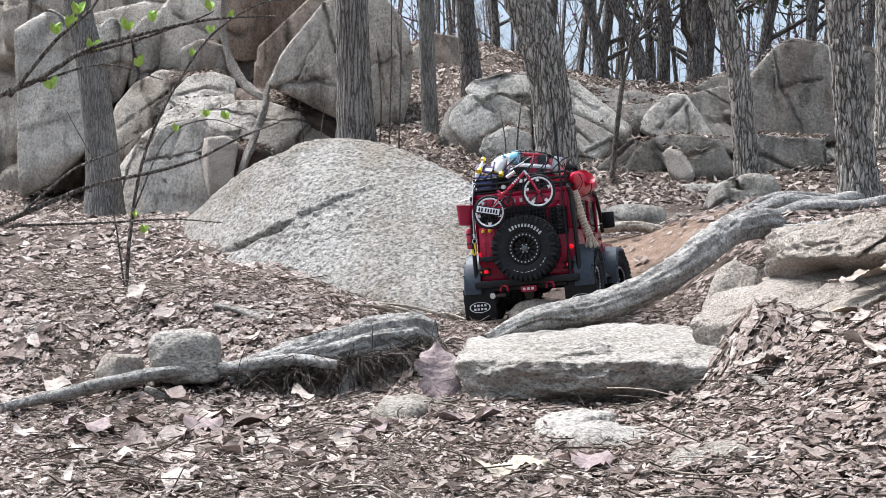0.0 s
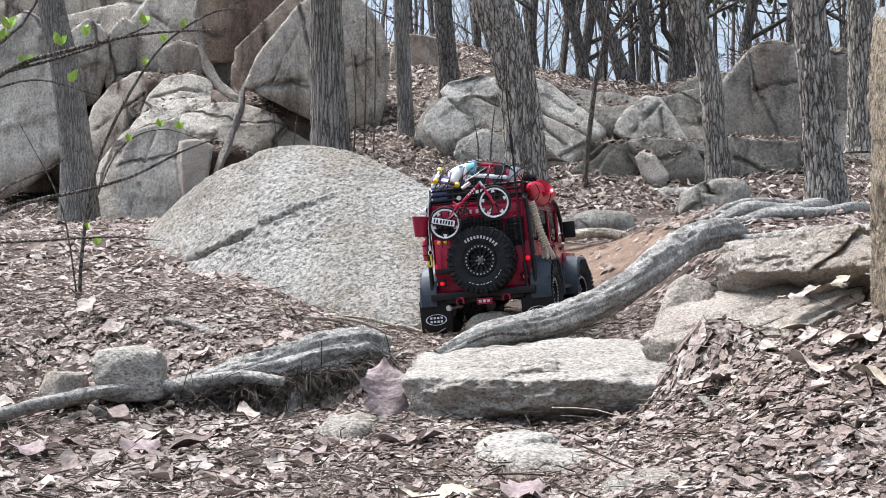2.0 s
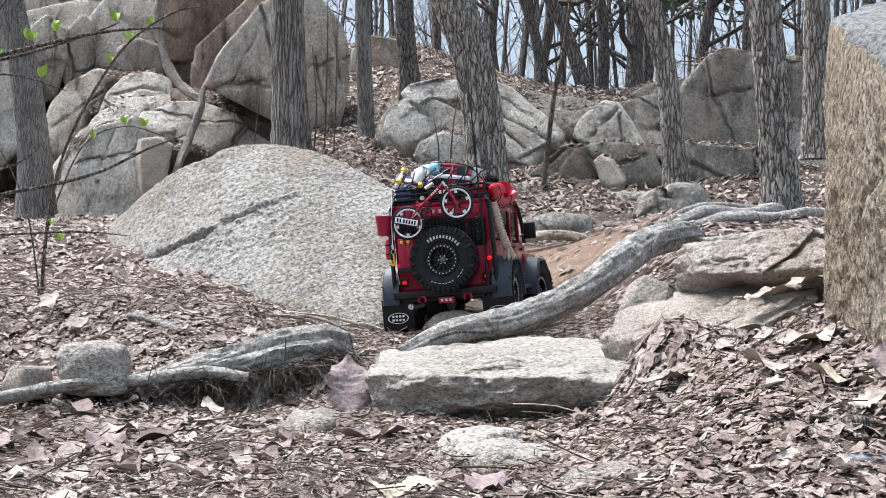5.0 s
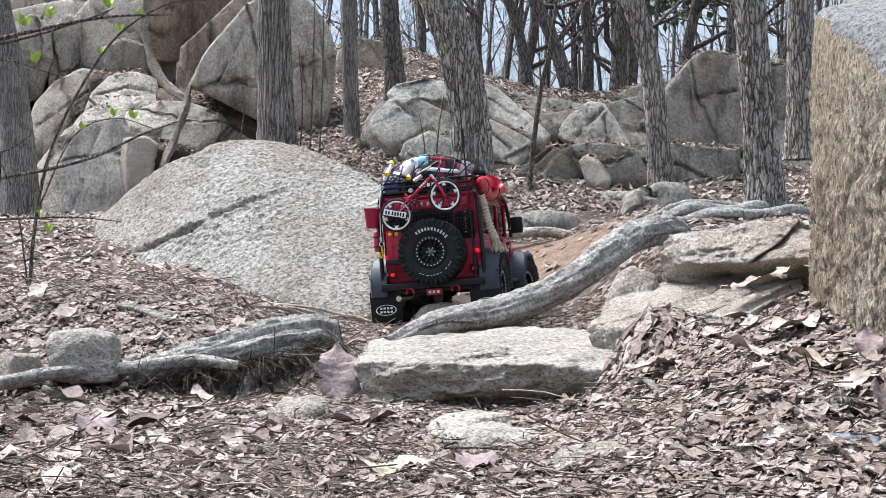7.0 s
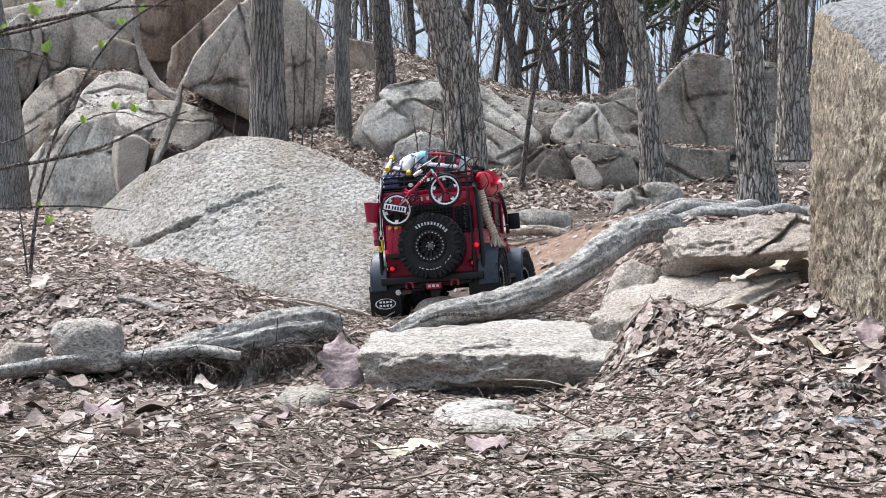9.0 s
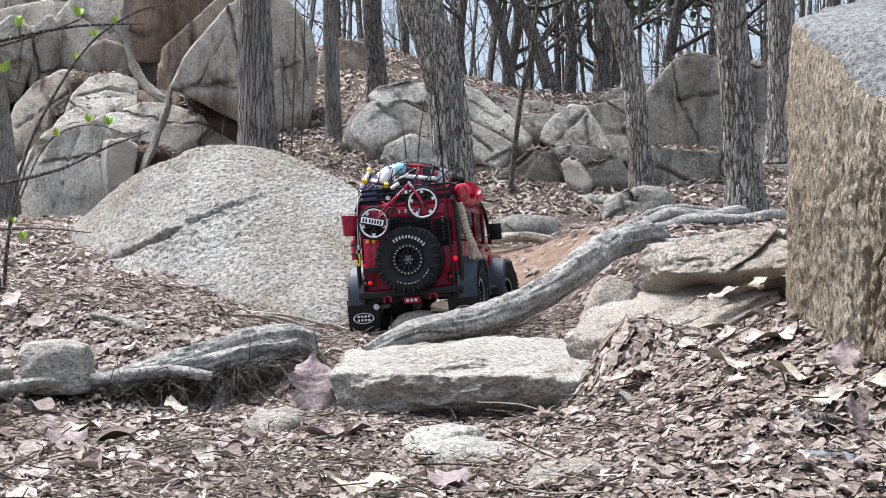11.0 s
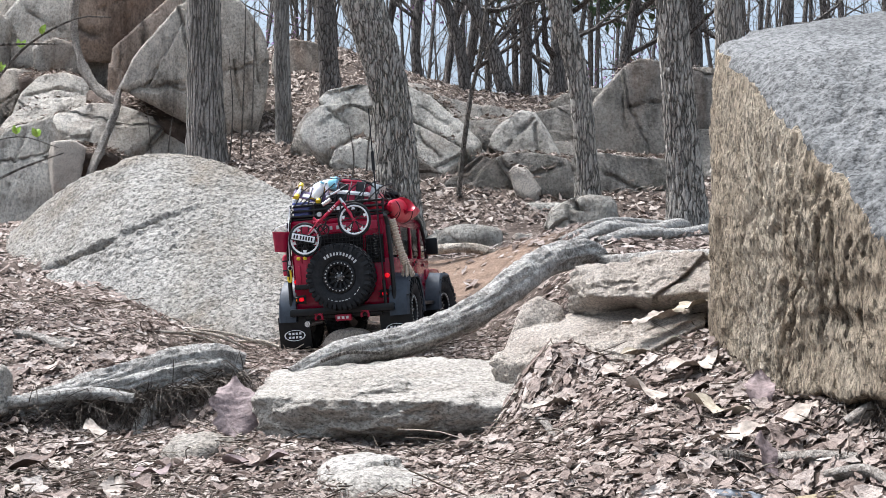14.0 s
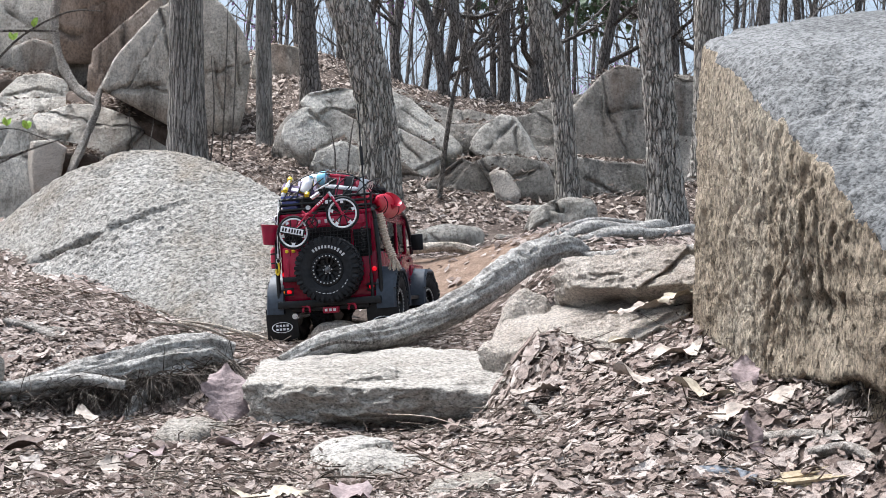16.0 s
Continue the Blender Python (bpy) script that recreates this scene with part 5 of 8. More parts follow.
M_BUD = plain("spring_bud", (0.36, 0.52, 0.09), 0.5, grain=0.3, scale=200)
sapling([([(0.33, 4.52, 0.62), (0.345, 4.50, 0.80), (0.37, 4.48, 1.0), (0.40, 4.46, 1.15), (0.42, 4.45, 1.4), (0.40, 4.45, 1.9)], [0.010, 0.009, 0.008, 0.007, 0.005, 0.002]),
         ([(0.39, 4.47, 1.10), (0.45, 4.45, 1.20), (0.55, 4.43, 1.32), (0.66, 4.42, 1.42)], [0.006, 0.005, 0.004, 0.002])], M_TWIG, "thin bare forked sapling before the outcrop")
for k, (x, y, h) in enumerate([(-0.58, 5.45, 0.5), (-0.50, 5.5, 0.75), (-0.82, 5.3, 0.35), (-0.88, 5.25, 0.4), (-0.55, 5.6, 0.9), (0.0, 5.0, 0.3), (-0.05, 4.7, 0.25)]):
    z = float(height(np.array([x]), np.array([y]))[0]) - 0.02
    sapling([([(x, y, z), (x + 0.01, y, z + h * 0.5), (x - 0.01 + 0.02 * (k % 3), y, z + h)], [0.004, 0.003, 0.0012])], M_TWIG, "thin bare sapling stem on the slope")
sapling([([(-1.00, 1.66, 0.02), (-0.96, 1.67, 0.25), (-0.80, 1.68, 0.46), (-0.658, 1.686, 0.535), (-0.60, 1.69, 0.572), (-0.52, 1.69, 0.594), (-0.434, 1.693, 0.612), (-0.345, 1.697, 0.617)], [0.008, 0.007, 0.005, 0.0036, 0.0032, 0.0026, 0.0019, 0.0010]),
         ([(-0.70, 1.685, 0.51), (-0.63, 1.67, 0.585), (-0.585, 1.665, 0.62), (-0.553, 1.66, 0.67), (-0.53, 1.65, 0.73)], [0.003, 0.0026, 0.002, 0.0016, 0.0008]),
         ([(-0.62, 1.688, 0.562), (-0.53, 1.70, 0.588), (-0.45, 1.71, 0.618), (-0.43, 1.71, 0.628)], [0.0022, 0.0018, 0.0012, 0.0007]),
         ([(-0.66, 1.686, 0.53), (-0.58, 1.70, 0.555), (-0.50, 1.71, 0.535)], [0.002, 0.0014, 0.0007])],
        M_TWIG, "thin branch with fresh green buds reaching over the bank",
        [(-0.613, 1.68, 0.60), (-0.60, 1.665, 0.615), (-0.555, 1.66, 0.668), (-0.59, 1.70, 0.572), (-0.54, 1.69, 0.598), (-0.51, 1.70, 0.612), (-0.435, 1.71, 0.628), (-0.53, 1.705, 0.552), (-0.645, 1.69, 0.52), (-0.63, 1.67, 0.59)], "shrub")
sapling([([(-0.98, 1.73, 0.02), (-0.93, 1.73, 0.20), (-0.80, 1.74, 0.31), (-0.679, 1.742, 0.366), (-0.602, 1.744, 0.397), (-0.53, 1.747, 0.412), (-0.463, 1.749, 0.431), (-0.40, 1.75, 0.462), (-0.348, 1.752, 0.482)], [0.007, 0.006, 0.005, 0.0035, 0.003, 0.0026, 0.0022, 0.0016, 0.0010]),
         ([(-0.70, 1.74, 0.36), (-0.63, 1.745, 0.42), (-0.58, 1.75, 0.44), (-0.55, 1.75, 0.46)], [0.0022, 0.0018, 0.0014, 0.0007]),
         ([(-0.72, 1.74, 0.34), (-0.6, 1.76, 0.345), (-0.50, 1.77, 0.35), (-0.43, 1.78, 0.345)], [0.0022, 0.0018, 0.0014, 0.0007])],
        M_TWIG, "thin bare branch reaching over the leaf bank", [], "shrub")
sapling([([(-0.80, 2.55, 0.18), (-0.79, 2.54, 0.36), (-0.76, 2.53, 0.52), (-0.70, 2.52, 0.65), (-0.62, 2.51, 0.76), (-0.52, 2.50, 0.82), (-0.45, 2.5, 0.825)], [0.004, 0.0038, 0.0033, 0.003, 0.0024, 0.0018, 0.001]),
         ([(-0.78, 2.54, 0.42), (-0.72, 2.55, 0.56), (-0.64, 2.56, 0.60), (-0.56, 2.57, 0.58)], [0.002, 0.0016, 0.0012, 0.0008]),
         ([(-0.80, 2.55, 0.25), (-0.84, 2.56, 0.45), (-0.93, 2.57, 0.62)], [0.002, 0.0016, 0.0008])],
        M_TWIG, "thin arching sapling with small yellow-green buds", [(-0.62, 2.51, 0.765), (-0.58, 2.50, 0.79), (-0.70, 2.55, 0.575), (-0.64, 2.56, 0.605), (-0.60, 2.56, 0.60), (-0.66, 2.52, 0.72), (-0.78, 2.54, 0.40), (-0.76, 2.54, 0.37)])


M_DEBRIS = leaf_mat("leaf_crumbs", (0.0, (0.10, 0.072, 0.06)), (0.4, (0.26, 0.197, 0.168)), (0.8, (0.41, 0.335, 0.29)), (1.0, (0.55, 0.48, 0.43)))


# ---- leaf litter ----
def leaf_rows(rs, count, rows, lobed, curl=0.38, cols=3):
    """Curled leaves of length 1, each a strip of quads: places (count, n, 3) and quads."""
    s = np.linspace(0, 1, rows)[None, :, None]
    v = np.linspace(-1, 1, cols)[None, None, :]
    wide = rs.uniform(0.16, 0.34, (count, 1, 1))
    prof = np.sin(np.pi * np.clip(s, 0.02, 0.99)) ** 0.75 * (1 + lobed * 0.22 * np.sin(s * 26 + rs.rand(count, 1, 1) * 6) * np.abs(v))
    x = v * wide * prof * (1 + 0.20 * rs.normal(size=(count, rows, cols)) * np.abs(v))
    y = s - 0.5 + 0.07 * rs.normal(size=(count, rows, cols))
    bend, fold, twist = rs.normal(0, curl, (count, 1, 1)), rs.uniform(-0.8, 1.4, (count, 1, 1)) * curl, rs.normal(0, 1.05 * curl, (count, 1, 1))
    z = bend * (s - 0.5) ** 2 * 1.6 + fold * np.abs(x) + twist * x * (s - 0.5) * 2 + 0.04 * rs.normal(size=(count, rows, cols))
    P = np.stack([x, y, z], -1).reshape(count, rows * cols, 3)
    i, j = np.meshgrid(np.arange(rows - 1), np.arange(cols - 1), indexing="ij")
    q = np.stack([i * cols + j, i * cols + j + 1, (i + 1) * cols + j + 1, (i + 1) * cols + j], -1).reshape(-1, 4)
    return P, q


def turns(rs, count, tilt):
    a, b, c = rs.rand(count) * 6.283, rs.normal(0, tilt, count), rs.normal(0, tilt, count)
    ca, sa, cb, sb, cc, sc = np.cos(a), np.sin(a), np.cos(b), np.sin(b), np.cos(c), np.sin(c)
    o, l = np.zeros(count), np.ones(count)
    Z = np.array([[ca, -sa, o], [sa, ca, o], [o, o, l]]).transpose(2, 0, 1)
    X = np.array([[l, o, o], [o, cb, -sb], [o, sb, cb]]).transpose(2, 0, 1)
    Y = np.array([[cc, o, sc], [o, l, o], [-sc, o, cc]]).transpose(2, 0, 1)
    return X @ Y @ Z


def bare(x, y):
    """How bare of leaves the trail is."""
    return np.maximum(np.exp(-(((x - 0.17) / 0.30) ** 4) - ((y - 3.14) / 0.36) ** 6), 0.85 * np.exp(-(((x - 0.62) / 0.35) ** 4) - ((y - 3.75) / 0.5) ** 4))


def litter(name, count, ylo, yhi, size, rows, tilt, mat, label, seed, lift=0.012, spread=0.52, clear=0.96, bend=0.3, patchy=0.0, cols=3):
    rs = np.random.RandomState(seed)
    y = np.sqrt(rs.uniform(ylo**2, yhi**2, count))
    x = rs.uniform(-spread, spread, count) * y + 0.02 * y
    keep = rs.rand(count) > np.maximum(clear * bare(x, y), patchy * sstep(0.45, 0.15, x / y + 0.25) * sstep(0.10, -0.25, fbm(np.stack([x * 3.2, y * 3.2, 0 * x + 5.5], -1), 3)))
    x, y = x[keep], y[keep]
    n = len(x)
    P, q = leaf_rows(rs, n, rows, rs.rand(n, 1, 1) > 0.5, bend, cols)
    L = np.clip(rs.lognormal(np.log(size), 0.58, n), size * 0.25, size * 2.7)
    P = np.einsum("nij,nkj->nki", turns(rs, n, tilt), P * L[:, None, None])
    z = height(x, y)
    # lie along the slope
    gx, gy = (height(x + 0.02, y) - height(x - 0.02, y)) / 0.04, (height(x, y + 0.02) - height(x, y - 0.02)) / 0.04
    P[:, :, 2] += np.clip(gx, -1.2, 1.2)[:, None] * P[:, :, 0] + np.clip(gy, -1.2, 1.2)[:, None] * P[:, :, 1]
    low = -P[:, :, 2].min(1) * 0.25
    P += np.stack([x, y, z + low + rs.uniform(0, lift, n)], -1)[:, None]
    F = (np.arange(n)[:, None, None] * rows * cols + q[None]).reshape(-1, 4)
    return tagged(thing_np(name, P.reshape(-1, 3), F, mat), label, "leaves", kind="stuff")


litter_near = litter("leaf_litter", 34000, 0.75, 2.5, 0.0138, 5, 0.08, M_LEAF, "dry curled brown and pale leaves covering the forest floor", 101, 0.009, bend=0.20, patchy=0.9)
litter("leaf_litter", 60000, 0.75, 2.6, 0.0072, 3, 0.20, M_DEBRIS, "small broken bits of dry leaves on the forest floor", 102, 0.014, clear=0.80, cols=2)
litter("leaf_litter", 52000, 2.4, 4.4, 0.0135, 3, 0.20, M_LEAF, "dry brown leaves on the bank behind the trail", 103, 0.008, clear=0.92, patchy=0.5, cols=2)
litter("leaf_litter", 195000, 4.2, 9.5, 0.0172, 3, 0.30, M_LEAF_FAR, "dry brown leaves covering the wooded slope", 104, 0.012, cols=2)


def ledge_leaves():
    rs = np.random.RandomState(8)
    c = np.vstack(LEDGES)
    c = c[rs.choice(len(c), 9000)]
    n = len(c)
    P, q = leaf_rows(rs, n, 3, rs.rand(n, 1, 1) > 0.5)
    L = np.clip(rs.lognormal(np.log(0.019), 0.4, n), 0.009, 0.04)
    P = np.einsum("nij,nkj->nki", turns(rs, n, 0.3), P * L[:, None, None]) + (c + rs.normal(size=(n, 3)) * (0.02, 0.02, 0.0) + (0, 0, 0.006))[:, None]
    F = (np.arange(n)[:, None, None] * 9 + q[None]).reshape(-1, 4)
    tagged(thing_np("leaf_litter", P.reshape(-1, 3), F, M_LEAF_FAR), "dry brown leaves caught on the rock ledges", "leaves", kind="stuff")


ledge_leaves()


def wide_litter():
    """Sparse leaves on the ground all round."""
    rs = np.random.RandomState(12)
    n = 30000
    x, y = rs.uniform(-6, 6, n), rs.uniform(-4, 9, n)
    keep = np.abs(x) > 0.5 * np.maximum(y, -9)
    x, y = x[keep], y[keep]
    n = len(x)
    P, q = leaf_rows(rs, n, 3, rs.rand(n, 1, 1) > 0.5)
    L = np.clip(rs.lognormal(np.log(0.034), 0.45, n), 0.014, 0.09)
    P = np.einsum("nij,nkj->nki", turns(rs, n, 0.25), P * L[:, None, None]) + np.stack([x, y, height(x, y) + 0.008], -1)[:, None]
    F = (np.arange(n)[:, None, None] * 9 + q[None]).reshape(-1, 4)
    tagged(thing_np("leaf_litter", P.reshape(-1, 3), F, M_LEAF_FAR), "scattered dry leaves on the forest floor", "leaves", kind="stuff")


wide_litter()


def sticks():
    rs = np.random.RandomState(7)
    out = []
    Y = np.sqrt(rs.uniform(0.8**2, 2.7**2, 6000))
    X = rs.uniform(-0.40, 0.42, 6000) * Y
    for x, y, h, b in zip(X, Y, height(X, Y), bare(X, Y)):
        if rs.rand() < b:
            continue
        z = h + rs.uniform(0.004, 0.02)
        L, a, e = rs.lognormal(np.log(0.024), 0.55), rs.rand() * 6.28, rs.normal(0, 0.25)
        w = np.array([np.cos(a), np.sin(a), e]) * L
        r = rs.uniform(0.0004, 0.0013)
        p = np.array([x, y, z])
        out.append(([p - w / 2, p + rs.normal(size=3) * L * 0.06, p + w / 2], [r, r, r * 0.7]))
    V, F = tubes(out, 3, 0.2)
    tagged(thing_np("twigs", V, F, M_STICK), "fine dry twigs and needles among the leaves", "twigs", kind="stuff")


sticks()


def rootlets(a, b, count, drop, seed):
    """A tangle of hair roots and needles hanging in the hollow under the thick root."""
    rs = np.random.RandomState(seed)
    a, b = np.array(a), np.array(b)
    out = []
    for _ in range(count):
        s = rs.rand()
        top = a + (b - a) * s - (0, 0.03 * rs.rand(), 0)
        L = rs.uniform(0.3, 1.0) * drop
        w = np.array([rs.normal(0, 1.1), -0.7 - 0.6 * rs.rand(), -0.7 + 0.8 * rs.normal()])
        w *= L / np.linalg.norm(w)
        mid = top + w * 0.5 + rs.normal(size=3) * L * 0.16
        end = top + w + (0, 0, -0.15 * L)
        lo = float(height(end[:1], end[1:2], False)[0]) + 0.003
        end[2] = max(end[2], lo)
        r = rs.uniform(0.0004, 0.0011)
        out.append(([top, mid, end], [r, r, r * 0.6]))
    V, F = tubes(out, 3, 0.03)
    tagged(thing_np("rootlets", V, F, M_ROOTLET), "tangle of fine dead roots hanging over bare soil", "roots", kind="stuff")



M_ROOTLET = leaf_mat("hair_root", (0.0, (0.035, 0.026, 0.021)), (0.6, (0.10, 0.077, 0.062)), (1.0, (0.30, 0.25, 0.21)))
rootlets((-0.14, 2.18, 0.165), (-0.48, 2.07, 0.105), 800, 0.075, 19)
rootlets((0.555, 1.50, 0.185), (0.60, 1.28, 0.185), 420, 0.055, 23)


def clumps(name, at, spread, count, size, mat, label):
    """Loose sprays of many small leaves."""
    rs = np.random.RandomState(count)
    n = count
    P, q = leaf_rows(rs, n, 3, rs.rand(n, 1, 1) > 2)
    P = np.einsum("nij,nkj->nki", turns(rs, n, 1.2), P * size) + (np.array(at) + rs.normal(size=(n, 3)) * spread)[:, None]
    F = (np.arange(n)[:, None, None] * 9 + q[None]).reshape(-1, 4)
    return tagged(thing_np(name, P.reshape(-1, 3), F, mat), label, "foliage", kind="stuff")


M_PINE = plain("pine_needles", (0.06, 0.10, 0.045), 0.7, grain=0.4, scale=30)
M_BLOSSOM = plain("azalea_blossom", (0.36, 0.20, 0.42), 0.7, grain=0.3, scale=30)
for x, y, z, w in ((1.55, 12.0, 3.35, 0.30), (2.75, 13.0, 3.6, 0.35), (2.45, 12.5, 3.3, 0.25), (1.2, 14.0, 3.9, 0.4)):
    clumps("pine_foliage", (x, y, z), (w, w, w * 0.4), 260, 0.12, M_PINE, "dark green pine needles high in the far woods")
for x, y, z, w in ((-0.75, 9.5, 2.15, 0.20), (1.95, 10.5, 1.95, 0.14), (0.25, 10.5, 2.75, 0.22), (2.1, 10.5, 2.2, 0.15)):
    clumps("blossom", (x, y, z), (w, w, w * 0.8), 110, 0.035, M_BLOSSOM, "faint purple blossom among the bare trees")

# ---- the model truck and its load ----
TRUCK = pose(0.026, 2.510, 0.2010, 1.2, -4.7, -13.0)
M_RED = plain("red_paint", (0.21, 0.0002, 0.019), 0.16, 0.0, 0.25, 0.15, 60)
M_RED_BRIGHT = plain("bright_red", (0.37, 0.002, 0.034), 0.35, 0.0, 0.5, 0.12, 80)
M_RED_PLASTIC = plain("red_plastic", (0.29, 0.001, 0.032), 0.45, 0.0, 0.5, 0.15, 80)
M_BLACK = plain("black_steel", (0.007, 0.007, 0.008), 0.4, 0.0, 0.3, 0.3, 120)
M_FLARE = plain("slate_plastic", (0.034, 0.043, 0.058), 0.55, 0.0, 0.3, 0.2, 120)
M_RUBBER = plain("tyre_rubber", (0.012, 0.0125, 0.0145), 0.75, 0.0, 0.25, 0.35, 150, 0.3)
M_DARK = plain("dark_cloth", (0.01, 0.01, 0.011), 0.9, 0.0, 0.1, 0.2, 120)
M_SILVER = plain("silver_metal", (0.62, 0.62, 0.63), 0.32, 0.9, 0.5, 0.1, 150)
M_STEEL = plain("dull_steel", (0.16, 0.16, 0.165), 0.4, 0.8, 0.5, 0.2, 150)
M_WORN = plain("worn_white_paint", (0.50, 0.50, 0.51), 0.6, 0.0, 0.3, 0.35, 400)
M_WHITE = plain("white_paint", (0.78, 0.78, 0.80), 0.45, 0.0, 0.5, 0.05, 100)
M_YELLOW = plain("yellow_plastic", (0.75, 0.55, 0.02), 0.4, 0.0, 0.5, 0.1, 100)
M_BLUE = plain("blue_plastic", (0.11, 0.13, 0.36), 0.4, 0.0, 0.5, 0.12, 100)
M_JUG = plain("pale_blue_plastic", (0.25, 0.58, 0.76), 0.2, 0.0, 0.6, 0.1, 100)
M_PURPLE = plain("purple_deck", (0.06, 0.03, 0.10), 0.5, 0.0, 0.4, 0.4, 200)
M_ROPE = plain("tan_rope", (0.50, 0.42, 0.34), 0.9, 0.0, 0.1, 0.35, 300, 0.6)
M_KAYAK = plain("kayak_plastic", (0.50, 0.004, 0.032), 0.35, 0.0, 0.5, 0.1, 80)
M_TAIL = plain("red_lamp", (0.6, 0.004, 0.012), 0.2, emit=0.35)
M_AMBER = plain("amber_lamp", (0.6, 0.16, 0.01), 0.2, emit=0.35)
M_COLA = plain("dark_cola", (0.10, 0.012, 0.010), 0.15, 0.0, 0.6, 0.1, 100)


def glass_mat():
    m, nt, b = base_mat("tinted_glass", 0.06, 0.0, 0.5)
    b.inputs["Base Color"].default_value = (0.30, 0.31, 0.32, 1)
    b.inputs["Transmission Weight"].default_value = 1.0
    b.inputs["IOR"].default_value = 1.1
    return m


M_GLASS = glass_mat()
ORG = {}


def box(bm, at, size, bevel=0.0, turn=(0, 0, 0), taper=1.0):
    m = pose(*at, *turn)
    made = bmesh.ops.create_cube(bm, size=1, matrix=Matrix.Identity(4))["verts"]
    for v in made:
        s = taper if v.co.z > 0 else 1.0
        v.co = m @ Vector((v.co.x * size[0] * s, v.co.y * size[1] * s, v.co.z * size[2]))
    if bevel:
        edges = list({e for v in made for e in v.link_edges})
        bmesh.ops.bevel(bm, geom=edges, offset=bevel, segments=2, affect="EDGES", profile=0.6)
    return bm


def rod(bm, a, b, r, r2=None, seg=12):
    a, b = Vector(a), Vector(b)
    m = Matrix.Translation((a + b) / 2) @ (b - a).to_track_quat("Z", "Y").to_matrix().to_4x4()
    bmesh.ops.create_cone(bm, cap_ends=True, segments=seg, radius1=r, radius2=r if r2 is None else r2, depth=(b - a).length, matrix=m)
    return bm


def ring(bm, at, axis, R, r, seg=40, sides=8, arc=(0, 360), flat=1.0):
    """A hoop round an axis; flat stretches its section along the axis."""
    q = Vector(axis).to_track_quat("Z", "Y").to_matrix()
    whole = arc[1] - arc[0] >= 360
    rows = []
    for i in range(seg if whole else seg + 1):
        t = radians(arc[0] + (arc[1] - arc[0]) * i / seg)
        c = Vector((math.cos(t), math.sin(t), 0))
        rows.append([bm.verts.new(Vector(at) + q @ (c * (R + r * math.cos(s)) + Vector((0, 0, r * flat * math.sin(s))))) for s in [2 * math.pi * k / sides for k in range(sides)]])
    for i in range(len(rows) if whole else len(rows) - 1):
        a, b = rows[i], rows[(i + 1) % len(rows)]
        for k in range(sides):
            bm.faces.new((a[k], b[k], b[(k + 1) % sides], a[(k + 1) % sides]))
    return bm


def pipe(bm, path, r, sides=8, step=0.006):
    V, F, *_ = sweep(path, [r] * len(path), sides, step)
    vs = [bm.verts.new(v) for v in V]
    for f in F:
        k = list(dict.fromkeys(int(i) for i in f))
        try:
            bm.faces.new([vs[i] for i in k])
        except ValueError:
            pass
    return bm


def lathe(bm, at, axis, profile, seg=28):
    """A turned shape: profile rows of distance along the axis and radius."""
    q = Vector(axis).to_track_quat("Z", "Y").to_matrix()
    rows = []
    for h, r in profile:
        rows.append([bm.verts.new(Vector(at) + q @ Vector((r * math.cos(2 * math.pi * k / seg), r * math.sin(2 * math.pi * k / seg), h))) for k in range(seg)])
    for a, b in zip(rows, rows[1:]):
        for k in range(seg):
            bm.faces.new((a[k], a[(k + 1) % seg], b[(k + 1) % seg], b[k]))
    bm.faces.new(rows[0][::-1]), bm.faces.new(rows[-1])
    return bm


def carried(name, base, label, category, group="", at=None, size=1.0):
    """An empty thing on the truck, at a place of the truck's own space; at and size set it down elsewhere, smaller."""
    ob = new(name)
    ob.matrix_world = TRUCK @ Matrix.Translation(at or base) @ Matrix.Scale(size, 4)
    ORG[ob] = Vector(base)
    return tagged(ob, label, category, group)


def part(name, bm, mat, parent, label="", flat=False):
    """Links a bmesh, made in the truck's space, as one mesh under a thing or a part."""
    bmesh.ops.recalc_face_normals(bm, faces=bm.faces)
    bmesh.ops.translate(bm, vec=-ORG[parent], verts=bm.verts)
    me = bpy.data.meshes.new(name)
    bm.to_mesh(me)
    bm.free()
    for m in mat if isinstance(mat, list) else [mat]:
        me.materials.append(m)
    if not flat:
        me.polygons.foreach_set("use_smooth", np.full(len(me.polygons), True))
        me.set_sharp_from_angle(angle=radians(38))
    ob = new(name, me)
    ob.parent = parent
    ORG[ob] = ORG[parent]
    if label:
        ob["label"] = label
    return ob


def B():
    return bmesh.new()


truck = carried("model_truck", (0, 0, 0), "dark red model truck with lit tail lamps and loaded rack", "model truck")
# body shell
bm = B()
box(bm, (0, 0.10, 0.120), (0.188, 0.345, 0.090), 0.006)
box(bm, (0, 0.335, 0.132), (0.150, 0.135, 0.066), 0.006)
box(bm, (0, -0.0665, 0.200), (0.186, 0.012, 0.078), 0.004)
for sx in (-1, 1):
    for y, w in ((-0.062, 0.022), (0.045, 0.014), (0.140, 0.014), (0.232, 0.012)):
        box(bm, (sx * 0.089, y, 0.200), (0.009, w, 0.075), 0.002)
    box(bm, (sx * 0.089, 0.085, 0.231), (0.010, 0.31, 0.014), 0.003)
    box(bm, (sx * 0.082, 0.335, 0.118), (0.030, 0.150, 0.050), 0.008)
body = part("body", bm, M_RED, truck)
part("roof", box(B(), (0, 0.085, 0.2395), (0.184, 0.318, 0.010), 0.004), M_RED, truck)
part("rear_trim", box(B(), (0, -0.0735, 0.226), (0.150, 0.003, 0.016), 0.001), M_RED_PLASTIC, truck, "glossy red upper strip with worn pale marks")
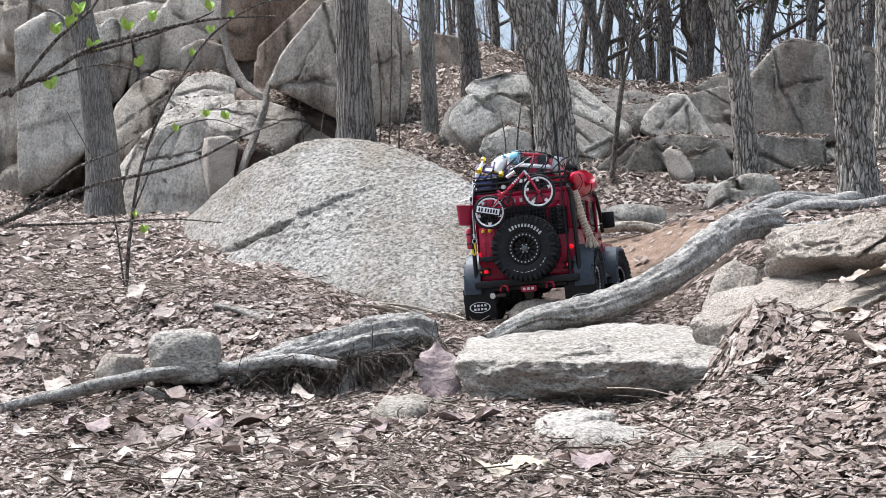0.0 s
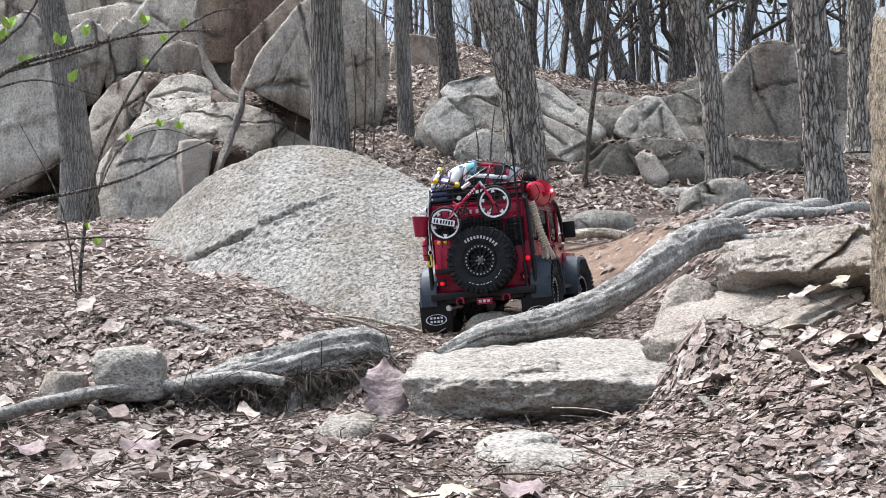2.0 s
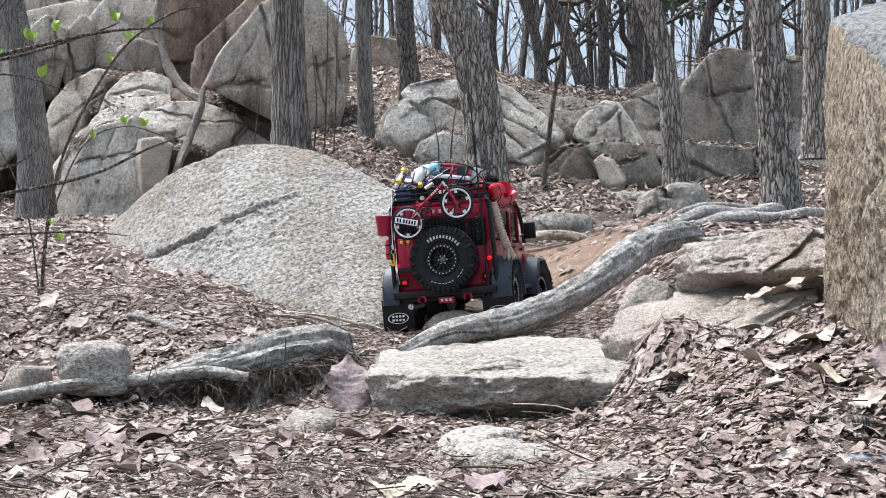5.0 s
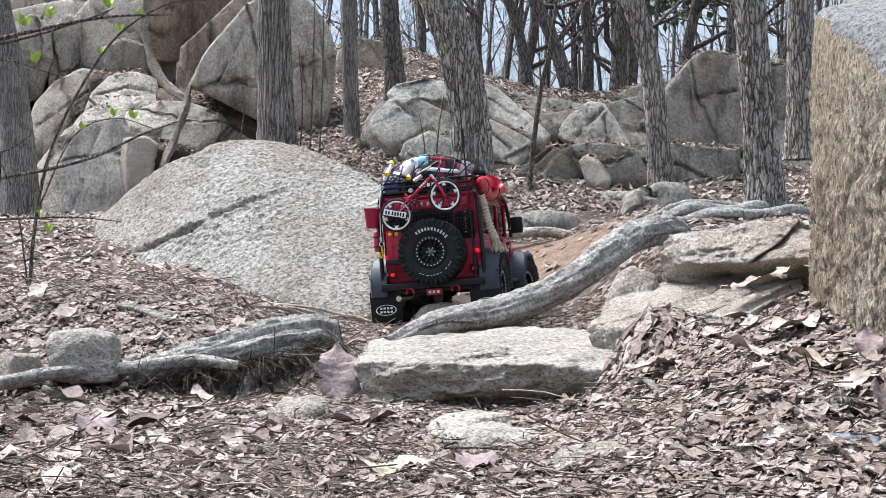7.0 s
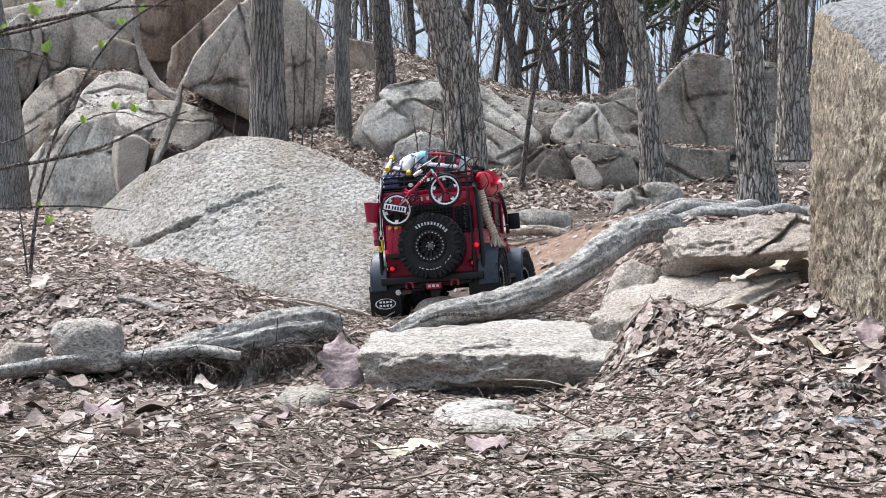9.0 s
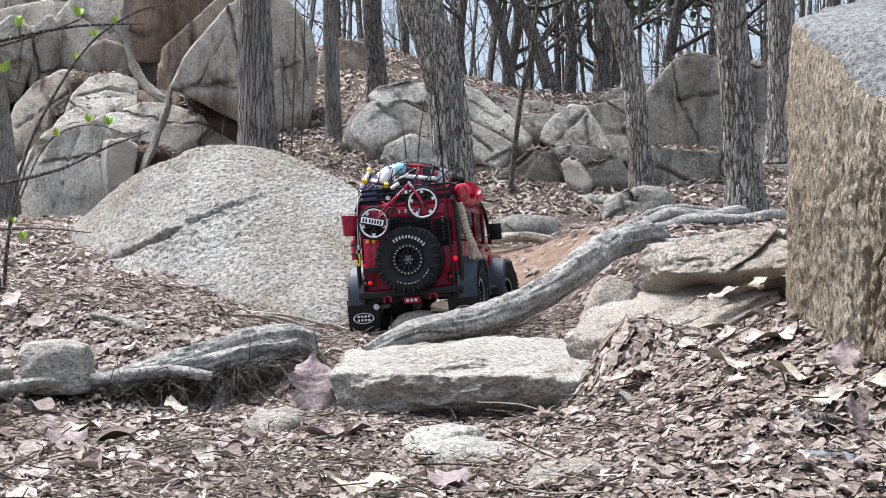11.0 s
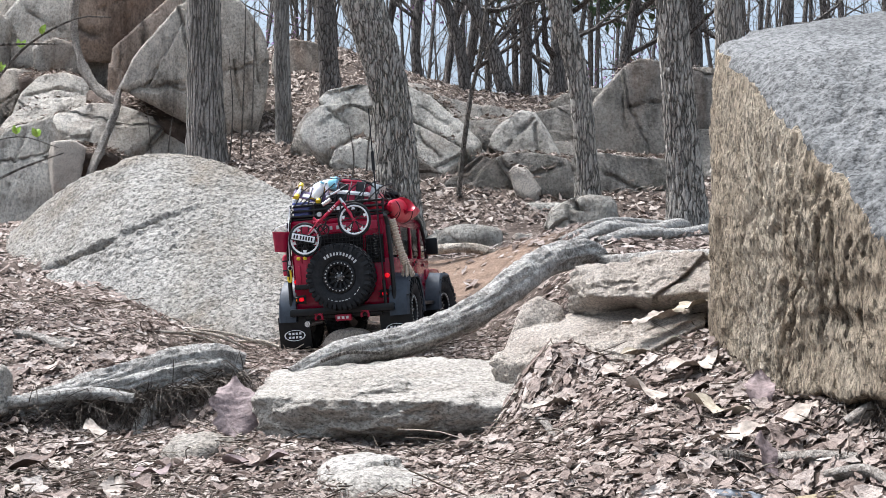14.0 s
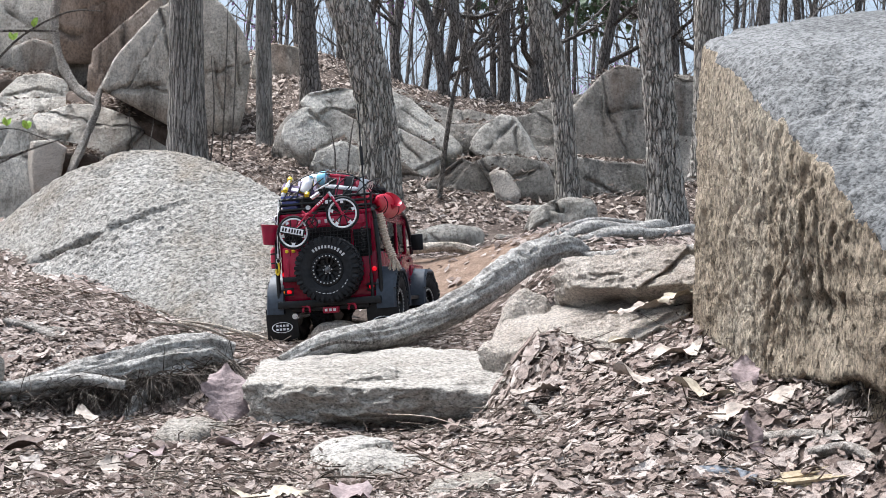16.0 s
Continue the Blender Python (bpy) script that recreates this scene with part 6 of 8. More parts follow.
for k, x in enumerate((-0.040, -0.027, -0.014, -0.001, 0.012)):
    part("mark", box(B(), (x + 0.014, -0.0755, 0.226), (0.005, 0.001, 0.007)), M_SILVER, truck)
part("cabin_floor", box(B(), (0, 0.09, 0.168), (0.165, 0.28, 0.004)), M_DARK, truck)
for y in (0.02, 0.13):
    for sx in (-1, 1):
        bm = box(B(), (sx * 0.04, y + 0.03, 0.178), (0.055, 0.05, 0.018), 0.005)
        box(bm, (sx * 0.04, y, 0.200), (0.055, 0.014, 0.045), 0.005)
        part("seat", bm, M_DARK, truck)
for sx in (-1, 1):
    for y, w in ((-0.008, 0.086), (0.0925, 0.080), (0.186, 0.078)):
        pane = part("window", box(B(), (sx * 0.0895, y, 0.1965), (0.002, w, 0.056)), M_GLASS, truck, "smoky side window")
        pane.visible_shadow = False
    for y in (0.1, 0.195):
        d = part("door", box(B(), (sx * 0.0945, y - 0.005, 0.128), (0.003, 0.090, 0.068), 0.0012), M_RED, truck)
        part("handle", box(B(), (sx * 0.0975, y - 0.038, 0.155), (0.003, 0.013, 0.004), 0.001), M_BLACK, d)
        for h in (0.11, 0.15):
            part("hinge", box(B(), (sx * 0.097, y + 0.038, h), (0.003, 0.006, 0.006), 0.001), M_BLACK, d)
    # wheel flares
    for y in (0.0, 0.324):
        bm = B()
        q = []
        for i in range(15):
            a = radians(-8 + 196 * i / 14)
            row = []
            for x, r in ((0.090, 0.0675), (0.124, 0.0665), (0.126, 0.0700), (0.122, 0.0760), (0.090, 0.0800)):
                flat_top = min(1.0, 0.86 / max(0.25, abs(math.sin(a)))) if abs(math.sin(a)) > 0.86 else 1.0
                row.append(bm.verts.new((sx * x, y + r * math.cos(a) * 1.08, 0.066 + r * math.sin(a) * flat_top)))
            q.append(row)
        for a, b in zip(q, q[1:]):
            for k in range(5):
                bm.faces.new((a[k], a[(k + 1) % 5], b[(k + 1) % 5], b[k]))
        bm.faces.new(q[0]), bm.faces.new(q[-1][::-1])
        flare = part("wheel_flare", bm, M_FLARE, truck, "slate grey plastic flare")
        for a in (25, 60, 95, 130, 160):
            t = radians(a)
            part("vent", box(B(), (sx * 0.1245, y + 0.0745 * math.cos(t) * 1.08, 0.066 + 0.0745 * math.sin(t) * (0.9 if 60 <= a <= 130 else 1)), (0.004, 0.009, 0.0016), 0.0004), M_BLACK, flare)
    part("sill", box(B(), (sx * 0.102, 0.16, 0.072), (0.022, 0.17, 0.008), 0.003), M_BLACK, truck, "black side step")
    # rear mud flap
    flap = part("mud_flap", box(B(), (sx * 0.098, -0.070, 0.036), (0.062, 0.003, 0.060), 0.002, (6, 0, 0)), M_BLACK, truck, "black rubber flap with a worn white oval")
    bm = B()
    ring(bm, (0, 0, 0), (0, 1, 0), 0.013, 0.0008, 28, 5)
    for v in bm.verts:
        v.co = Vector((v.co.x * 1.5 + sx * 0.098, v.co.y - 0.0735, v.co.z * 0.75 + 0.030))
    part("emblem", bm, M_WHITE, flap)
    for k in range(4):
        for row in (0, 1):
            part("mark", box(B(), (sx * 0.098 - 0.010 + k * 0.0068, -0.0728, 0.0335 - row * 0.007), (0.0042, 0.001, 0.004)), M_WHITE, flap)
    # lamps
    part("tail_lamp", lathe(B(), (sx * 0.0875, -0.0725, 0.130), (0, -1, 0), [(0, 0.0046), (0.003, 0.0044), (0.0042, 0.003), (0.0045, 0.0005)], 20), M_TAIL, truck, "lit round red lamp")
    part("tail_lamp", lathe(B(), (sx * 0.080, -0.0725, 0.0965), (0, -1, 0), [(0, 0.0046), (0.003, 0.0044), (0.0042, 0.003), (0.0045, 0.0005)], 20), M_TAIL, truck, "lit round red lamp")
    part("indicator", lathe(B(), (sx * 0.0925, -0.0725, 0.0965), (0, -1, 0), [(0, 0.0034), (0.003, 0.0032), (0.004, 0.002), (0.0043, 0.0005)], 18), M_AMBER, truck, "lit amber lamp")
    part("lamp_guard", box(B(), (sx * 0.086, -0.0718, 0.0965), (0.030, 0.002, 0.016), 0.001), M_BLACK, truck)
    bm = B()
    for h in (0.092, 0.101):
        rod(bm, (sx * 0.070, -0.0795, h), (sx * 0.101, -0.0795, h), 0.0009, seg=6)
    part("lamp_bars", bm, M_BLACK, truck)
    # exocage tubes
    bm = pipe(B(), [(sx * 0.099, -0.078, 0.085), (sx * 0.0985, -0.078, 0.16), (sx * 0.095, -0.076, 0.225), (sx * 0.092, -0.065, 0.247), (sx * 0.092, 0.1, 0.248), (sx * 0.092, 0.225, 0.247), (sx * 0.096, 0.262, 0.205), (sx * 0.096, 0.275, 0.165)], 0.0042, 10)
    part("cage_tube", bm, M_BLACK, truck)
    part("side_mirror", box(B(), (sx * 0.116, 0.238, 0.188), (0.026, 0.008, 0.034), 0.003), M_BLACK, truck)
    part("mirror_arm", rod(B(), (sx * 0.094, 0.24, 0.178), (sx * 0.112, 0.24, 0.184), 0.0018), M_BLACK, truck)
    part("head_lamp", lathe(B(), (sx * 0.058, 0.402, 0.130), (0, 1, 0), [(0, 0.013), (0.004, 0.013), (0.006, 0.010), (0.007, 0.001)], 24), M_SILVER, truck)
    # recovery shackles
    bm = ring(B(), (sx * 0.044, -0.090, 0.060), (0.25, 1, 0), 0.0075, 0.0022, 20, 8, (-30, 210))
    rod(bm, (sx * 0.044 - 0.0085, -0.090, 0.068), (sx * 0.044 + 0.0085, -0.090, 0.068), 0.0020)
    part("shackle", bm, M_RED_BRIGHT, truck, "bright red shackle")
windscreen = part("windscreen", box(B(), (0, 0.243, 0.198), (0.168, 0.002, 0.064), 0, (12, 0, 0)), M_GLASS, truck)
windscreen.visible_shadow = False
part("steering_wheel", ring(B(), (-0.04, 0.205, 0.192), (0, -1, 0.5), 0.014, 0.0018, 24, 6), M_BLACK, truck)
bm = box(B(), (0, -0.084, 0.072), (0.200, 0.016, 0.014), 0.003)
box(bm, (0, -0.075, 0.063), (0.150, 0.010, 0.010), 0.002)
part("rear_bumper", bm, M_BLACK, truck)
part("front_bumper", box(B(), (0, 0.418, 0.085), (0.190, 0.026, 0.022), 0.005), M_BLACK, truck)
part("front_grille", box(B(), (0, 0.404, 0.130), (0.085, 0.006, 0.040), 0.002), M_BLACK, truck)
hitch = part("tow_hitch", box(B(), (0.004, -0.092, 0.058), (0.030, 0.012, 0.012), 0.002), M_RED_BRIGHT, truck, "red tow hitch block")
for k in range(3):
    part("mark", box(B(), (-0.004 + k * 0.008, -0.0985, 0.058), (0.005, 0.001, 0.005)), M_WHITE, hitch)
bm = box(B(), (-0.035, 0.16, 0.064), (0.014, 0.46, 0.014), 0.002)
box(bm, (0.035, 0.16, 0.064), (0.014, 0.46, 0.014), 0.002)
box(bm, (0, 0.16, 0.066), (0.07, 0.10, 0.016), 0.003)
part("chassis", bm, M_BLACK, truck)
for y in (0.0, 0.324):
    bm = rod(B(), (-0.085, y, 0.062), (0.085, y, 0.062), 0.007)
    lathe(bm, (0.015, y - 0.018, 0.062), (0, 1, 0), [(0, 0.006), (0.008, 0.015), (0.026, 0.015), (0.034, 0.006)], 16)
    part("axle", bm, M_BLACK, truck)
    for sx in (-1, 1):
        part("shock_absorber", rod(B(), (sx * 0.055, y - 0.02, 0.06), (sx * 0.05, y - 0.03, 0.115), 0.006), M_SILVER, truck)
part("exhaust", rod(B(), (-0.062, -0.02, 0.052), (-0.068, -0.088, 0.050), 0.0055, seg=14), M_SILVER, truck)


# wheels
def tyre_mesh():
    prof = [(-0.016, 0.0300), (-0.0205, 0.0350), (-0.0235, 0.0450), (-0.0232, 0.0520), (-0.0205, 0.0575), (-0.012, 0.0592), (0.0, 0.0596), (0.012, 0.0592), (0.0205, 0.0575), (0.0232, 0.0520), (0.0235, 0.0450), (0.0205, 0.0350), (0.016, 0.0300)]
    seg = 84
    bm = bmesh.new()
    rows = []
    for k in range(seg):
        a = 2 * math.pi * k / seg
        rows.append([bm.verts.new((x, r * math.cos(a), r * math.sin(a))) for x, r in prof])
    for k in range(seg):
        a, b = rows[k], rows[(k + 1) % seg]
        for i in range(len(prof) - 1):
            bm.faces.new((a[i], b[i], b[i + 1], a[i + 1]))
    n = 38
    for k in range(n):
        for x, off, w, d, r in ((-0.0065, 0.0, 0.0105, 0.0066, 0.0607), (0.0065, 0.5, 0.0105, 0.0066, 0.0607), (-0.0180, 0.35, 0.0085, 0.0062, 0.0592), (0.0180, 0.85, 0.0085, 0.0062, 0.0592), (-0.0232, 0.35, 0.0028, 0.0058, 0.0545), (0.0232, 0.85, 0.0028, 0.0058, 0.0545)):
            a = 360 * (k + off) / n
            m = pose(0, 0, 0, a, 0, 0)
            tall = 0.0036 if abs(x) < 0.02 else 0.0085
            c = bmesh.ops.create_cube(bm, size=1, matrix=m @ pose(x, 0, r, 0, -14 * (x / 0.018) if 0.01 < abs(x) < 0.02 else 0, 12 if k % 2 else -12) @ Matrix.Diagonal((w, d, tall, 1)))
    bmesh.ops.recalc_face_normals(bm, faces=bm.faces)
    me = bpy.data.meshes.new("tyre")
    bm.to_mesh(me)
    bm.free()
    me.materials.append(M_RUBBER)
    me.polygons.foreach_set("use_smooth", np.full(len(me.polygons), True))
    me.set_sharp_from_angle(angle=radians(40))
    return me


def rim_mesh():
    bm = bmesh.new()
    lathe(bm, (0, 0, 0), (1, 0, 0), [(-0.017, 0.026), (-0.017, 0.0305), (0.017, 0.0305), (0.0185, 0.030), (0.0192, 0.0285), (0.0185, 0.0225), (0.014, 0.0215), (0.004, 0.0210), (0.003, 0.006), (0.002, 0.001)], 48)
    lathe(bm, (0.004, 0, 0), (1, 0, 0), [(0, 0.011), (0.006, 0.0105), (0.008, 0.009), (0.0085, 0.001)], 24)
    bmesh.ops.recalc_face_normals(bm, faces=bm.faces)
    me = bpy.data.meshes.new("rim")
    bm.to_mesh(me)
    bm.free()
    me.materials.append(M_BLACK)
    me.polygons.foreach_set("use_smooth", np.full(len(me.polygons), True))
    me.set_sharp_from_angle(angle=radians(35))
    return me


def small_mesh(name, bm, mat):
    bmesh.ops.recalc_face_normals(bm, faces=bm.faces)
    me = bpy.data.meshes.new(name)
    bm.to_mesh(me)
    bm.free()
    me.materials.append(mat)
    return me


TYRE, RIM = tyre_mesh(), rim_mesh()
SPOKE = small_mesh("spoke", box(B(), (0.0085, 0, 0.0155), (0.005, 0.0034, 0.014), 0.0006, (0, 10, 0)), M_BLACK)
BOLT = small_mesh("bolt", lathe(B(), (0, 0, 0), (1, 0, 0), [(0, 0.0015), (0.0014, 0.0015), (0.0018, 0.0011)], 8), M_SILVER)
HUB = small_mesh("hub", lathe(B(), (0.0125, 0, 0), (1, 0, 0), [(0, 0.0058), (0.002, 0.0056), (0.0022, 0.0036), (0.005, 0.0032), (0.0054, 0.001)], 20), M_STEEL)


def wheel(name, at, turn, label=""):
    w = new(name, RIM)
    w.parent = truck
    w.matrix_basis = pose(*at, *turn)
    if label:
        w["label"] = label
    for n, me in (("tyre", TYRE), ("hub", HUB)):
        o = new(n, me)
        o.parent = w
    for k in range(12):
        o = new("spoke", SPOKE)
        o.parent = w
        o.rotation_euler = (radians(30 * k), 0, 0)
    for r, x, count in ((0.0258, 0.0188, 24), (0.0078, 0.0122, 6)):
        for k in range(count):
            a = 2 * math.pi * k / count
            o = new("bolt", BOLT)
            o.parent = w
            o.location = (x, r * math.cos(a), r * math.sin(a))
    return w


for y in (0.0, 0.324):
    wheel("wheel", (0.100, y, 0.062), (0, 0, 0 if y == 0 else -12))
    wheel("wheel", (-0.100, y, 0.062), (0, 0, 180 if y == 0 else 168))
spare = wheel("spare_wheel", (0.007, -0.100, 0.133), (0, 0, -90), "black beadlock spare wheel with worn white sidewall marks")
for k in range(11):
    a = radians(52 - 8.4 * k + 90)
    r = 0.0425
    o = new("sidewall_mark", small_mesh("sidewall_mark", box(B(), (0.0236, 0, 0), (0.0008, 0.0034, 0.0056 if k not in (0, 2, 9) else 0.0070)), M_WORN))
    o.parent = spare
    o.matrix_basis = pose(0, 0, 0, 90 - math.degrees(a), 0, 0) @ pose(0, 0, r)
for k, a in enumerate((152, 160, 171, 180, 187, 196, 204, 221, 232, 240)):
    o = new("sidewall_mark", small_mesh("sidewall_mark", box(B(), (0.0236, 0, 0), (0.0006, 0.0026 + 0.0012 * (k % 3), 0.0014)), M_WORN))
    o.parent = spare
    o.matrix_basis = pose(0, 0, 0, a, 0, 0) @ pose(0, 0, 0.0445)

# rear window guards
for x, z, w, h in ((0.068, 0.181, 0.034, 0.052), (0.004, 0.198, 0.084, 0.034), (-0.066, 0.181, 0.034, 0.052)):
    g = part("window_guard", box(B(), (x, -0.0735, z), (w, 0.002, h), 0.0008), M_DARK, truck, "black rear window behind a steel grid")
    for k in range(int(w / 0.007) + 1):
        part("bar", rod(B(), (x - w / 2 + 0.003 + k * 0.007, -0.0757, z - h / 2), (x - w / 2 + 0.003 + k * 0.007, -0.0757, z + h / 2), 0.0007, seg=6), M_BLACK, g)
    for k in range(int(h / 0.007)):
        part("bar", rod(B(), (x - w / 2, -0.0757, z - h / 2 + 0.004 + k * 0.007), (x + w / 2, -0.0757, z - h / 2 + 0.004 + k * 0.007), 0.0007, seg=6), M_BLACK, g)
    for cx in (-1, 1):
        for cz in (-1, 1):
            part("bolt", rod(B(), (x + cx * (w / 2 - 0.002), -0.077, z + cz * (h / 2 - 0.002)), (x + cx * (w / 2 - 0.002), -0.074, z + cz * (h / 2 - 0.002)), 0.0013, seg=8), M_BLACK, g)
bm = B()
pipe(bm, [(0.073 + 0.0050 * math.cos(t * 0.7), -0.082 + 0.0050 * math.sin(t * 0.7), 0.163 + 0.00052 * t) for t in range(0, 92)], 0.0009, 5, 0.02)
part("coil_spring", bm, M_BLACK, truck, "dark steel coil")
bm = rod(B(), (0.084, -0.088, 0.084), (0.080, -0.088, 0.300), 0.0016, seg=8)
rod(bm, (0.080, -0.088, 0.300), (0.078, -0.088, 0.440), 0.0015, 0.0009, seg=8)
rod(bm, (0.0796, -0.088, 0.325), (0.0791, -0.088, 0.360), 0.0030, seg=12)
rod(bm, (0.0842, -0.088, 0.078), (0.0834, -0.088, 0.122), 0.0032, seg=12)
part("antenna", bm, M_BLACK, truck, "tall black whip antenna")
# roof rack
rack = part("roof_rack", box(B(), (0, 0.065, 0.2465), (0.182, 0.274, 0.002)), M_BLACK, truck, "black tubular roof rack")
for z in (0.252, 0.262, 0.272):
    for a, b in (((-0.090, -0.070, z), (0.088, -0.070, z)), ((-0.090, 0.20, z), (0.088, 0.20, z)), ((-0.090, -0.070, z), (-0.090, 0.20, z)), ((0.088, -0.070, z), (0.088, 0.20, z))):
        part("rail", rod(B(), a, b, 0.0026, seg=10), M_BLACK, rack)
for x in (-0.090, -0.045, 0.0, 0.045, 0.088):
    part("upright", rod(B(), (x, -0.070, 0.246), (x, -0.070, 0.274), 0.0024, seg=8), M_BLACK, rack)
for y in (0.0, 0.07, 0.14, 0.20):
    for sx in (-0.090, 0.088):
        part("upright", rod(B(), (sx, y, 0.246), (sx, y, 0.274), 0.0024, seg=8), M_BLACK, rack)
for k in range(9):
    part("slat", box(B(), (0, -0.055 + k * 0.03, 0.2475), (0.178, 0.010, 0.003)), M_BLACK, rack)
plate = part("rack_plate", box(B(), (0.010, -0.0738, 0.262), (0.060, 0.002, 0.013), 0.0008), M_BLACK, rack)
for k in range(4):
    part("mark", box(B(), (-0.006 + k * 0.0092, -0.0752, 0.262), (0.0055, 0.001, 0.0065)), M_WHITE, truck)

# number plate as plain bars
npl = carried("number_plate", (-0.070, -0.108, 0.2115), "tilted white number plate with dark characters blanked as bars", "number plate", at=(-0.0533, -0.0999, 0.2055), size=0.88)
tilt = (0, 14, 0)
part("panel", box(B(), (-0.070, -0.1375, 0.2155), (0.056, 0.0016, 0.0165), 0.0006, tilt), M_BLACK, npl)
part("face", box(B(), (-0.070, -0.1386, 0.2155), (0.050, 0.0008, 0.0125), 0.0003, tilt), M_WHITE, npl, "white plate face")
for k in range(7):
    d = -0.019 + 0.0060 * k + (0.002 if k > 1 else 0)
    part("bar", box(B(), (-0.070 + d * math.cos(radians(14)), -0.1392, 0.2155 - d * math.sin(radians(14))), (0.0034, 0.0006, 0.0080), 0, tilt), M_BLACK, npl)

# folding bicycle hung on the rack
bike = carried("toy_bicycle", (-0.02, -0.12, 0.20), "small red folding bicycle with white five-spoke wheels, tied to the rack", "bicycle", at=(-0.0093, -0.1105, 0.1954), size=0.88)
YB = -0.1285
for cx, cz in ((-0.069, 0.2120), (0.040, 0.2450)):
    w = part("wheel", ring(B(), (cx, YB, cz), (0, 1, 0), 0.0295, 0.0022, 56, 8, flat=1.2), M_WHITE, bike, "white rim")
    part("tyre", ring(B(), (cx, YB, cz), (0, 1, 0), 0.0335, 0.0028, 56, 8), M_RUBBER, w)
    for k in range(5):
        a = radians(72 * k + (20 if cx > 0 else 50))
        for s in (-1, 1):
            p = []
            for t in (0.12, 0.35, 0.6, 0.85, 1.0):
                b = a + s * (0.10 + 0.28 * t * t)
                p.append((cx + 0.029 * t * math.cos(b), YB, cz + 0.029 * t * math.sin(b)))
            part("spoke", pipe(B(), p, 0.0013, 6, 0.004), M_BLACK, w)
        p = (cx + 0.0265 * math.cos(a), YB, cz + 0.0265 * math.sin(a))
        part("web", box(B(), p, (0.008, 0.0024, 0.010), 0.0006, (0, 90 - math.degrees(a), 0), 0.35), M_WHITE, w)
    part("hub", rod(B(), (cx, YB - 0.006, cz), (cx, YB + 0.006, cz), 0.0036, seg=14), M_RED_BRIGHT if cx > 0 else M_SILVER, w)
bm = pipe(B(), [(0.012, YB, 0.2865), (-0.010, YB, 0.268), (-0.032, YB, 0.250), (-0.048, YB, 0.246)], 0.0036, 8)
pipe(bm, [(-0.048, YB, 0.256), (-0.036, YB, 0.243), (-0.024, YB, 0.226)], 0.0028, 8)
part("frame", bm, M_RED_BRIGHT, bike)
bm = B()
for s in (-0.005, 0.005):
    pipe(bm, [(-0.036, YB + s, 0.248), (-0.055, YB + s, 0.228), (-0.069, YB + s, 0.2120)], 0.0017, 6)
    pipe(bm, [(-0.027, YB + s, 0.226), (-0.050, YB + s, 0.219), (-0.069, YB + s, 0.2120)], 0.0015, 6)
part("rear_stay", bm, M_RED_BRIGHT, bike)
bm = B()
for s in (-0.0055, 0.0055):
    pipe(bm, [(0.019, YB + s, 0.282), (0.028, YB + s, 0.266), (0.040, YB + s, 0.2450)], 0.0024, 8)
part("fork", bm, M_RED_BRIGHT, bike)
part("fork_stem", rod(B(), (0.022, YB, 0.276), (0.012, YB, 0.292), 0.0032, seg=12), M_SILVER, bike)
bm = pipe(B(), [(-0.016, YB - 0.004, 0.296), (0.006, YB - 0.006, 0.305), (0.030, YB - 0.004, 0.316)], 0.0022, 8)
hb = part("handlebar", bm, M_SILVER, bike)
part("grip", rod(B(), (0.016, YB - 0.005, 0.3095), (0.032, YB - 0.004, 0.317), 0.0032, seg=12), M_BLACK, hb)
part("stem", box(B(), (-0.004, YB - 0.002, 0.299), (0.010, 0.010, 0.009), 0.002), M_BLACK, bike)
part("chainring", ring(B(), (-0.026, YB - 0.007, 0.2285), (0, 1, 0), 0.0118, 0.0018, 36, 6), M_BLACK, bike)
for k in range(4):
    a = radians(90 * k + 30)
    part("chainring_arm", rod(B(), (-0.026, YB - 0.007, 0.2285), (-0.026 + 0.011 * math.cos(a), YB - 0.007, 0.2285 + 0.011 * math.sin(a)), 0.0011, seg=6), M_BLACK, bike)
part("crank", rod(B(), (-0.026, YB - 0.010, 0.2285), (-0.018, YB - 0.010, 0.246), 0.0020, seg=8), M_BLACK, bike)
part("pedal", box(B(), (-0.017, YB - 0.014, 0.249), (0.010, 0.010, 0.004), 0.001), M_BLACK, bike)
bm = pipe(B(), [(-0.032, YB - 0.007, 0.2385), (-0.066, YB - 0.007, 0.2165)], 0.0007, 5)
pipe(bm, [(-0.030, YB - 0.007, 0.2175), (-0.066, YB - 0.007, 0.2085)], 0.0007, 5)
part("chain", bm, M_SILVER, bike)
part("clamp", lathe(B(), (-0.033, YB - 0.007, 0.262), (0, 1, 0), [(0, 0.0048), (0.006, 0.0048), (0.008, 0.002)], 18), M_SILVER, bike)
part("shock", rod(B(), (-0.024, YB - 0.006, 0.281), (-0.006, YB - 0.006, 0.291), 0.0040, seg=12), M_SILVER, bike)
for k in range(4):
    part("mark", box(B(), (-0.012 + 0.0042 * k, YB - 0.0042, 0.2675 + 0.0034 * k), (0.0028, 0.0008, 0.0042), 0, (0, -39, 0)), M_WHITE, bike)

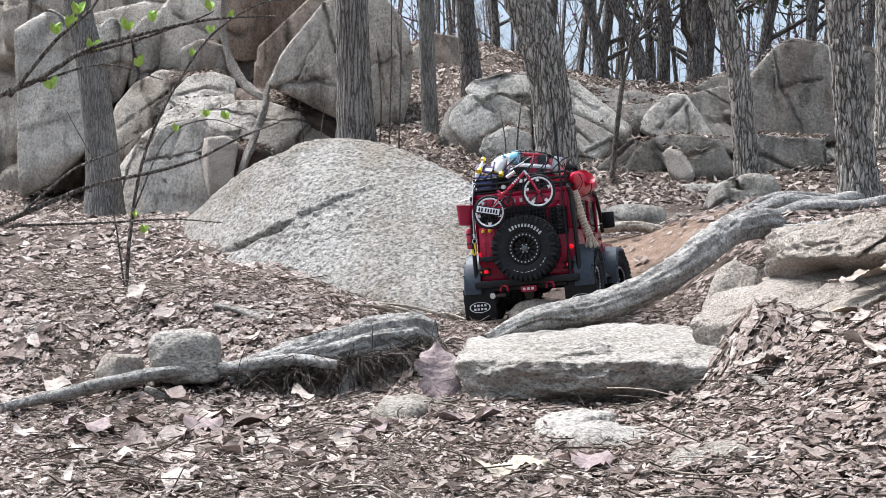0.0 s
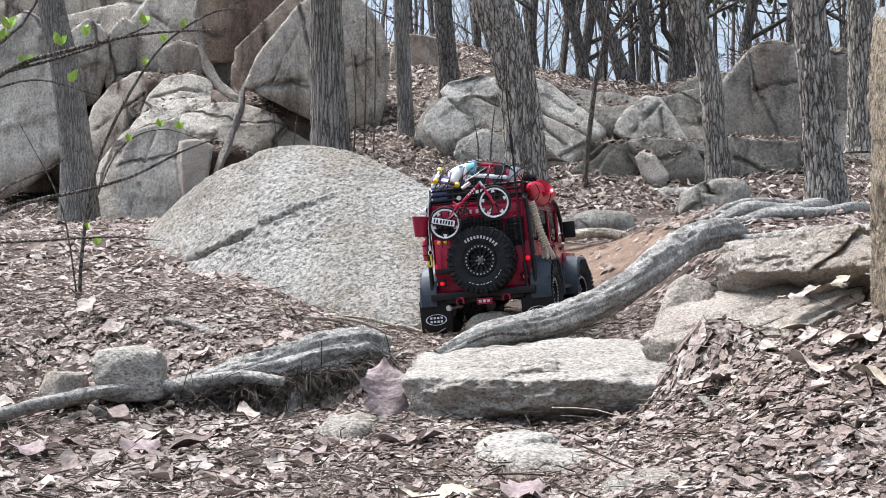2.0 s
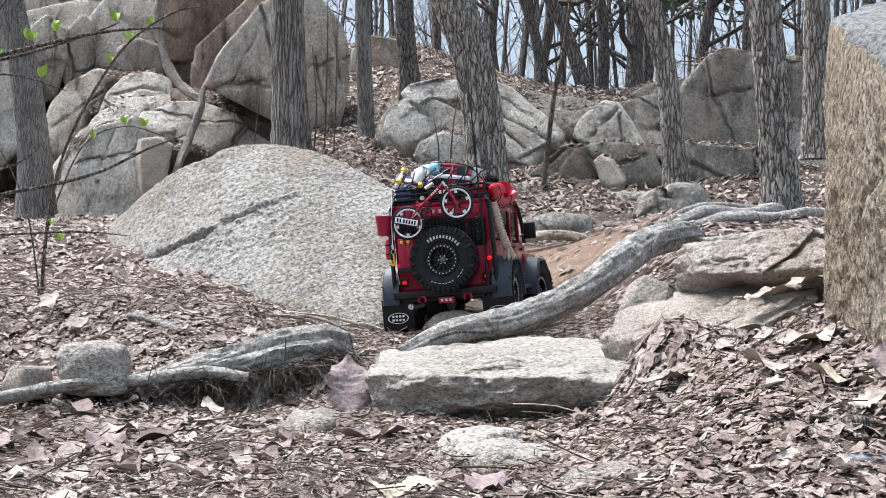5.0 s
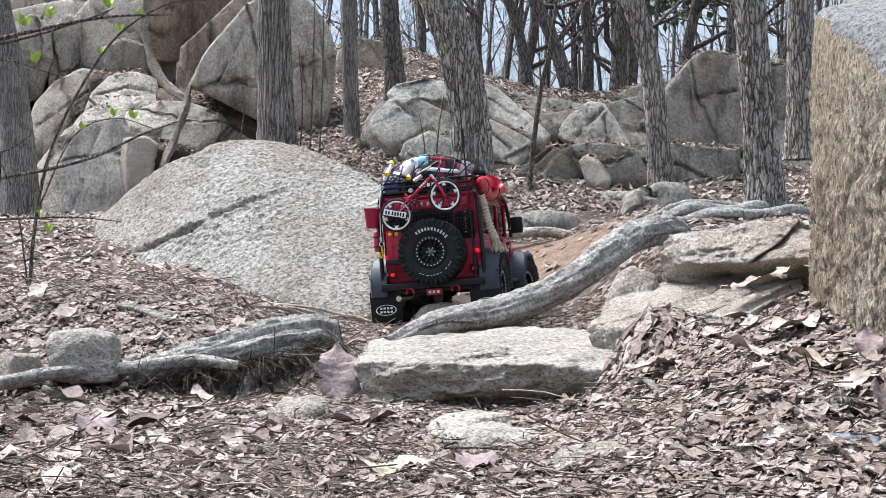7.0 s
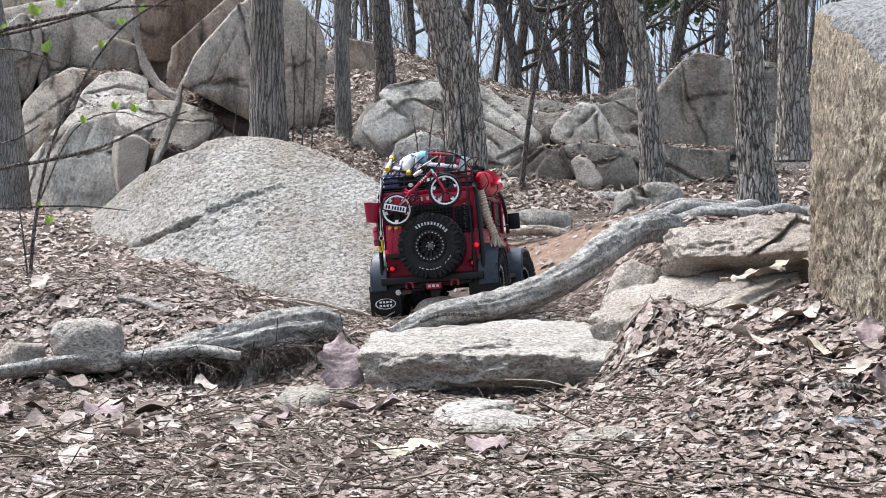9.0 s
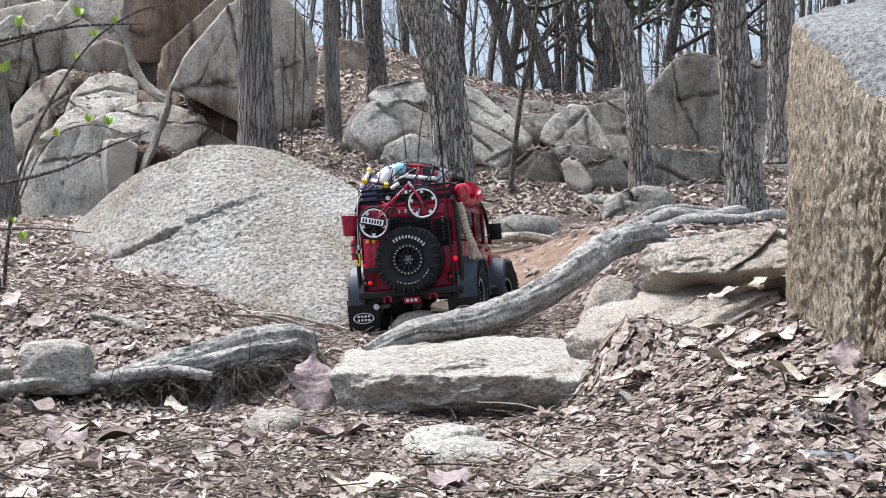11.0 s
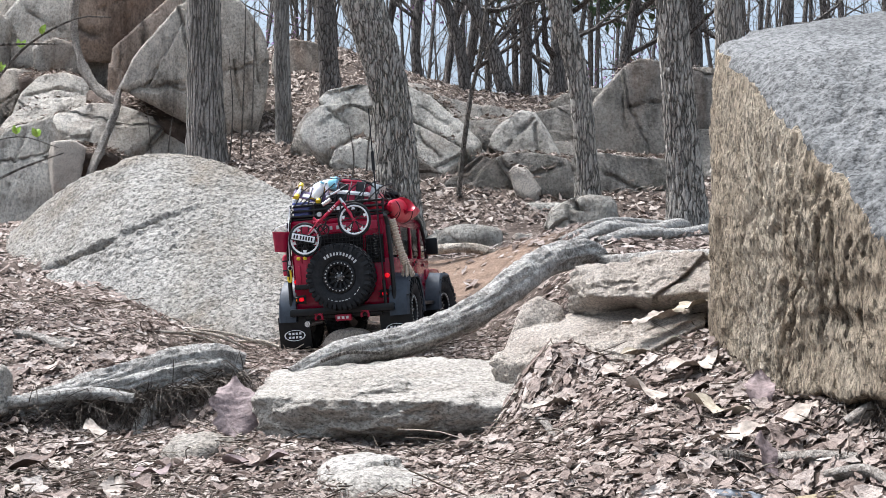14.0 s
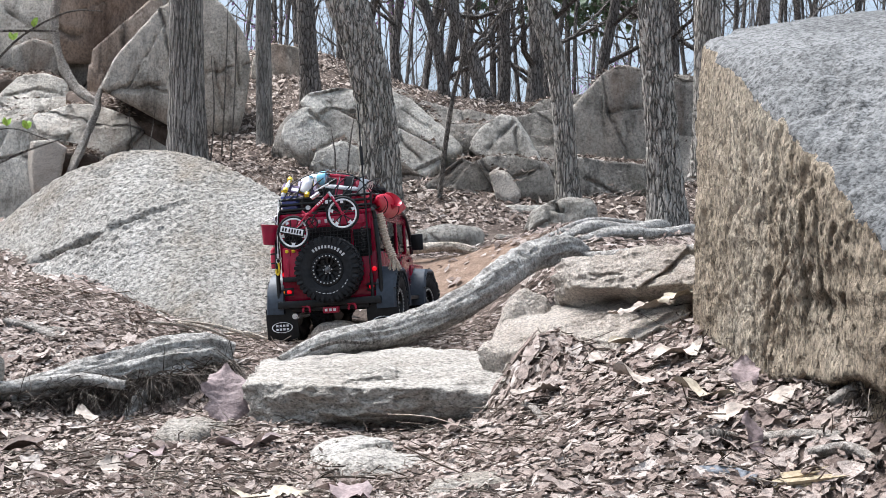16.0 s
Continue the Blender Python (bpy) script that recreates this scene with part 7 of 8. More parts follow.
# bucket on a chain
bucket = carried("bucket", (-0.126, -0.085, 0.187), "small dented red bucket hanging from a silver chain", "bucket", at=(-0.106, -0.085, 0.1885), size=0.85)
bm = B()
lathe(bm, (-0.132, -0.085, 0.1865), (0.10, 0.0, 1), [(0.0, 0.0115), (0.0008, 0.0125), (0.042, 0.0190), (0.0432, 0.0203), (0.0445, 0.0198), (0.0440, 0.0183), (0.040, 0.0176), (0.004, 0.0115)], 36)
part("pail", bm, M_RED_PLASTIC, bucket)
part("bail", pipe(B(), [(-0.146, -0.085, 0.231), (-0.137, -0.085, 0.241), (-0.118, -0.085, 0.243), (-0.110, -0.085, 0.228)], 0.0008, 5), M_SILVER, bucket)
chain = carried("chain", (-0.105, -0.085, 0.245), "silver link chain from the rack down to the bucket", "chain")
for k in range(10):
    t = k / 9
    p = (-0.0990 + 0.0130 * t, -0.084 + 0.010 * t, 0.236 + 0.035 * t - 0.006 * math.sin(math.pi * t))
    part("link", ring(B(), p, (0.75, 0.3, -0.65) if k % 2 else (0, 1, 0.2), 0.0022, 0.0006, 14, 5), M_SILVER, chain)

# jerry can, extinguisher, tow strap, rope on the body
can = carried("jerry_can", (-0.078, -0.09, 0.116), "red fuel canister with two yellow caps in a black bracket", "canister", at=(-0.066, -0.09, 0.119), size=0.92)
bm = box(B(), (-0.078, -0.088, 0.150), (0.034, 0.026, 0.062), 0.003)
body_can = part("can", bm, M_RED_BRIGHT, can)
for x in (-0.085, -0.071):
    part("rib", box(B(), (x, -0.1015, 0.141), (0.006, 0.003, 0.036), 0.0012), M_RED_BRIGHT, body_can)
    part("cap", lathe(B(), (x, -0.101, 0.174), (0, -1, 0), [(0, 0.0036), (0.003, 0.0036), (0.0035, 0.0028), (0.0036, 0.0005)], 16), M_YELLOW, can, "yellow screw cap")
part("seam", box(B(), (-0.078, -0.1015, 0.172), (0.0016, 0.002, 0.016)), M_RED, can)
part("bracket", box(B(), (-0.075, -0.089, 0.1165), (0.042, 0.030, 0.010), 0.002), M_BLACK, can)
ext = carried("fire_extinguisher", (-0.106, -0.066, 0.145), "small red fire extinguisher strapped to the truck's side", "fire extinguisher")
part("cylinder", lathe(B(), (-0.107, -0.066, 0.143), (0, 0, 1), [(0, 0.006), (0.001, 0.0075), (0.034, 0.0075), (0.039, 0.005), (0.041, 0.003)], 22), M_RED_BRIGHT, ext)
part("valve", box(B(), (-0.107, -0.066, 0.1875), (0.004, 0.007, 0.008), 0.001), M_SILVER, ext)
for z in (0.153, 0.171):
    part("strap", ring(B(), (-0.107, -0.066, z), (0, 0, 1), 0.0077, 0.0008, 24, 5, flat=1.8), M_BLACK, ext)
part("holder", box(B(), (-0.0985, -0.066, 0.160), (0.004, 0.010, 0.040), 0.001), M_BLACK, ext)
tow = carried("tow_strap", (-0.1, -0.08, 0.13), "white cable with a yellow hook hanging at the rear corner", "tow cable", at=(-0.095, -0.082, 0.134))
part("cable", pipe(B(), [(-0.094, -0.078, 0.268), (-0.098, -0.083, 0.220), (-0.0995, -0.084, 0.165)], 0.0009, 6), M_WHITE, tow)
part("ferrule", rod(B(), (-0.0995, -0.084, 0.166), (-0.0995, -0.084, 0.158), 0.0024, seg=10), M_WHITE, tow)
part("loop", ring(B(), (-0.0995, -0.084, 0.1525), (0, 1, 0), 0.0042, 0.0007, 18, 5), M_WHITE, tow)
bm = pipe(B(), [(-0.0995, -0.084, 0.149), (-0.0985, -0.084, 0.138), (-0.0985, -0.084, 0.130), (-0.1015, -0.084, 0.1265), (-0.1045, -0.084, 0.130), (-0.1040, -0.084, 0.137)], 0.0020, 8)
part("hook", bm, M_YELLOW, tow, "yellow steel hook")
rope = carried("rope", (0.105, -0.05, 0.13), "bundle of tan rope hanging with a frayed end", "rope")
path = [(0.100, -0.060, 0.232), (0.104, -0.058, 0.215), (0.108, -0.055, 0.190), (0.114, -0.052, 0.165), (0.119, -0.050, 0.150)]
part("bundle", pipe(B(), path, 0.0066, 12), M_ROPE, rope)
for k in range(17):
    s = k / 16 * 3.99
    i = int(s)
    p = [path[i][c] + (path[i + 1][c] - path[i][c]) * (s - i) for c in range(3)]
    d = Vector(path[i + 1]) - Vector(path[i])
    part("coil", ring(B(), p, d, 0.0068, 0.0018, 18, 6), M_ROPE, rope)
rs = np.random.RandomState(3)
for k in range(26):
    e = rs.normal(size=3) * (0.0035, 0.0035, 0.002)
    part("strand", pipe(B(), [(0.119 + e[0] * 0.5, -0.050 + e[1] * 0.5, 0.152), (0.122 + e[0], -0.049 + e[1], 0.142), (0.123 + e[0] * 1.7, -0.048 + e[1] * 1.7, 0.126 + e[2])], 0.0012, 5), M_ROPE, rope)

# load on the roof
tub = carried("storage_box", (-0.076, -0.04, 0.25), "blue plastic storage box with rounded edges on the rack", "box")
part("box", box(B(), (-0.072, -0.046, 0.2625), (0.030, 0.040, 0.025), 0.004), M_BLUE, tub)
part("lid", box(B(), (-0.072, -0.046, 0.277), (0.032, 0.042, 0.005), 0.002), M_BLUE, tub)
tub2 = carried("storage_box", (-0.02, -0.03, 0.25), "dark navy box lying under the other luggage", "box")
part("box", box(B(), (-0.030, -0.030, 0.262), (0.046, 0.060, 0.024), 0.004), M_BLACK, tub2)
board = carried("skateboard", (-0.05, -0.05, 0.28), "dark purple skateboard with yellow wheels lying upside down", "skateboard")
m_board = pose(-0.056, -0.055, 0.290, 42, 16, 8)
bm = box(B(), (0, 0, 0), (0.062, 0.028, 0.0022), 0.001)
for v in bm.verts:
    v.co = m_board @ Vector((v.co.x, v.co.y * (1 - 0.9 * max(0, abs(v.co.x) - 0.022) / 0.03), v.co.z + 3.0 * max(0, abs(v.co.x) - 0.02) ** 2 * 2))
deck = part("deck", bm, M_PURPLE, board)
part("sticker", box(B(), m_board @ Vector((-0.006, -0.002, 0.0018)), (0.013, 0.009, 0.0006), 0, (42, 16, 8)), M_WHITE, deck, "white sticker")
part("sticker", box(B(), m_board @ Vector((0.010, -0.004, 0.0018)), (0.014, 0.008, 0.0006), 0, (42, 16, 22)), M_YELLOW, deck, "yellow sticker")
for x in (-0.021, 0.021):
    part("axle", rod(B(), m_board @ Vector((x, -0.014, 0.008)), m_board @ Vector((x, 0.014, 0.008)), 0.0020, seg=10), M_WHITE, board)
    part("truck_base", box(B(), m_board @ Vector((x, 0, 0.004)), (0.007, 0.010, 0.008), 0.001, (42, 16, 8)), M_WHITE, board)
    for y in (-0.017, 0.017):
        part("wheel", rod(B(), m_board @ Vector((x, y - 0.0036, 0.008)), m_board @ Vector((x, y + 0.0036, 0.008)), 0.0048, seg=16), M_YELLOW, board)
jug = carried("water_jug", (-0.03, -0.02, 0.30), "white jug with a pale blue end lying on the luggage", "jug")
part("jug", lathe(B(), (-0.060, -0.012, 0.310), (1, -0.1, 0.06), [(0, 0.003), (0.004, 0.008), (0.018, 0.0115), (0.030, 0.0118), (0.036, 0.0105)], 24), M_WHITE, jug)
part("base", lathe(B(), (-0.024, -0.016, 0.3125), (1, -0.1, 0.06), [(0, 0.0115), (0.003, 0.0135), (0.014, 0.0135), (0.017, 0.012), (0.018, 0.002)], 26), M_JUG, jug, "pale blue ribbed end")
bot = carried("bottle", (-0.03, -0.05, 0.29), "white plastic bottle leaning on the luggage", "bottle")
part("bottle", lathe(B(), (-0.044, -0.058, 0.284), (0.45, 0.1, 0.9), [(0, 0.008), (0.002, 0.0095), (0.020, 0.0095), (0.026, 0.006), (0.029, 0.0035), (0.031, 0.0034)], 22), M_WHITE, bot)
part("cap", lathe(B(), (-0.030, -0.055, 0.312), (0.45, 0.1, 0.9), [(0, 0.004), (0.004, 0.004)], 16), M_JUG, bot)
bag = carried("packet", (-0.05, -0.02, 0.29), "pale lilac packet with dark marks among the luggage", "packet")
part("packet", box(B(), (-0.044, -0.030, 0.294), (0.036, 0.014, 0.026), 0.003, (-18, 6, 6)), plain("lilac_card", (0.62, 0.56, 0.70), 0.6), bag)
part("mark", box(B(), (-0.048, -0.0385, 0.2955), (0.006, 0.001, 0.006), 0.0004, (-18, 6, 6)), M_RED_BRIGHT, bag)
part("mark", box(B(), (-0.036, -0.0375, 0.2945), (0.010, 0.001, 0.006), 0.0004, (-18, 6, 6)), M_BLACK, bag)
crate = carried("crate", (0.0, 0.0, 0.30), "red crate holding two small dark bottles", "crate")
part("crate", box(B(), (-0.002, 0.004, 0.303), (0.034, 0.034, 0.018), 0.002), M_RED_PLASTIC, crate)
part("inlay", box(B(), (-0.002, 0.004, 0.310), (0.030, 0.030, 0.005)), M_DARK, crate)
for x, y in ((-0.008, -0.004), (0.002, 0.002), (0.009, 0.010)):
    b2 = carried("small_bottle", (x, y, 0.312), "small dark brown drink bottle with a pale cap", "bottle", "drink bottles in the crate")
    part("bottle", lathe(B(), (x, y, 0.3115), (0, 0, 1), [(0, 0.0036), (0.001, 0.0042), (0.009, 0.0040), (0.014, 0.0020), (0.017, 0.0019)], 16), M_COLA, b2)
    part("cap", lathe(B(), (x, y, 0.3285), (0, 0, 1), [(0, 0.0026), (0.0022, 0.0026)], 12), M_SILVER, b2)
    part("label_band", lathe(B(), (x, y, 0.3150), (0, 0, 1), [(0, 0.00425), (0.004, 0.00425)], 16), M_RED_BRIGHT, b2)
case = carried("cooler", (0.03, -0.01, 0.25), "red cooler bag with a white band", "bag")
part("bag", box(B(), (0.026, -0.012, 0.281), (0.070, 0.084, 0.060), 0.014, (0, 10, 0), 0.82), M_RED_PLASTIC, case)
part("band", box(B(), (0.026, -0.012, 0.290), (0.0675, 0.0815, 0.010), 0.006, (0, 10, 0), 0.95), M_WHITE, case, "white band")
for x in (0.006, 0.040):
    part("strap", box(B(), (x, -0.012, 0.2815), (0.006, 0.0850, 0.0612), 0.012, (0, 10, 0), 0.83), M_BLACK, case)
part("flap", box(B(), (0.024, -0.012, 0.3125), (0.040, 0.060, 0.006), 0.003, (0, 10, 0)), M_RED_BRIGHT, case)
duffel = carried("duffel_bag", (0.0, 0.09, 0.25), "dark red duffel bag on the front of the rack", "bag")
part("bag", lathe(B(), (-0.055, 0.10, 0.275), (1, 0, 0), [(0, 0.008), (0.004, 0.022), (0.05, 0.031), (0.10, 0.026), (0.112, 0.008)], 26), M_RED_PLASTIC, duffel)
for x in (-0.03, 0.02):
    part("strap", ring(B(), (x, 0.10, 0.275), (1, 0, 0), 0.0300, 0.0012, 30, 5, flat=2.5), M_BLACK, duffel)
tin = carried("metal_case", (0.065, 0.0, 0.28), "silver case tilted among the luggage", "case")
part("case", box(B(), (0.0675, -0.020, 0.287), (0.018, 0.044, 0.034), 0.002, (0, 18, 0)), M_SILVER, tin)
for y in (-0.03, -0.012):
    part("latch", box(B(), (0.0775, y, 0.290), (0.002, 0.005, 0.006), 0.0005, (0, 18, 0)), M_BLACK, tin)
kayak = carried("kayak", (0.10, 0.0, 0.25), "bright red toy kayak lashed to the side of the rack", "kayak", at=(0.094, 0.0, 0.232), size=0.98)
bm = B()
rows = []
for i in range(33):
    t = i / 32
    w = max(0.0008, math.sin(math.pi * min(1, 0.02 + t * 0.97)) ** 0.7)
    row = []
    for k in range(24):
        a = 2 * math.pi * k / 24
        x, z = 0.017 * w * math.cos(a) * (1.0 if math.cos(a) > 0 else 1.25), 0.023 * w * math.sin(a)
        row.append(bm.verts.new((0.099 + x + 0.012 * (2 * t - 1) ** 2, -0.082 + 0.275 * t, 0.273 + z + 0.25 * x + 0.006 * (2 * t - 1) ** 2)))
    rows.append(row)
for a, b in zip(rows, rows[1:]):
    for k in range(24):
        bm.faces.new((a[k], a[(k + 1) % 24], b[(k + 1) % 24], b[k]))
bm.faces.new(rows[0]), bm.faces.new(rows[-1])
hull = part("hull", bm, M_KAYAK, kayak)
bm = lathe(B(), (0, 0, 0), (0, 0, 1), [(-0.004, 0.0150), (0.006, 0.0170), (0.015, 0.0205), (0.0175, 0.0218), (0.0180, 0.0210), (0.0150, 0.0188), (0.004, 0.0140), (-0.010, 0.0100)], 36)
for v in bm.verts:
    v.co = pose(0.108, 0.035, 0.276) @ Vector((0.70, -0.42, 0.58)).to_track_quat("Z", "Y").to_matrix().to_4x4() @ Vector((v.co.x * 1.05, v.co.y * 0.85, v.co.z * 0.8))
part("cockpit", bm, M_KAYAK, kayak, "bright red raised cockpit rim")
part("seat_well", lathe(B(), (0.1085, 0.0345, 0.2765), (0.70, -0.42, 0.58), [(0.0, 0.0135), (0.0012, 0.0130), (0.0013, 0.0005)], 24), M_RED, kayak)
for y in (-0.055, -0.025, 0.115):
    part("stripe", ring(B(), (0.0985, y, 0.2725), (0, 1, 0), 0.0205 - 0.35 * abs(y - 0.04) ** 1.5, 0.0012, 30, 5, flat=2.2), M_BLACK, kayak)
for y in (-0.040, 0.075):
    part("lashing", ring(B(), (0.0985, y, 0.2705), (0, 1, 0), 0.0215, 0.0009, 26, 5), M_BLACK, kayak)
pouch = carried("pouch", (-0.02, 0.05, 0.27), "black cloth pouch wedged among the luggage", "bag")
part("pouch", box(B(), (-0.035, 0.045, 0.284), (0.056, 0.060, 0.034), 0.010, (6, -8, 12), 0.8), M_DARK, pouch)
part("buckle", box(B(), (-0.036, 0.013, 0.288), (0.008, 0.003, 0.006), 0.001), M_SILVER, pouch)
lantern = carried("lantern", (-0.083, -0.06, 0.27), "small white lantern with a yellow top on the rack", "lantern")
part("body", lathe(B(), (-0.083, -0.060, 0.2745), (0, 0, 1), [(0, 0.0048), (0.002, 0.0056), (0.011, 0.0056), (0.013, 0.004)], 16), M_WHITE, lantern)
part("cap", lathe(B(), (-0.083, -0.060, 0.2880), (0, 0, 1), [(0, 0.0045), (0.003, 0.0048), (0.006, 0.002)], 16), M_YELLOW, lantern)
tray = carried("tray", (0.05, 0.13, 0.27), "black slatted tray lying on the front luggage", "tray")
part("tray", box(B(), (0.052, 0.135, 0.286), (0.062, 0.085, 0.007), 0.002, (-14, 6, 0)), M_BLACK, tray)
for k in range(7):
    part("slat", box(B(), (0.030 + 0.0075 * k, 0.134, 0.2915 - 0.0008 * k), (0.0034, 0.066, 0.002), 0.0005, (-14, 6, 0)), M_WHITE, tray, "pale slat")
net = carried("cargo_net", (0, 0, 0.29), "black elastic net stretched over the luggage", "net")
for k in range(7):
    x = -0.082 + k * 0.026
    hi = 0.306 - 2.6 * (x + 0.0) ** 2
    part("cord", pipe(B(), [(x, -0.072, 0.272), (x + 0.006, -0.064, hi - 0.004), (x, -0.02, hi + 0.012), (x - 0.004, 0.05, hi + 0.006), (x, 0.12, 0.296), (x, 0.198, 0.272)], 0.0011, 5, 0.012), M_BLACK, net)
for k in range(6):
    x = -0.07 + k * 0.026
    part("cord", pipe(B(), [(x, -0.073, 0.272), (x + 0.022, -0.058, 0.300 - 1.6 * x * x), (x + 0.034, -0.01, 0.318 - 2.2 * (x + 0.02) ** 2), (x + 0.016, 0.06, 0.312 - 2.2 * x * x), (x - 0.006, 0.13, 0.292)], 0.0013, 5, 0.012), M_BLACK, net)
for k, y in enumerate((-0.058, -0.02, 0.03, 0.08, 0.13)):
    part("cord", pipe(B(), [(-0.090, y, 0.272), (-0.074, y, 0.296), (-0.030, y, 0.318 - 0.01 * (k > 2)), (0.02, y, 0.318 - 0.012 * (k > 2)), (0.062, y, 0.305), (0.088, y, 0.272)], 0.0011, 5, 0.012), M_BLACK, net)

# ---- large loose leaves ----
def leaf_single_mat():
    m, nt, b = base_mat("loose_leaf", 0.75, 0, 0.3)
    info = nt.nodes.new("ShaderNodeObjectInfo")
    col = ramp(nt, info.outputs["Random"], (0.0, (0.20, 0.148, 0.128)), (0.35, (0.33, 0.258, 0.225)), (0.7, (0.43, 0.355, 0.315)), (1.0, (0.54, 0.475, 0.425)))
    co = coords(nt)
    col = mix(nt, 0.8, col, ramp(nt, tnoise(nt, co, 7, 6, 0.75), (0.34, 0.5), (0.5, 0.95), (0.68, 1.2)), "MULTIPLY")
    nt.links.new(col, b.inputs["Base Color"])
    bump(nt, b, (tnoise(nt, co, 6, 5, 0.7), 1.0, 0.006))
    thin_leaf(nt, b, col)
    return m


M_LEAF_ONE = leaf_single_mat()
M_LEAF_PINK = plain("pinkish_leaf", (0.215, 0.163, 0.158), 0.75, 0, 0.3, 0.35, 160, 1.0)
M_LEAF_PALE = plain("bleached_leaf", (0.335, 0.285, 0.245), 0.8, 0, 0.2, 0.38, 110, 1.0)
M_LEAF_OCHRE = plain("ochre_leaf", (0.36, 0.31, 0.24), 0.8, 0, 0.2, 0.35, 110, 1.0)


M_LEAF_DARK = plain("dark_leaf", (0.10, 0.07, 0.058), 0.75, 0, 0.3, 0.35, 160, 1.0)
M_SPOT = plain("spotted_bark", (0.20, 0.21, 0.23), 0.85, 0, 0.2, 0.45, 160, 0.8)
M_SPLINT = plain("fresh_wood", (0.40, 0.32, 0.21), 0.8, 0, 0.3, 0.25, 200, 0.6)


def leaf_shape(seed, wide=0.3, lobes=0.0, bend=0.3, fold=0.2, rows=13, cols=7, ribs=0.0):
    """One curled leaf of length 1 with a raised midrib and an uneven edge."""
    rs = np.random.RandomState(seed)
    s, v = np.meshgrid(np.linspace(0, 1, rows), np.linspace(-1, 1, cols), indexing="ij")
    jag = (0.22 if rows < 10 else 0.035) * rs.normal(size=(rows, cols))
    edge = np.sin(np.pi * np.clip(s, 0.015, 0.985)) ** 0.7 * (1 + lobes * np.sin(s * 22 + seed)) * (1 + (0.16 if rows < 10 else 0.08) * rs.normal(size=(rows, 1)))
    x = v * wide * edge * (1 + jag * np.abs(v))
    z = bend * (s - 0.5) ** 2 * 1.4 + fold * np.abs(x) + 0.16 * np.sin(s * 9 + seed) * v * v * wide * 2 + 0.012 * rs.normal(size=s.shape) - 0.02 * (np.abs(v) < 0.1) + ribs * np.sin((s - 0.35 * np.abs(v)) * 62) * np.abs(v)
    P = np.stack([x, s - 0.5, z], -1).reshape(-1, 3)
    i, j = np.meshgrid(np.arange(rows - 1), np.arange(cols - 1), indexing="ij")
    F = np.stack([i * cols + j, i * cols + j + 1, (i + 1) * cols + j + 1, (i + 1) * cols + j], -1).reshape(-1, 4)
    return P, F


def big_leaf(at, length, turn, mat, label, seed, **kw):
    kw["bend"], kw["fold"] = 0.28 * kw.get("bend", 0.3), 0.35 * kw.get("fold", 0.2)
    turn = (turn[0] * (0.55 if turn[0] < 50 else 0.9), turn[1] * 0.5, turn[2])
    P, F = leaf_shape(seed, **kw)
    R = np.array(Euler([radians(a) for a in turn]).to_matrix())
    P = (P * length) @ R.T
    P += np.array((at[0], at[1], at[2] - P[:, 2].min()))
    return tagged(thing_np("leaf", P, F, mat), label, "leaf")


def on(x, y, up=0.0):
    return (x, y, float(height(np.array([x]), np.array([y]))[0]) + up)


big_leaf((-0.14, 1.965, 0.085), 0.115, (55, 4, 12), M_LEAF_PINK, "large pinkish brown lobed leaf propped against the step", 3, wide=0.31, lobes=0.17, bend=0.25, rows=27)
big_leaf(on(0.316, 1.74, 0.008), 0.112, (10, -3, -78), M_LEAF_PALE, "long bleached leaf lying on the trail", 4, wide=0.13, bend=0.2, fold=0.4, rows=27, ribs=0.006)
big_leaf(on(0.455, 1.83, 0.006), 0.105, (10, 8, -62), M_LEAF_OCHRE, "long pale curled leaf on the slab below the boulder", 6, wide=0.17, bend=0.5, fold=0.4)
big_leaf(on(0.385, 1.76, 0.01), 0.052, (25, 0, 20), M_LEAF_PALE, "small pale leaf standing upright on its edge", 7, wide=0.22, bend=0.3)
big_leaf(on(-0.034, 1.354, 0.008), 0.082, (4, 14, -84), M_LEAF_OCHRE, "broad ochre leaf with ribs in the middle of the trail", 8, wide=0.25, bend=0.5, fold=-0.3, rows=31, ribs=0.010)
big_leaf(on(0.05, 1.365, 0.008), 0.063, (12, -4, 20), M_LEAF_PINK, "broad pinkish leaf on the trail", 9, wide=0.36, bend=0.5)
big_leaf(on(-0.36, 1.80, 0.01), 0.063, (8, 3, 40), M_LEAF_PALE, "folded pale leaf on the trail", 10, wide=0.28, bend=0.4, fold=0.6)
big_leaf(on(-0.22, 1.72, 0.01), 0.056, (7, -3, -60), M_LEAF_PINK, "pinkish leaf lying flat on the trail", 11, wide=0.32, bend=0.4)
big_leaf(on(-0.74, 2.0, 0.02), 0.081, (14, -9, 50), M_LEAF_PALE, "broad bleached leaf on the leaf bank", 14, wide=0.30, bend=0.6, fold=0.4)
big_leaf(on(-0.72, 2.35, 0.02), 0.074, (46, 5, -6), M_LEAF_PALE, "pale leaf standing upright on the bank", 15, wide=0.22, bend=0.3)
big_leaf(on(-0.60, 1.72, 0.01), 0.089, (9, 9, 62), M_LEAF_PINK, "large curled brown leaf with a torn edge", 16, wide=0.30, bend=0.9, fold=0.3)
big_leaf(on(-0.46, 1.86, 0.01), 0.067, (8, 2, -25), M_LEAF_PALE, "bleached triangular leaf below a branch", 17, wide=0.32, bend=0.3, fold=0.5)
big_leaf(on(0.466, 1.402, 0.010), 0.082, (16, 10, -70), M_LEAF_PALE, "pale ribbed leaf on the bank below the boulder", 21, wide=0.20, bend=0.3, fold=0.3, rows=31, ribs=0.016)
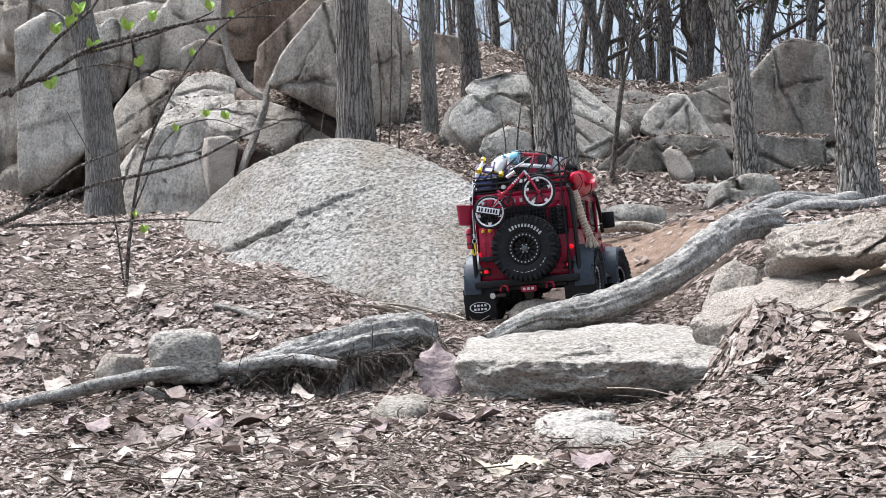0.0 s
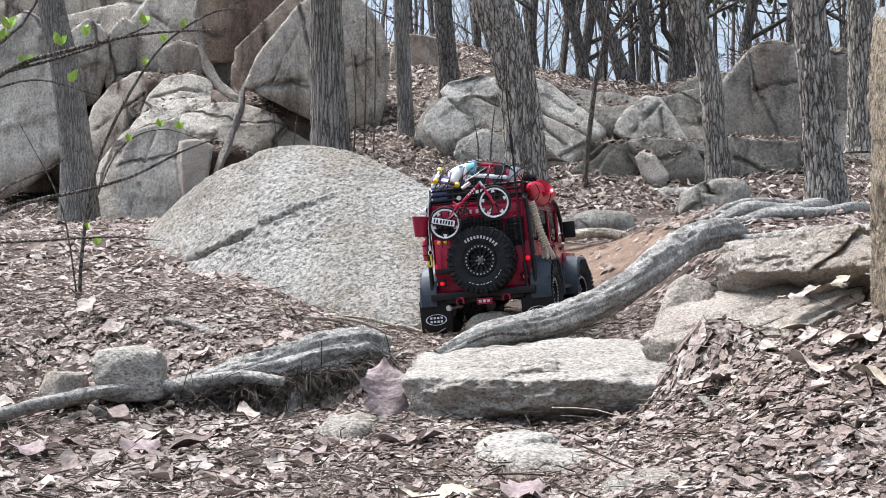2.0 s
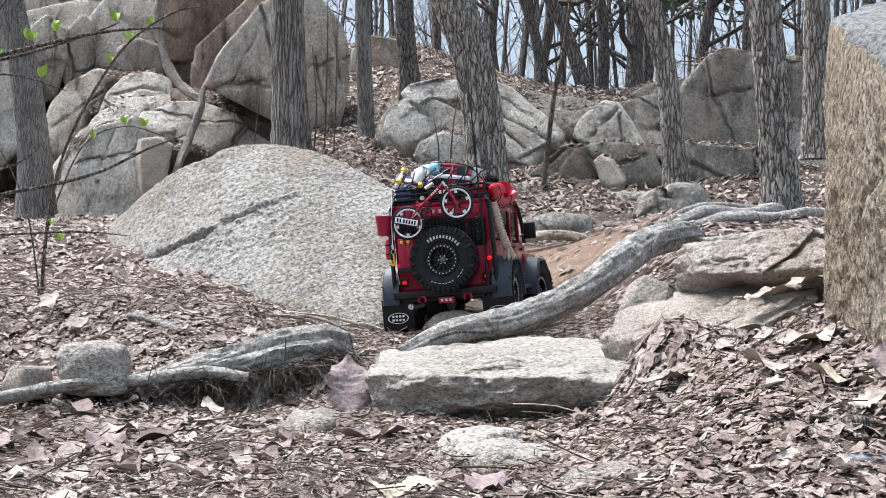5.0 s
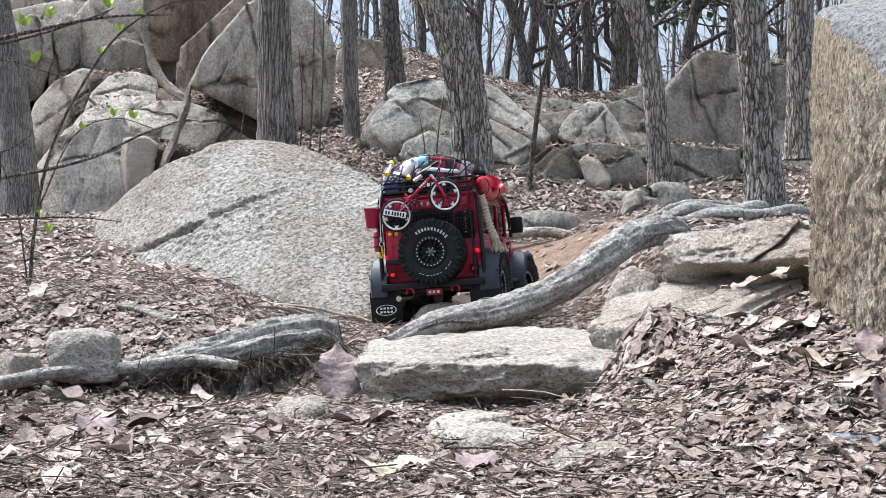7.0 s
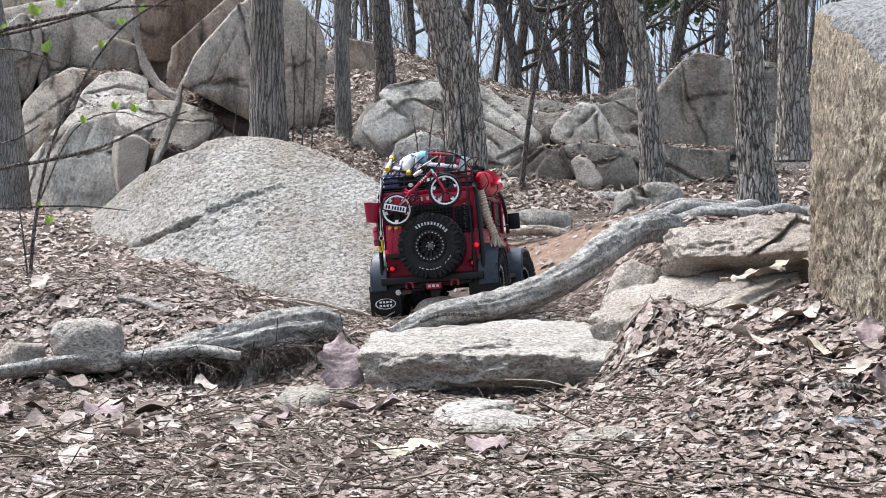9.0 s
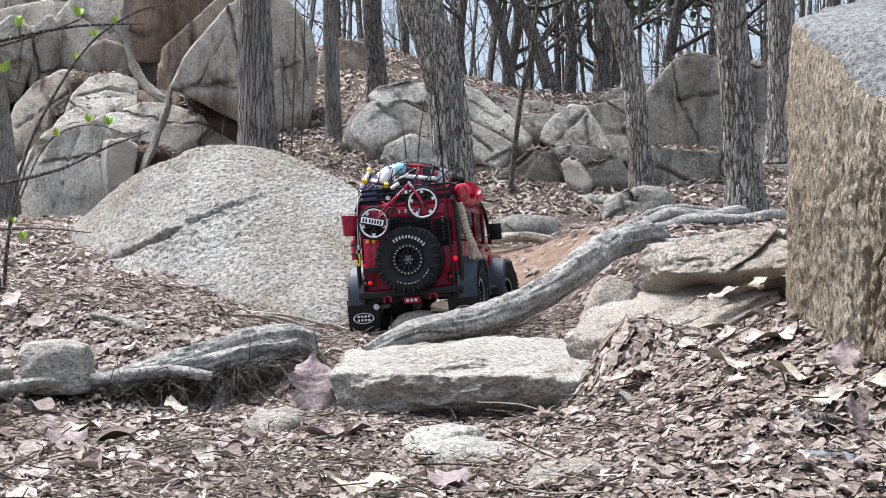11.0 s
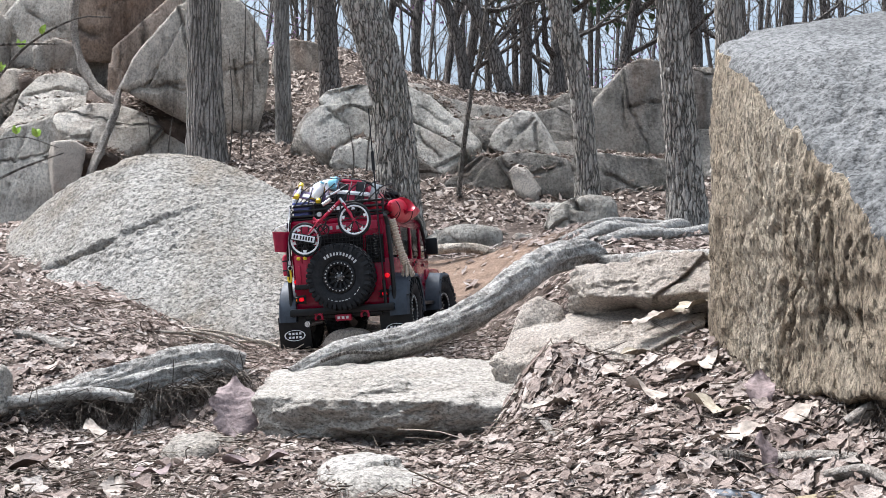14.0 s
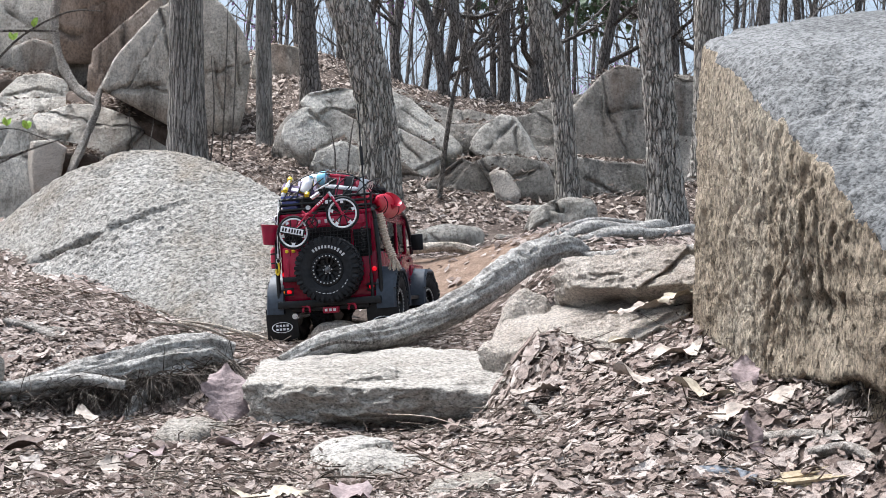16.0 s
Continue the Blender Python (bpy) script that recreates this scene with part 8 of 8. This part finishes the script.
big_leaf(on(0.471, 1.334, 0.004), 0.052, (62, 8, 24), M_LEAF_PINK, "brown leaf standing on edge among sticks", 22, wide=0.22, bend=0.9)
big_leaf(on(0.513, 1.50, 0.004), 0.050, (52, -6, -15), M_LEAF_PINK, "small reddish brown leaf propped against the boulder", 23, wide=0.36, bend=0.4)
big_leaf(on(0.475, 1.667, 0.006), 0.075, (20, 4, -80), M_LEAF_PALE, "broad pale leaf on the bank", 24, wide=0.34, bend=0.4, lobes=0.06)
big_leaf(on(0.42, 1.613, 0.006), 0.085, (18, -6, 75), M_LEAF_PALE, "broad pale leaf with a torn edge on the bank", 25, wide=0.32, bend=0.35, lobes=0.08)
big_leaf(on(0.465, 1.517, 0.006), 0.080, (24, 6, 60), M_LEAF_OCHRE, "curled pale leaf on the bank", 26, wide=0.30, bend=0.6, fold=0.5)
big_leaf(on(0.521, 1.39, 0.010), 0.062, (35, 6, -65), M_LEAF_PALE, "pale curled leaf at the foot of the boulder", 27, wide=0.24, bend=0.8)
big_leaf((0.47, 1.86, 0.258), 0.125, (18, -12, -66), M_LEAF_PALE, "long pale leaf along the edge of the slab", 28, wide=0.14, bend=0.3, fold=0.4, rows=25, ribs=0.006)
big_leaf((0.525, 1.87, 0.277), 0.085, (22, -14, -60), M_LEAF_OCHRE, "yellowish pale leaf along the edge of the slab", 29, wide=0.20, bend=0.3, fold=0.4, rows=25, ribs=0.006)
big_leaf(on(-0.355, 2.0, 0.006), 0.060, (48, 10, 38), M_LEAF_PALE, "pale folded leaf standing below the root", 30, wide=0.26, bend=0.3, fold=0.5)
big_leaf(on(-0.237, 1.572, 0.006), 0.050, (30, 6, 10), M_LEAF_PALE, "bleached leaf with two lobes on the trail", 31, wide=0.36, bend=0.5, lobes=0.14)
big_leaf(on(-0.085, 1.72, 0.008), 0.085, (10, 10, -82), M_LEAF_PINK, "large curled greyish leaf beside a stone", 32, wide=0.24, bend=0.9, fold=0.7)
big_leaf(on(-0.37, 1.568, 0.008), 0.072, (14, -8, -125), M_LEAF_PALE, "pale folded leaf lying on dark litter", 33, wide=0.24, bend=0.4, fold=0.6)
big_leaf(on(-0.452, 1.749, 0.008), 0.066, (25, 6, 20), M_LEAF_PINK, "broad pinkish leaf on the leaf litter", 34, wide=0.38, bend=0.4)
big_leaf(on(-0.391, 1.765, 0.010), 0.085, (28, 4, -80), M_LEAF_DARK, "dark brown curled leaf", 35, wide=0.26, bend=1.2, fold=0.7)
big_leaf(on(-0.55, 1.746, 0.010), 0.062, (30, 4, 85), M_LEAF_DARK, "dark brown curled leaf", 36, wide=0.30, bend=1.0, fold=0.5)


# sticks and splinters at the foot of the boulder
def stick(a, b, r, mat, label, seed, sag=0.004):
    a, b = np.array(a), np.array(b)
    m = (a + b) / 2 + np.random.RandomState(seed).normal(size=3) * 0.003 + (0, 0, sag)
    limb("stick", [tuple(a), tuple(m), tuple(b)], [r * 0.85, r, r * 0.8], mat, label, "stick", 14, 0.006, 0.22, seed)


stick(on(0.419, 1.375, 0.006), on(0.462, 1.357, 0.008), 0.0075, M_TWIG, "short dark rotten stick in the leaves", 91)
stick(on(0.485, 1.348, 0.006), on(0.548, 1.285, 0.006), 0.0070, M_DEAD, "pale dead branch at the foot of the boulder", 92)
stick(on(0.515, 1.286, 0.006), on(0.566, 1.230, 0.006), 0.0065, M_DEAD, "grey dead stick at the foot of the boulder", 93)
stick(on(0.405, 1.298, 0.004), on(0.458, 1.275, 0.004), 0.0080, M_SPOT, "blue-grey bark piece with dark spots", 94)
stick(on(0.555, 1.335, 0.010), on(0.625, 1.335, 0.022), 0.0085, M_DEAD, "thick pale branch end beside the boulder", 95)
stick((0.262, 1.945, 0.165), (0.318, 1.858, 0.128), 0.0060, M_TWIG, "dark curved stick between the stones", 96)
stick(on(0.187, 1.815, 0.006), on(0.230, 1.705, 0.004), 0.0055, M_TWIG, "dark short stick on the trail", 97)
stick(on(0.283, 1.75, 0.005), on(0.296, 1.64, 0.003), 0.0055, M_DEAD, "grey short stick on the trail", 98)
stick(on(-0.575, 2.35, 0.006), on(-0.47, 2.30, 0.006), 0.0105, M_DEAD, "weathered piece of wood on the leaves", 99)
stick((-0.02, 2.10, 0.192), (0.075, 2.15, 0.203), 0.0032, M_TWIG, "thin dark twig lying on the step", 100)


for k, (a, b) in enumerate((((-0.302, 2.55), (-0.135, 2.505)), ((-0.295, 2.535), (-0.19, 2.53)), ((-0.20, 2.54), (-0.118, 2.49)), ((-0.33, 2.42), (-0.21, 2.45)))):
    stick(on(*a, 0.022), on(*b, 0.014), 0.0030, M_PALE_ROOT, "thin pale dry stalk at the foot of the boulder", 120 + k, 0.008)


def splinter():
    """A torn end of fresh wood: long uneven slivers."""
    rs = np.random.RandomState(6)
    a, b = np.array(on(0.466, 1.258, 0.006)), np.array(on(0.530, 1.226, 0.008))
    rows = []
    for _ in range(16):
        o = rs.normal(size=3) * (0.004, 0.007, 0.003)
        s, e = rs.uniform(0, 0.25), rs.uniform(0.6, 1.0)
        rows.append(([a + (b - a) * s + o, a + (b - a) * (s + e) / 2 + o * 1.2, a + (b - a) * e + o * 1.6], [0.0032, 0.0026, 0.0006]))
    whole = new("wood_splinter")
    whole.location = a
    tagged(whole, "torn pale yellow wood splinter on the leaves", "wood")
    for row in rows:
        V, F = tubes([row], 5, 0.02)
        thing_np("sliver", V, F, M_SPLINT, parent=whole, smooth=False)


splinter()


def loose_leaves():
    rs = np.random.RandomState(77)
    shapes = []
    for k in range(10):
        P, F = leaf_shape(50 + k, rs.uniform(0.17, 0.34), rs.choice([0, 0.1, 0.16]), rs.uniform(-0.3, 0.8), rs.uniform(-0.1, 0.5), 7, 3)
        shapes.append(mesh_np("leaf", P, F, M_LEAF_ONE))
    for k in range(295):
        y = rs.uniform(1.2, 2.3)
        x = rs.uniform(-0.42, 0.40) * y + 0.02
        if -0.12 < x < 0.28 and 1.84 < y < 2.2:
            continue
        L = rs.uniform(0.020, 0.046) * (1.35 if x < -0.25 else 1.0)
        o = new("leaf", shapes[k % 10])
        o.parent = litter_near
        gx, gy = (on(x + 0.02, y)[2] - on(x - 0.02, y)[2]) / 0.04, (on(x, y + 0.02)[2] - on(x, y - 0.02)[2]) / 0.04
        lie = Vector((0, 0, 1)).rotation_difference(Vector((-gx, -gy, 1))).to_matrix().to_4x4()
        m = Matrix.Translation(on(x, y, 0.006 + rs.uniform(0, 0.010))) @ lie @ Euler((rs.normal(0, 0.17), rs.normal(0, 0.17), rs.rand() * 6.28)).to_matrix().to_4x4() @ Matrix.Diagonal((L, L, L, 1))
        o.matrix_basis = Matrix.Translation(-Vector(litter_near.location)) @ m


loose_leaves()
